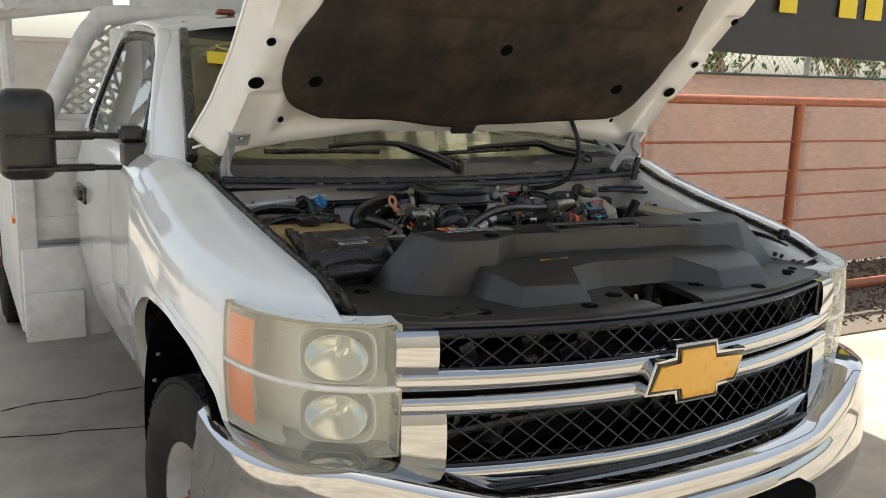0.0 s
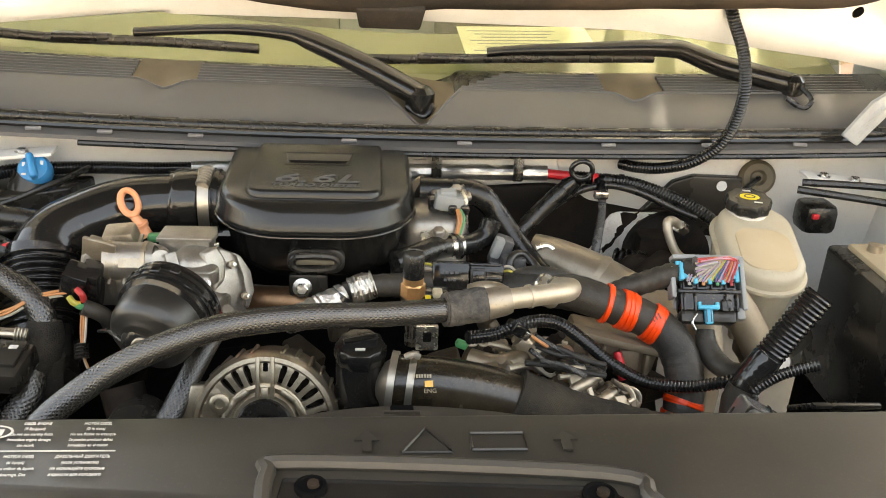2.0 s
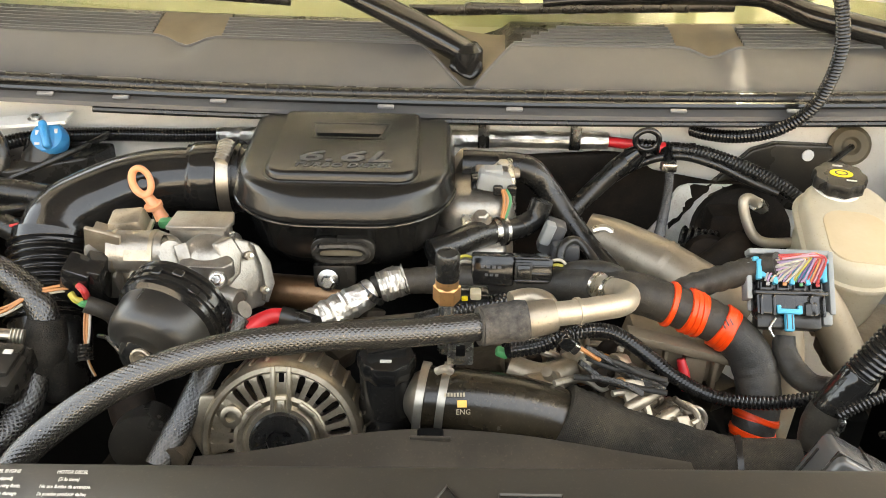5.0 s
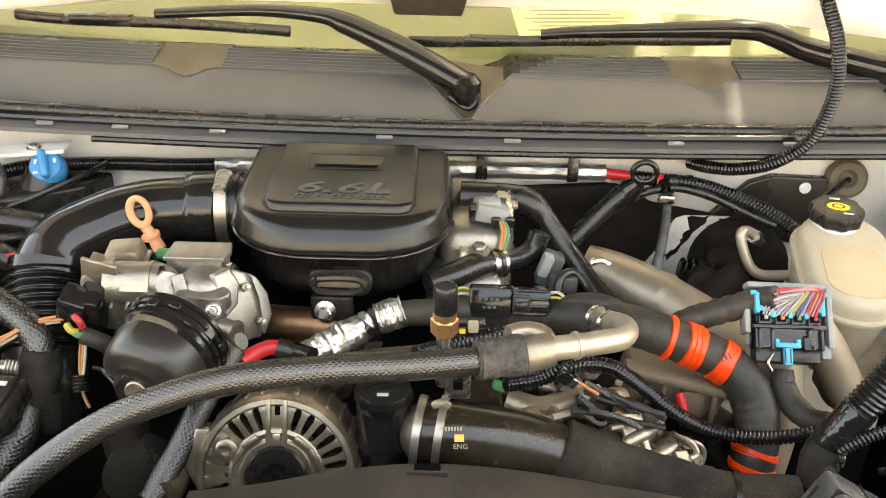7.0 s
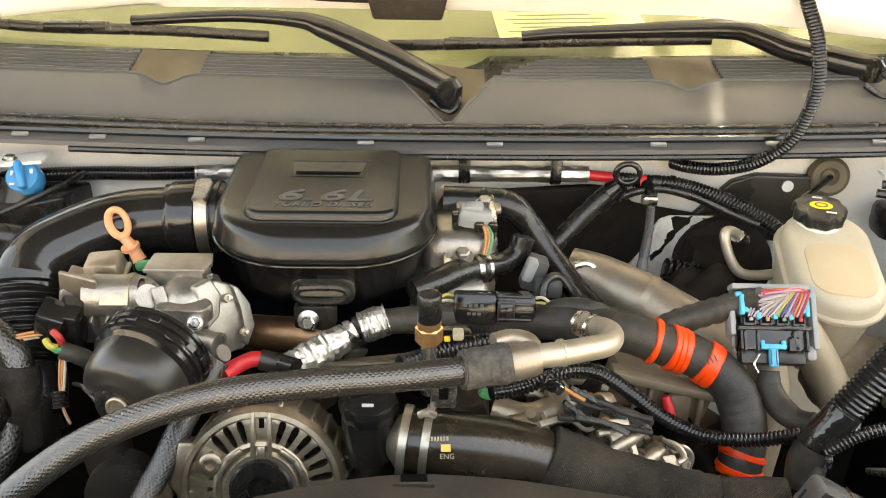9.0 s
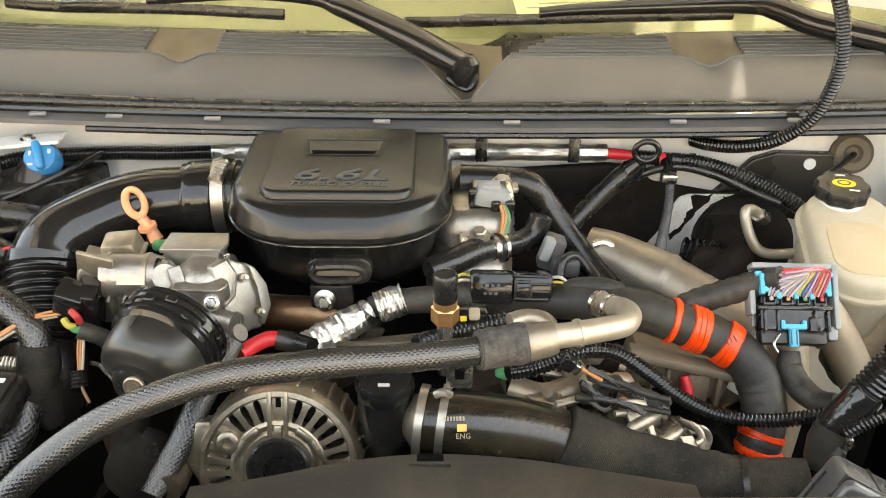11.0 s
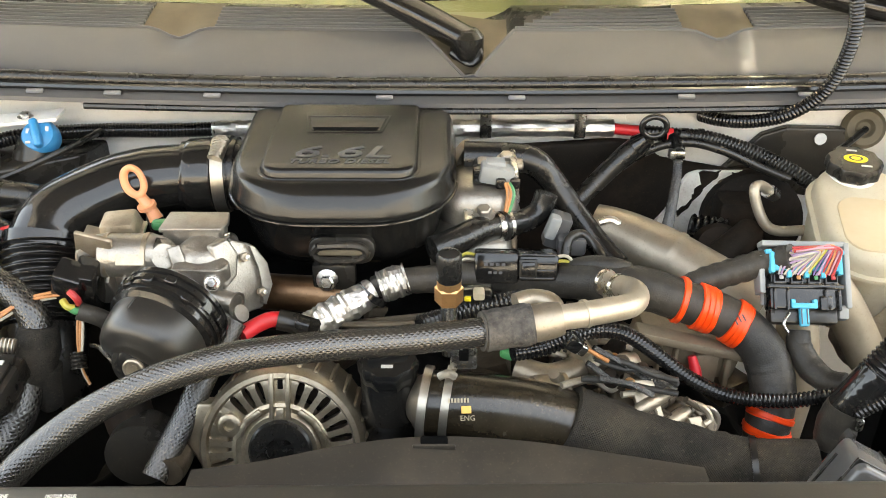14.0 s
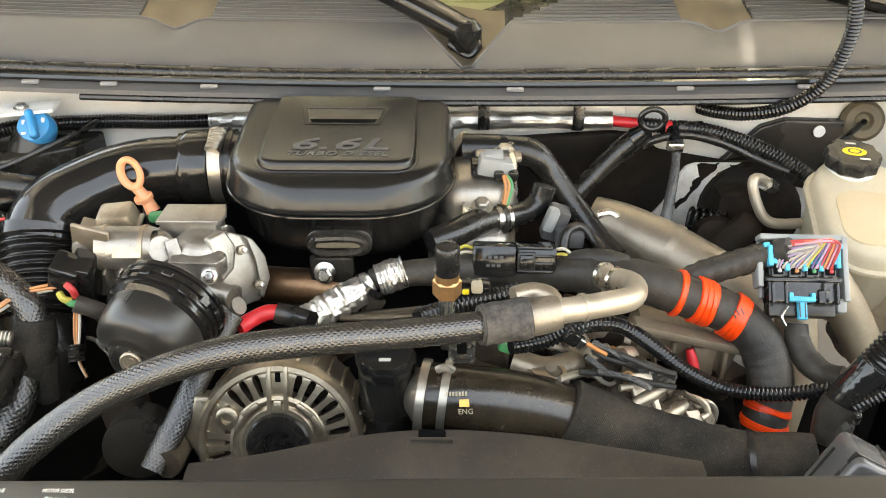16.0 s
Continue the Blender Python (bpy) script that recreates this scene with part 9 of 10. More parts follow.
    loop = [Vector((0.247, 1.070, 1.273)) + Vector((0.0145 * math.cos(a), 0.0, 0.0125 * math.sin(a))) for a in [2 * math.pi * i / 20 for i in range(21)]]
    part("ring_pull", tube(loop, 0.0036, 10, 2), M["gloss"], s)
    part("stick_cap", tube([(0.243, 1.075, 1.257), (0.234, 1.080, 1.245)], [0.009, 0.0145], 14, 2), M["gloss"], s)
    b = thing("brake_line", (0.382, 1.010, 1.192), "bent bare metal brake line with fitting", "pipe")
    part("line_run", tube([(0.386, 1.035, 1.204), (0.369, 1.025, 1.219), (0.357, 1.015, 1.221), (0.360, 1.008, 1.204), (0.371, 1.000, 1.183), (0.387, 0.998, 1.175), (0.419, 1.000, 1.175)], 0.0062, 14, 8), M["pipe"], b)
    part("fitting", tube([(0.378, 1.030, 1.211), (0.390, 1.038, 1.201)], 0.0092, 6, 2), M["steel"], b)
    k = thing("brake_booster", (0.361, 1.080, 1.148), "grimy brown-black brake booster and linkage", "brake booster")
    part("booster_drum", lathe([(0.05, -0.03), (0.062, -0.02), (0.062, 0.02), (0.05, 0.03), (0.02, 0.034), (0.0001, 0.034)], axis_matrix((0.394, 1.110, 1.133), (-0.1, -1, 0.2)), 28), M["dark"], k)
    part("linkage", rbox((0.045, 0.04, 0.06), Matrix.Translation((0.359, 1.075, 1.151)), 0.008), M["dark"], k)
    part("pump_body", lathe([(0.03, -0.03), (0.032, 0.01), (0.024, 0.02), (0.0001, 0.024)], axis_matrix((0.329, 1.020, 1.135), (-0.2, -0.7, 0.7)), 24), M["dark"], k)
    part("rubber_boot", tube([(0.306, 1.060, 1.141), (0.325, 1.050, 1.143), (0.344, 1.040, 1.145)], 0.018, 14, 4, ridge=(0.008, 0.003)), M["rubber"], k)
    part("exhaust_stub", tube([(0.314, 0.980, 1.146), (0.344, 1.000, 1.158), (0.363, 1.020, 1.160)], 0.018, 16, 4), M["dark"], k)


build_lines()


# ---- brake fluid reservoir ----
def build_reservoir():
    r = thing("brake_reservoir", (0.455, 0.955, 1.12), "yellowed white plastic brake fluid reservoir with black cap", "reservoir")
    T = Matrix.Translation((0.456, 0.955, 1.1855)) @ Euler((radians(13), radians(2), radians(-8))).to_matrix().to_4x4()

    def ring(w, d, q, z, dy=0.0):
        return [T @ Vector((x, y + dy, z)) for x, y in rrect(w, d, q, 8)]
    part("reservoir_body", loft([ring(0.066, 0.110, 0.034, -0.068), ring(0.080, 0.134, 0.042, -0.060), ring(0.086, 0.146, 0.045, -0.045), ring(0.094, 0.160, 0.048, 0.010), ring(0.097, 0.164, 0.048, 0.024)], cap_start=True, cap_end=True), M["tank"], r, sharp=60)
    part("reservoir_seam", loft([ring(0.097, 0.164, 0.048, 0.0200), ring(0.1085, 0.176, 0.053, 0.0210), ring(0.110, 0.177, 0.053, 0.0235), ring(0.1085, 0.176, 0.053, 0.0260), ring(0.097, 0.164, 0.048, 0.0270)]), M["tank"], r)
    part("reservoir_top", loft([ring(0.099, 0.166, 0.048, 0.025), ring(0.0985, 0.165, 0.048, 0.034), ring(0.096, 0.162, 0.046, 0.041), ring(0.090, 0.154, 0.043, 0.0460), ring(0.080, 0.142, 0.038, 0.0482), ring(0.070, 0.13, 0.033, 0.0486)], cap_end=True), M["tank"], r, sharp=60)
    part("top_panel", loft([ring(0.070, 0.086, 0.024, 0.0480, -0.026), ring(0.068, 0.084, 0.023, 0.0496, -0.026), ring(0.064, 0.080, 0.021, 0.0500, -0.026)], cap_end=True), M["tanktop"], r, "tan-stained flat top")
    m = axis_matrix((0.456, 1.002, 1.250), (-0.03, -0.14, 1))
    part("filler_neck", lathe([(0.0265, -0.03), (0.0255, -0.010), (0.0265, -0.008), (0.0265, -0.002)], m, 32), M["white_in"], r)
    part("cap", lathe([(0.026, -0.002), (0.0290, 0.001), (0.0290, 0.010), (0.0270, 0.0145), (0.012, 0.0155), (0.0001, 0.0155)], m, 72, scallop=(9, 0.05, 0.02)), M["plastic"], r, "black scalloped cap")
    part("cap_label", lathe([(0.0098, 0.0155), (0.0098, 0.0163), (0.0001, 0.0163)], m @ Matrix.Diagonal((1.30, 0.8, 1, 1)), 24), M["yellow"], r, "yellow oval warning label")
    part("cap_symbol", lathe([(0.0062, 0.0163), (0.0062, 0.0167), (0.0046, 0.0167), (0.0046, 0.0163)], m @ Matrix.Diagonal((1.2, 0.8, 1, 1)), 20), M["printdark"], r)
    for bx, by in ((-0.002, 0.0168), (0.0095, -0.0135)):
        bars([(bx, by, 0.011, 0.003)], m @ Matrix.Translation((0, 0, 0.0157)), M["print"], "cap_print", r, 0.0004)
    for x, y in ((0.425, 0.905), (0.455, 0.892)):
        part("reservoir_foot", rbox((0.010, 0.012, 0.020), Matrix.Translation((x, y, 1.118)), 0.003), M["tank"], r)
    c = thing("master_cylinder", (0.48, 0.95, 1.05), "stained aluminium brake master cylinder", "brake cylinder")
    part("cylinder_body", tube([(0.452, 0.885, 1.095), (0.470, 0.900, 1.092), (0.500, 0.93, 1.088), (0.535, 0.96, 1.086)], 0.027, 20, 4), M["castdull"], c)
    part("cylinder_post", rbox((0.030, 0.030, 0.050), Matrix.Translation((0.445, 0.900, 1.110)), 0.006), M["castdull"], c)
    part("cylinder_boss", lathe([(0.018, -0.02), (0.018, 0.015), (0.012, 0.02), (0.0001, 0.02)], axis_matrix((0.471, 0.872, 1.090), (0, -0.7, 0.7)), 20), M["cast"], c)
    part("outlet_elbow", tube([(0.396, 0.872, 1.186), (0.407, 0.862, 1.170), (0.425, 0.855, 1.142), (0.446, 0.846, 1.105)], [0.019, 0.0205, 0.0205, 0.020], 22, 5), M["palecast"], c)
    part("lower_pipe", tube([(0.349, 0.825, 1.178), (0.350, 0.812, 1.145), (0.347, 0.800, 1.100), (0.340, 0.790, 1.040)], [0.018, 0.022, 0.023, 0.022], 24, 5), M["palecast"], c, "pale stained cast pipe")


build_reservoir()


# ---- open connector with coloured wires ----
def build_connector():
    c = thing("bulkhead_connector", (0.340, 0.820, 1.206), "open black bulkhead connector with blue locks and coloured wires", "connector")
    o = Vector((0.3385, 0.815, 1.229))
    m = Matrix.Translation(o) @ Euler((radians(48), radians(0), radians(-2))).to_matrix().to_4x4()

    def at(x, y, z=0.0):
        return m @ Matrix.Translation((x, y, z))
    fr = part("grey_frame", rbox((0.078, 0.0055, 0.016), at(0.001, 0.0300), 0.0015), M["greyplastic"], c, "grey plastic frame")
    part("frame_side", rbox((0.0055, 0.062, 0.018), at(0.0400, 0.0005), 0.0015), M["greyplastic"], fr)
    part("frame_side", rbox((0.0055, 0.036, 0.018), at(-0.0390, 0.000), 0.0015), M["greyplastic"], fr)
    part("frame_back", rbox((0.074, 0.056, 0.003), at(0.001, 0.001, -0.009), 0.001), M["greyplastic"], fr)
    part("frame_foot", rbox((0.010, 0.014, 0.012), at(0.036, -0.034), 0.003), M["greyplastic"], fr)
    body = part("connector_body", rbox((0.066, 0.026, 0.020), at(-0.001, -0.020, 0.002), 0.003), M["gloss"], c)
    part("body_step", rbox((0.070, 0.0045, 0.023), at(-0.001, -0.0115, 0.003), 0.0015), M["gloss"], body)
    part("body_step", rbox((0.062, 0.014, 0.016), at(-0.002, -0.0385, 0.000), 0.0025), M["plastic"], body)
    for dx in (-0.030, -0.018, 0.017, 0.029):
        part("body_rib", rbox((0.0030, 0.020, 0.005), at(dx, -0.024, 0.0125), 0.0010), M["gloss"], body)
    part("body_latch", rbox((0.012, 0.014, 0.006), at(0.017, -0.027, 0.012), 0.002), M["gloss"], body)
    part("cell_row", rbox((0.062, 0.012, 0.014), at(-0.001, -0.004, 0.003), 0.002), M["plastic"], body)
    for i in range(4):
        part("cavity", rbox((0.0125, 0.011, 0.006), at(-0.0245 + 0.0158 * i, -0.0045, 0.0105), 0.0022), M["gloss"], body)
        part("cavity_hole", rbox((0.0090, 0.0065, 0.0012), at(-0.0245 + 0.0158 * i, -0.0040, 0.0136), 0.0004), M["black"], body)
        part("cavity_pin", rbox((0.0040, 0.0040, 0.0030), at(-0.0235 + 0.0158 * i, -0.0036, 0.0140), 0.0012), WIRES[(8, 4, 3, 0)[i]], body)
    lock = part("blue_lock", rbox((0.064, 0.0040, 0.006), at(0.0, 0.0190, 0.010), 0.0012), M["cyan"], c, "light blue lock frame")
    part("lock_plate", rbox((0.060, 0.014, 0.004), at(0.0, 0.0115, 0.006), 0.0012), M["cyan"], lock)
    part("lock_bar", rbox((0.066, 0.0055, 0.007), at(0.0, 0.0055, 0.0115), 0.0012), M["cyan"], lock)
    for dx, h in ((-0.031, 0.020), (0.031, 0.022), (-0.016, 0.010), (0.0, 0.010), (0.015, 0.010)):
        part("lock_post", rbox((0.0045, h, 0.008), at(dx, 0.0105 if h > 0.012 else 0.0012, 0.0115), 0.0012), M["cyan"], lock)
    for dx in (-0.033, 0.034):
        part("lock_ear", rbox((0.006, 0.005, 0.008), at(dx, 0.021, 0.008), 0.0012), M["cyan"], lock)
    tab = part("blue_tab", rbox((0.024, 0.0050, 0.007), at(-0.004, -0.0300, 0.013), 0.0012), M["cyan"], c, "light blue release tab")
    for dx in (-0.010, 0.010):
        part("tab_horn", rbox((0.004, 0.007, 0.006), at(-0.004 + dx, -0.0275, 0.013), 0.0010), M["cyan"], tab)
    part("tab_stem", rbox((0.0085, 0.018, 0.006), at(-0.004, -0.0400, 0.012), 0.0015), M["cyan"], tab)
    for dx in (-0.003, 0.002):
        part("tab_groove", rbox((0.0010, 0.014, 0.001), at(-0.004 + dx, -0.0400, 0.0152), 0.0003), M["cowlplastic"], tab)
    part("side_wire", tube([m @ Vector((-0.016, -0.036, 0.010)), m @ Vector((-0.022, -0.046, 0.010)), m @ Vector((-0.018, -0.054, 0.008))], 0.0013, 6, 5), M["steel"], c)
    rnd = random.Random(17)
    for i in range(22):
        k = (8, 1, 2, 8, 1, 2, 8, 1, 2, 4, 2, 7, 3, 5, 1, 6, 0, 4, 0, 6, 0, 0)[i]
        f = i / 21
        a = Vector((0.3235, 0.812, 1.2555)) + Vector((rnd.uniform(-0.002, 0.002), rnd.uniform(-0.004, 0.004), 0.012 * (f - 0.5)))
        b = m @ Vector((-0.004 + 0.034 * f, 0.0245 - 0.016 * abs(f - 0.75), 0.022 + 0.004 * math.sin(f * 3) + rnd.uniform(-0.0015, 0.0015)))
        d = m @ Vector((-0.020 + 0.047 * f + rnd.uniform(-0.002, 0.002), 0.0105 - 0.003 * (i % 3), 0.0175))
        e2 = m @ Vector((-0.026 + 0.051 * f, -0.002, 0.0130))
        part("wire", tube([a, a.lerp(b, 0.5) + Vector((0.002, -0.003, 0.004)), b, d, e2], 0.00105, 6, 6), WIRES[k], c)


build_connector()


# ---- lower driver side ----
def build_lower_right():
    h = thing("large_conduit", (0.356, 0.690, 1.192), "large taped and corrugated wiring conduit", "conduit")
    part("taped_part", tube([(0.343, 0.690, 1.130), (0.345, 0.697, 1.150), (0.350, 0.700, 1.168)], [0.0165, 0.0175, 0.0165], 20, 6, jitter=0.02, seed=31), M["tape"], h)
    part("tape_end", tube([(0.343, 0.684, 1.146), (0.347, 0.684, 1.152), (0.351, 0.684, 1.158)], [0.0085, 0.0105, 0.0085], 16, 4, flat=0.6, jitter=0.03, seed=33), M["tape"], h)
    part("wrapped_part", tube([(0.349, 0.700, 1.166), (0.355, 0.700, 1.178), (0.363, 0.701, 1.193), (0.371, 0.702, 1.207)], [0.0155, 0.0160, 0.0158, 0.0150], 24, 8, jitter=0.010, seed=32), M["gloss"], h, "shiny taped transition")
    part("corrugated_part", tube([(0.367, 0.702, 1.200), (0.376, 0.703, 1.215), (0.394, 0.705, 1.245), (0.412, 0.708, 1.272)], 0.0145, 24, 8, ridge=(0.0050, 0.0012)), M["gloss"], h)
    part("small_conduit", tube([(0.352, 0.684, 1.174), (0.362, 0.682, 1.185), (0.380, 0.681, 1.197), (0.412, 0.681, 1.207)], 0.0052, 14, 6, ridge=(0.0036, 0.0008)), M["gloss"], h)
    part("conduit_clip", rbox((0.006, 0.006, 0.012), Matrix.Translation((0.354, 0.680, 1.166)), 0.002), M["steel"], h)
    b = thing("relay_box", (0.315, 0.600, 1.200), "glossy black relay box with rounded edges beside the cover", "relay box")
    q = Matrix(((-0.454, 0.884, -0.098), (-0.091, -0.156, -0.984), (-0.886, -0.442, 0.151))).to_4x4()
    q.translation = (0.294, 0.600, 1.231)
    part("box_shell", rbox((0.080, 0.105, 0.044), q @ Matrix.Translation((0.040, 0.0525, 0.022)), 0.006, 3), M["relay"], b)
    part("box_edge", rbox((0.082, 0.107, 0.003), q @ Matrix.Translation((0.040, 0.0525, 0.034)), 0.0012), M["plastic"], b)
    for v in (0.030, 0.060):
        part("box_rib", rbox((0.0016, 0.0022, 0.030), q @ Matrix.Translation((-0.0004, v, 0.018)), 0.0006), M["plastic"], b)
    part("side_rib", rbox((0.046, 0.0016, 0.0022), q @ Matrix.Translation((0.036, -0.0004, 0.012)), 0.0006), M["plastic"], b)
    part("box_recess", slab([(x, y) for x, y in rrect(0.030, 0.034, 0.010)], -0.001, 0.0006, q @ Matrix.Translation((0.034, 0.036, 0.044)), 0.0003), M["black"], b)
    part("recess_plug", lathe([(0.008, 0.0), (0.008, 0.004), (0.006, 0.005), (0.0001, 0.005)], q @ Matrix.Translation((0.036, 0.034, 0.0445)), 20), M["beige"], b)
    lv = bmesh.new()
    for i in range(6):
        rbox((0.07, 0.006, 0.005), Matrix.Translation((0.415, 0.640, 1.186)) @ Matrix.Translation((0.01, 0.008 * i, -0.006 * i)), 0.0015, bm=lv)
    part("louvre", lv, M["plastic"], b)
    t = thing("battery", (0.666, 0.865, 1.0), "battery with dusty beige cover strap", "battery")
    part("battery_case", rbox((0.130, 0.245, 0.196), Matrix.Translation((0.633, 0.865, 1.109)), 0.008), M["plastic"], t)
    part("battery_cover", rbox((0.108, 0.221, 0.012), Matrix.Translation((0.642, 0.8625, 1.2085)), 0.005), M["beige"], t, "dusty beige battery top")
    part("battery_tray", rbox((0.132, 0.25, 0.24), Matrix.Translation((0.633, 0.865, 0.89)), 0.01), M["black"], t)
    for x in (-0.08, 0.09):
        part("terminal", lathe([(0.010, 0), (0.009, 0.012), (0.0001, 0.013)], Matrix.Translation((0.642 + 0.4 * x, 0.945, 1.212)), 14), M["castdull"], t)
    p = thing("strut_tower_parts", (0.70, 0.9, 1.15), "cables and brackets along the driver-side inner fender", "cables")
    for pts in ([(0.66, 0.60, 1.19), (0.70, 0.52, 1.195), (0.72, 0.42, 1.18), (0.73, 0.36, 1.16)], [(0.62, 0.62, 1.19), (0.68, 0.55, 1.20), (0.71, 0.45, 1.19), (0.72, 0.38, 1.17)], [(0.56, 1.07, 1.262), (0.65, 1.04, 1.268), (0.74, 1.03, 1.262), (0.79, 1.06, 1.262)], [(0.55, 1.06, 1.255), (0.64, 1.02, 1.255), (0.72, 1.00, 1.25), (0.77, 1.03, 1.25)]):
        part("cable", tube(pts, 0.0055, 8, 8), M["rubber"], p)
    part("hole_plug", lathe([(0.016, 0), (0.014, 0.004), (0.0001, 0.004)], axis_matrix((0.695, 0.93, 1.205), (-1, 0, 0.3)), 18), M["rubber"], p)
    part("hole_plug", lathe([(0.011, 0), (0.010, 0.004), (0.0001, 0.004)], axis_matrix((0.70, 0.73, 1.185), (-1, 0, 0.3)), 18), M["rubber"], p)
    part("rubber_stop", lathe([(0.018, 0), (0.018, 0.022), (0.012, 0.03), (0.0001, 0.03)], Matrix.Translation((0.745, 0.42, 1.185)), 16), M["rubber"], p)
    part("cylinder_plug", rbox((0.05, 0.05, 0.045), Matrix.Translation((0.60, 1.09, 1.205)), 0.012), M["rubber"], p)
    part("red_dot", rbox((0.010, 0.006, 0.008), Matrix.Translation((0.585, 1.06, 1.215)), 0.002), M["red"], p)


build_lower_right()


# ---- passenger side: washer bottle, coolant tank, air box, hoses ----
def build_left_side():
    w = thing("washer_filler", (-0.481, 1.085, 1.244), "bright blue washer fluid cap in a black filler neck", "washer filler")
    m = axis_matrix((-0.478, 1.083, 1.252), (0.05, -0.72, 0.68))
    part("blue_cap", lathe([(0.0205, -0.012), (0.0215, -0.008), (0.0215, 0.004), (0.018, 0.010), (0.008, 0.012), (0.0001, 0.012)], m, 32), M["blue"], w, "bright blue cap")
    part("cap_grip", rbox((0.010, 0.036, 0.014), m @ Matrix.Rotation(0.25, 4, "Z") @ Matrix.Translation((0, 0, 0.014)), 0.004, 3), M["blue"], w)
    bars([(-0.011, 0.004, 0.004, 0.006), (0.011, 0.006, 0.004, 0.006), (-0.010, -0.010, 0.006, 0.003)], m @ Matrix.Translation((0, 0, 0.0112)), M["print"], "cap_print", w, 0.0006)
    part("neck", tube([(-0.484, 1.090, 1.243), (-0.491, 1.080, 1.215), (-0.496, 1.070, 1.180)], [0.024, 0.028, 0.030], 20, 4), M["plastic"], w)
    part("tray", slab([(-0.545, 1.04), (-0.515, 1.03), (-0.435, 1.075), (-0.415, 1.125), (-0.55, 1.125)], 1.165, 1.232, bev=0.004), M["plastic"], w)
    part("tray_rim", tube([(-0.535, 1.045, 1.222), (-0.51, 1.035, 1.222), (-0.44, 1.078, 1.243), (-0.42, 1.12, 1.245)], 0.004, 8, 3), M["plastic"], w)
    a = thing("side_hoses", (-0.499, 0.950, 1.187), "black heater hoses and taped cables beside the duct", "hoses")
    for pts, r in (([(-0.557, 1.060, 1.264), (-0.538, 1.060, 1.271), (-0.523, 1.050, 1.256), (-0.522, 1.040, 1.232), (-0.534, 1.030, 1.214)], 0.009), ([(-0.552, 1.000, 1.228), (-0.500, 1.000, 1.220), (-0.454, 1.000, 1.214)], 0.016), ([(-0.530, 0.950, 1.219), (-0.489, 0.940, 1.213), (-0.458, 0.930, 1.202)], 0.013), ([(-0.526, 0.900, 1.190), (-0.506, 0.885, 1.184), (-0.490, 0.880, 1.170)], 0.012)):
        part("hose", tube(pts, r, 14, 5), M["rubber"], a)
    for x, y in ((30, 382), (78, 402)):
        part("red_clip", rbox((0.014, 0.008, 0.008), Matrix.Translation(((-0.491, 0.935, 1.222)[0] + (x - 30) * 0.00063, 0.928, (-0.491, 0.935, 1.222)[2] - (y - 382) * 0.00045)), 0.002), M["red"], a)
    b = thing("braided_hoses", (-0.374, 0.750, 1.186), "black braided sleeves meeting in a fabric-wrapped joint", "hoses")
    part("upper_sleeve", tube([(-0.452, 0.810, 1.247), (-0.424, 0.800, 1.240), (-0.397, 0.788, 1.230), (-0.375, 0.775, 1.216), (-0.368, 0.765, 1.198)], [0.011, 0.0125, 0.0135, 0.014, 0.014], 18, 7), M["sleeve"], b)
    part("joint_wrap", tube([(-0.367, 0.766, 1.204), (-0.368, 0.758, 1.187), (-0.372, 0.745, 1.170), (-0.376, 0.738, 1.160)], [0.0165, 0.0205, 0.020, 0.0165], 20, 5, jitter=0.02, seed=41), M["fabric"], b)
    part("lower_sleeve", tube([(-0.375, 0.740, 1.167), (-0.376, 0.720, 1.148), (-0.387, 0.700, 1.131), (-0.403, 0.675, 1.125), (-0.422, 0.660, 1.124)], [0.0145, 0.0155, 0.016, 0.016, 0.016], 18, 7), M["sleeve"], b)
    part("joint_tail", tube([(-0.366, 0.750, 1.169), (-0.364, 0.745, 1.143), (-0.361, 0.745, 1.129)], [0.019, 0.014, 0.010], 14, 4), M["fabric"], b)
    f = thing("fuse_cover", (-0.397, 0.720, 1.193), "black fuse box lid with pale label", "fuse box")
    q = Matrix.Translation((-0.398, 0.705, 1.187)) @ Euler((radians(10), 0, radians(-6))).to_matrix().to_4x4()
    part("lid", rbox((0.07, 0.05, 0.025), q, 0.005), M["plastic"], f)
    part("lid_lip", rbox((0.06, 0.036, 0.006), q @ Matrix.Translation((0, 0.004, 0.0145)), 0.003), M["plastic"], f)
    part("lid_label", rbox((0.008, 0.005, 0.0008), q @ Matrix.Translation((0.020, 0.010, 0.018)), 0), M["print"], f)
    part("hose_clamp", tube([(-0.420, 0.735, 1.207), (-0.398, 0.733, 1.209), (-0.376, 0.735, 1.206)], 0.0062, 14, 4, flat=0.7), M["band"], f, "stained steel hose clamp")
    part("clamp_screw", tube([(-0.384, 0.731, 1.209), (-0.373, 0.733, 1.206)], 0.0062, 10, 2, ridge=(0.003, 0.0008)), M["band"], f)
    t = thing("coolant_tank", (-0.61, 0.84, 1.10), "amber-yellow aged coolant tank with black cap", "coolant tank")

    def ring(wd, d, r, z, dx=0.0):
        return [(-0.615 + dx + x, 0.835 + y - 0.02 * (x / 0.13), z) for x, y in rrect(wd, d, r, 6)]
    part("tank_body", loft([ring(0.22, 0.10, 0.02, 1.08), ring(0.25, 0.12, 0.024, 1.10), ring(0.262, 0.128, 0.026, 1.19), ring(0.26, 0.126, 0.026, 1.214), ring(0.248, 0.115, 0.022, 1.226), ring(0.21, 0.085, 0.016, 1.230)], cap_start=True, cap_end=True), M["oldtank"], t)
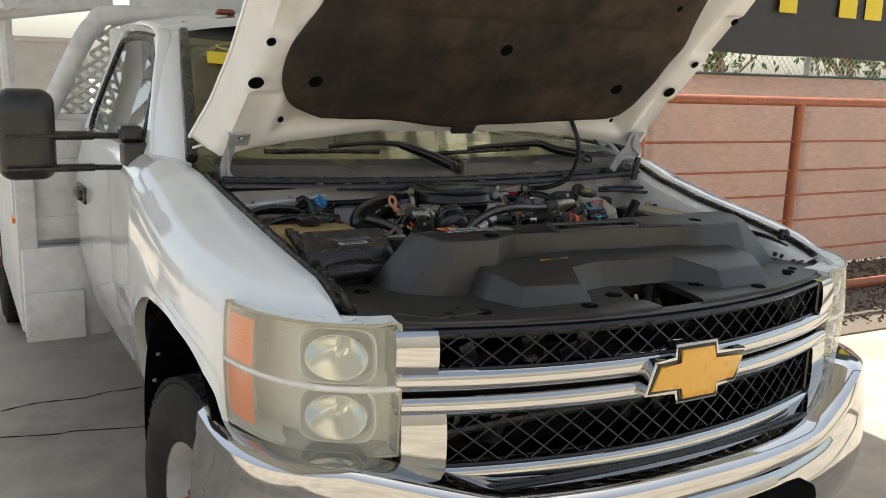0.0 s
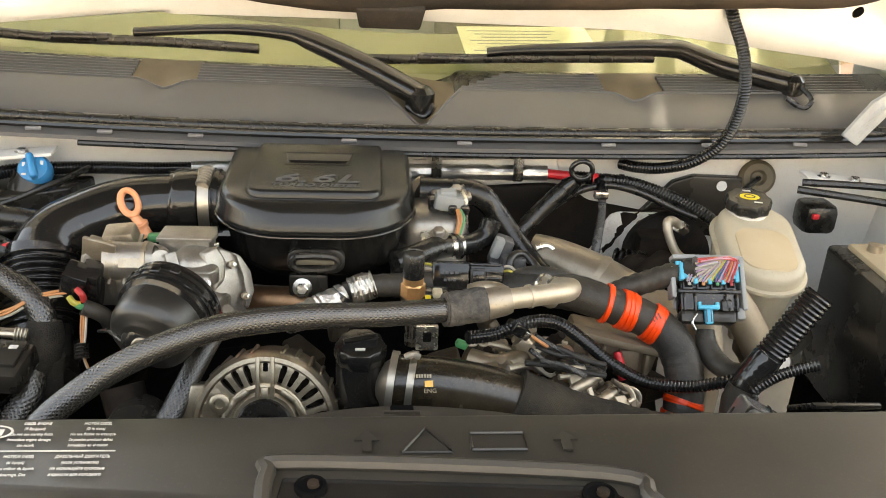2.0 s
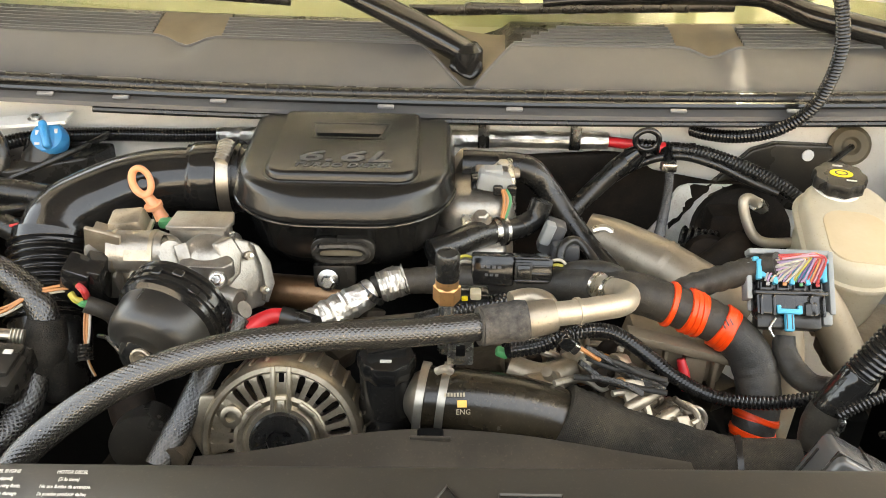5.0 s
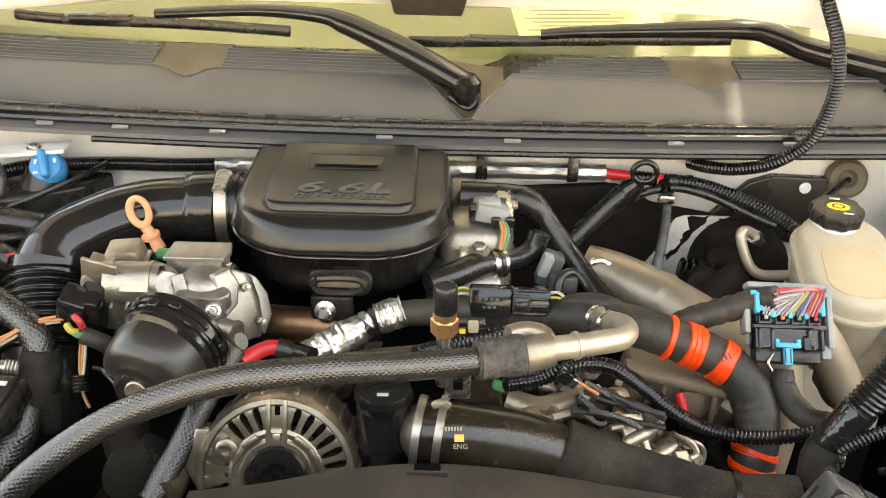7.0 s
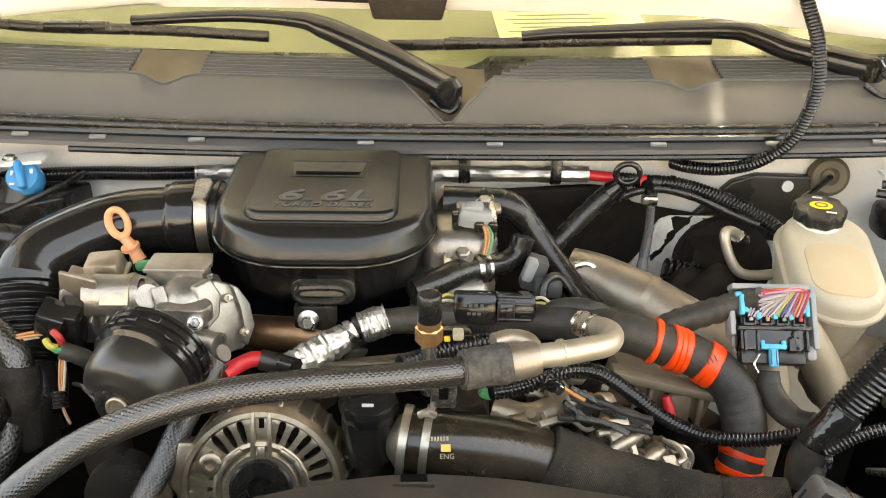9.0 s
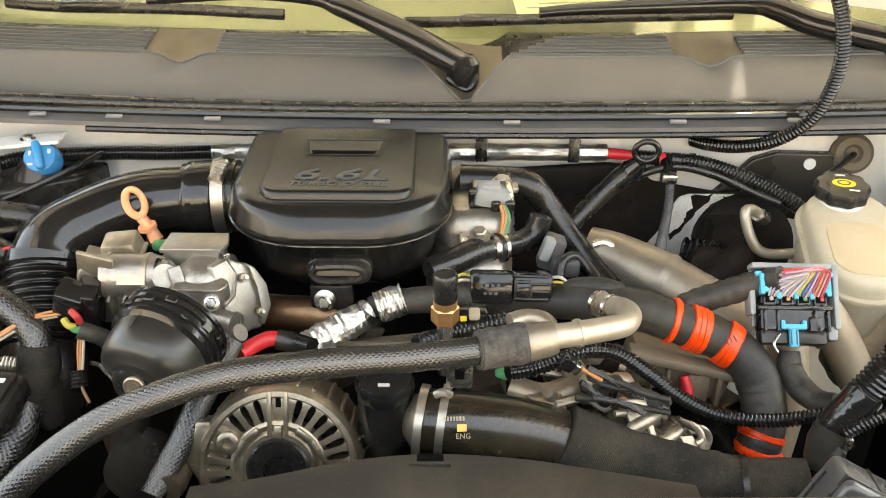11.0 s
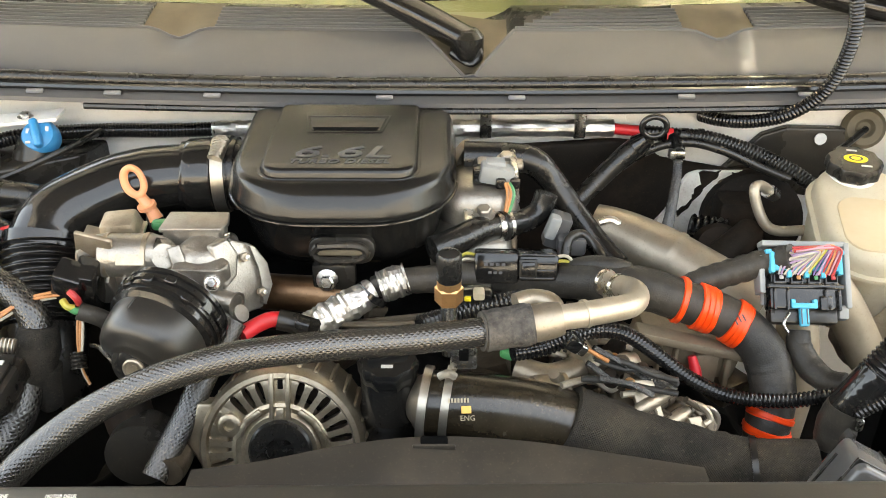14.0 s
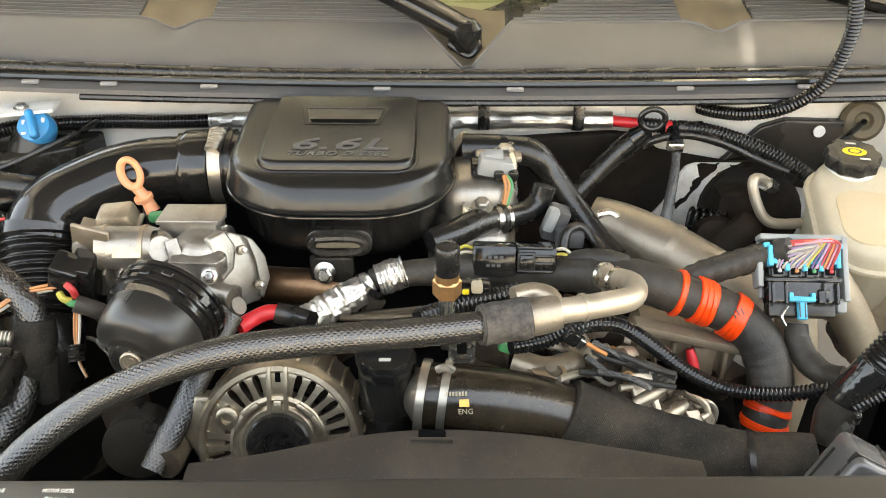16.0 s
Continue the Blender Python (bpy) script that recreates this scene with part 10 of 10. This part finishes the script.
    part("tank_seam", loft([ring(0.262, 0.128, 0.026, 1.17), ring(0.272, 0.138, 0.03, 1.172), ring(0.272, 0.138, 0.03, 1.176), ring(0.262, 0.128, 0.026, 1.178)]), M["oldtank"], t)
    part("tank_cap", lathe([(0.030, 0), (0.032, 0.004), (0.032, 0.018), (0.028, 0.022), (0.0001, 0.022)], Matrix.Translation((-0.60, 0.85, 1.232)), 40, scallop=(12, 0.03, 0.02)), M["plastic"], t)
    part("tank_hose", tube([(-0.56, 0.87, 1.225), (-0.52, 0.90, 1.23), (-0.48, 0.95, 1.22), (-0.46, 1.0, 1.2)], 0.008, 10, 6), M["rubber"], t)
    r = thing("red_module", (-0.63, 0.98, 1.15), "dull red module tucked behind the coolant tank", "module")
    part("module_body", rbox((0.13, 0.08, 0.09), Matrix.Translation((-0.62, 0.985, 1.185)), 0.02, 3), M["dullred"], r)
    part("module_cover", rbox((0.20, 0.10, 0.06), Matrix.Translation((-0.64, 1.03, 1.12)), 0.01), M["dark"], r)
    part("hose_arc", tube([(-0.72, 0.97, 1.16), (-0.70, 0.95, 1.21), (-0.64, 0.94, 1.235), (-0.57, 0.95, 1.235), (-0.53, 0.98, 1.225)], 0.010, 10, 7), M["rubber"], r)
    for k in range(4):
        part("vacuum_pipe", tube([(-0.74, 1.02 + 0.015 * k, 1.235 - 0.006 * k), (-0.66, 1.045 + 0.012 * k, 1.25 - 0.006 * k), (-0.58, 1.06 + 0.010 * k, 1.245 - 0.006 * k), (-0.54, 1.05 + 0.010 * k, 1.23 - 0.006 * k)], 0.0065, 8, 6), M["rubber"], r)
    x = thing("air_box", (-0.58, 0.64, 1.0), "black air filter box with pale printed labels", "air filter box")

    def br(wd, d, q, z):
        return [(-0.575 + u + 0.03 * (v / 0.1), 0.655 + v, z + 0.25 * (v) * 0.35) for u, v in rrect(wd, d, q, 5)]
    part("box_body", loft([br(0.24, 0.20, 0.02, 1.0), br(0.25, 0.21, 0.025, 1.16), br(0.245, 0.205, 0.025, 1.205), br(0.225, 0.185, 0.02, 1.225)], cap_start=True, cap_end=True), M["plastic"], x)
    lm = Matrix.Translation((-0.575, 0.655, 1.2265)) @ Matrix.Rotation(math.atan(0.0875), 4, "X")
    part("box_label", rbox((0.10, 0.022, 0.0008), lm @ Matrix.Translation((0.015, 0.0, 0)), 0), M["badge"], x)
    part("box_label", rbox((0.075, 0.020, 0.0008), lm @ Matrix.Translation((0.005, -0.034, 0)), 0), M["print"], x)
    bars([(0.005, -0.029 - 0.0035 * i, 0.062 - 0.01 * (i % 2), 0.0016) for i in range(4)] + [(0.015, 0.005 - 0.005 * i, 0.08, 0.0016) for i in range(3)], lm @ Matrix.Translation((0, 0, 0.0008)), M["printdark"], "label_print", x, 0.0003)
    part("snorkel", tube([(-0.66, 0.56, 1.165), (-0.60, 0.545, 1.175), (-0.54, 0.555, 1.17), (-0.50, 0.57, 1.16)], 0.036, 18, 5, flat=0.7), M["plastic"], x)
    st = thing("headlight_bracket", (-0.69, 0.62, 1.1), "toothed black plastic fender bracket", "bracket")
    bk = rbox((0.022, 0.20, 0.018), Matrix.Translation((-0.695, 0.645, 1.215)) @ Matrix.Rotation(radians(14), 4, "X"), 0.004)
    part("bracket_bar", bk, M["plastic"], st)
    for i in range(11):
        part("tooth", rbox((0.016, 0.007, 0.010), Matrix.Translation((-0.680, 0.56 + 0.017 * i, 1.193 + 0.0042 * i)), 0.002), M["plastic"], st)
    part("bracket_leg", tube([(-0.69, 0.56, 1.19), (-0.685, 0.535, 1.16), (-0.67, 0.525, 1.14)], 0.010, 8, 4), M["plastic"], st)
    part("bracket_rod", tube([(-0.72, 0.56, 1.175), (-0.69, 0.545, 1.17), (-0.66, 0.55, 1.165)], 0.005, 8, 4), M["steel"], st)


M["dullred"] = mat("dull_red_plastic", (0.16, 0.035, 0.03), (0.11, 0.025, 0.022), rough=0.5, scale=20, bump=0.1, dirt=DUST, dirt_amt=0.3)
build_left_side()


# ---- joint connector on the harness ----
def build_joint():
    j = thing("joint_connector", (0.072, 0.835, 1.229), "long black joint connector with tan and yellow leads", "connector")
    m = Matrix.Translation((0.072, 0.835, 1.228)) @ Euler((radians(-20), 0, radians(-2))).to_matrix().to_4x4()
    part("connector_half", rbox((0.042, 0.026, 0.030), m @ Matrix.Translation((-0.020, 0, -0.001)), 0.003), M["gloss"], j)
    part("connector_half", rbox((0.038, 0.026, 0.026), m @ Matrix.Translation((0.020, 0, 0)), 0.003), M["gloss"], j)
    for i in range(4):
        part("grip_rib", rbox((0.034, 0.029, 0.0028), m @ Matrix.Translation((0.018, 0, 0.0125 - 0.0075 * i)), 0.0008), M["gloss"], j)
    part("latch", rbox((0.013, 0.008, 0.013), m @ Matrix.Translation((0.010, -0.0145, 0.0)), 0.0015), M["gloss"], j)
    part("latch_rim", rbox((0.017, 0.004, 0.018), m @ Matrix.Translation((0.010, -0.0135, 0.0)), 0.0015), M["plastic"], j)
    bars([(-0.030 + 0.0055 * i, 0.003, 0.0036, 0.003) for i in range(4)] + [(-0.026 + 0.005 * i, -0.005, 0.0034, 0.0026) for i in range(3)], m @ Matrix.Translation((0, -0.0134, 0)) @ Matrix.Rotation(radians(90), 4, "X"), M["cowlplastic"], "connector_mark", j, 0.0003)
    for i in range(5):
        z = 0.009 - 0.0045 * i
        k = (7, 2, 4, 7, 2)[i]
        part("lead", tube([m @ Vector((-0.040, 0, z)), m @ Vector((-0.050, -0.002, z * 1.2)), m @ Vector((-0.062, 0.0, z * 0.4 - 0.004))], 0.0016, 7, 5), WIRES[k], j)
        part("lead", tube([m @ Vector((0.038, 0, z)), m @ Vector((0.048, -0.002, z * 1.1)), m @ Vector((0.060, 0.002, z * 0.4 - 0.006))], 0.0016, 7, 5), WIRES[(2, 7, 4, 2, 7)[i]], j)


build_joint()


# ---- injector castings under the conduit ----
def build_injectors():
    v = thing("injector_bank", (0.192, 0.700, 1.155), "stained aluminium injector castings with bolts and lines", "injectors")
    part("side_plate", slab([(-0.012, 0.024), (0.010, 0.028), (0.030, -0.026), (0.012, -0.030)], -0.003, 0.003, Matrix.Translation((0.172, 0.702, 1.163)) @ Euler((radians(46), radians(8), 0)).to_matrix().to_4x4(), 0.0015), M["castdull"], v, "bright cast side plate")
    for a, b, r in (((0.170, 0.698, 1.165), (0.200, 0.715, 1.172), 0.0062), ((0.189, 0.690, 1.150), (0.216, 0.705, 1.160), 0.0066)):
        d = Vector(b) - Vector(a)
        bar = part("injector_bar", lathe([(r * 0.7, -0.002), (r, 0.001), (r, d.length * 0.8), (r * 0.8, d.length * 0.86), (r * 0.8, d.length), (0.0001, d.length)], axis_matrix(a, d), 20), M["castdull"], v)
        part("bar_end", lathe([(r * 0.62, -0.0035), (r * 0.62, -0.001), (0.0001, -0.001)], axis_matrix(a, d), 6), M["castdull"], bar)
    part("end_bracket", slab([(-0.008, 0.014), (0.004, 0.014), (0.014, -0.014), (0.004, -0.018)], -0.002, 0.002, Matrix.Translation((0.222, 0.688, 1.149)) @ Euler((radians(46), 0, radians(10))).to_matrix().to_4x4(), 0.001), M["castdull"], v)
    part("bypass_loop", tube([(0.218, 0.702, 1.163), (0.232, 0.700, 1.166), (0.240, 0.698, 1.158), (0.238, 0.694, 1.148), (0.230, 0.690, 1.142)], 0.0026, 8, 6), M["band"], v)
    base = part("bank_plate", slab([(-0.055, -0.022), (0.050, -0.030), (0.062, -0.010), (0.030, 0.024), (-0.045, 0.030)], -0.008, 0.004, Matrix.Translation((0.193, 0.712, 1.141)) @ Euler((radians(30), radians(28), 0)).to_matrix().to_4x4(), 0.003), M["castdark"], v)
    for a, b in (((0.165, 0.690, 1.154), (0.201, 0.722, 1.162)), ((0.180, 0.688, 1.149), (0.216, 0.718, 1.155)), ((0.197, 0.686, 1.144), (0.228, 0.712, 1.150))):
        d = Vector(b) - Vector(a)
        t = part("injector", lathe([(0.0075, 0), (0.0085, 0.004), (0.0085, d.length * 0.45), (0.0068, d.length * 0.5), (0.0068, d.length * 0.85), (0.0085, d.length * 0.88), (0.0085, d.length), (0.0001, d.length)], axis_matrix(a, d), 18), M["castdark"], v)
        part("injector_collar", lathe([(0.0105, d.length * 0.44), (0.011, d.length * 0.47), (0.0105, d.length * 0.5)], axis_matrix(a, d), 6), M["castdark"], t)
    for p in ((0.224, 0.705, 1.159), (0.228, 0.688, 1.140), (0.233, 0.695, 1.149), (0.206, 0.684, 1.150), (0.176, 0.700, 1.158)):
        part("bank_bolt", bolt(p, (0.1, -0.7, 0.7), 0.0055, 0.006, washer=1.4), M["castdark"], v)
    part("return_line", tube([(0.213, 0.705, 1.169), (0.227, 0.700, 1.167), (0.233, 0.695, 1.158), (0.227, 0.692, 1.155)], 0.003, 8, 6), M["castdull"], v)
    part("return_line", tube([(0.134, 0.725, 1.179), (0.150, 0.720, 1.170), (0.162, 0.725, 1.175), (0.175, 0.720, 1.164)], 0.0034, 8, 6), M["pipe"], v)
    part("return_line", tube([(0.130, 0.710, 1.172), (0.145, 0.710, 1.164), (0.158, 0.705, 1.154)], 0.004, 8, 6), M["castdark"], v)
    for k, pts in enumerate(([(0.131, 0.722, 1.206), (0.157, 0.720, 1.201), (0.181, 0.717, 1.191), (0.205, 0.713, 1.186)], [(0.121, 0.712, 1.189), (0.148, 0.712, 1.186), (0.180, 0.708, 1.181), (0.204, 0.704, 1.179)], [(0.133, 0.724, 1.202), (0.156, 0.720, 1.194), (0.182, 0.719, 1.192), (0.206, 0.714, 1.181)])):
        part("taped_lead", tube(pts, 0.0029, 10, 10, jitter=0.05, seed=k), M["tape"], v)
    for p, s, k in (((0.142, 0.740, 1.186), (0.024, 0.016, 0.018), "castdull"), ((0.156, 0.735, 1.182), (0.016, 0.016, 0.026), "castdark"), ((0.167, 0.745, 1.182), (0.026, 0.014, 0.014), "castdull"), ((0.176, 0.735, 1.177), (0.014, 0.014, 0.02), "castdark")):
        part("fitting", rbox(s, Matrix.Translation(p) @ Euler((0.5, 0.4, 0.6)).to_matrix().to_4x4(), 0.004), M[k], v)


build_injectors()
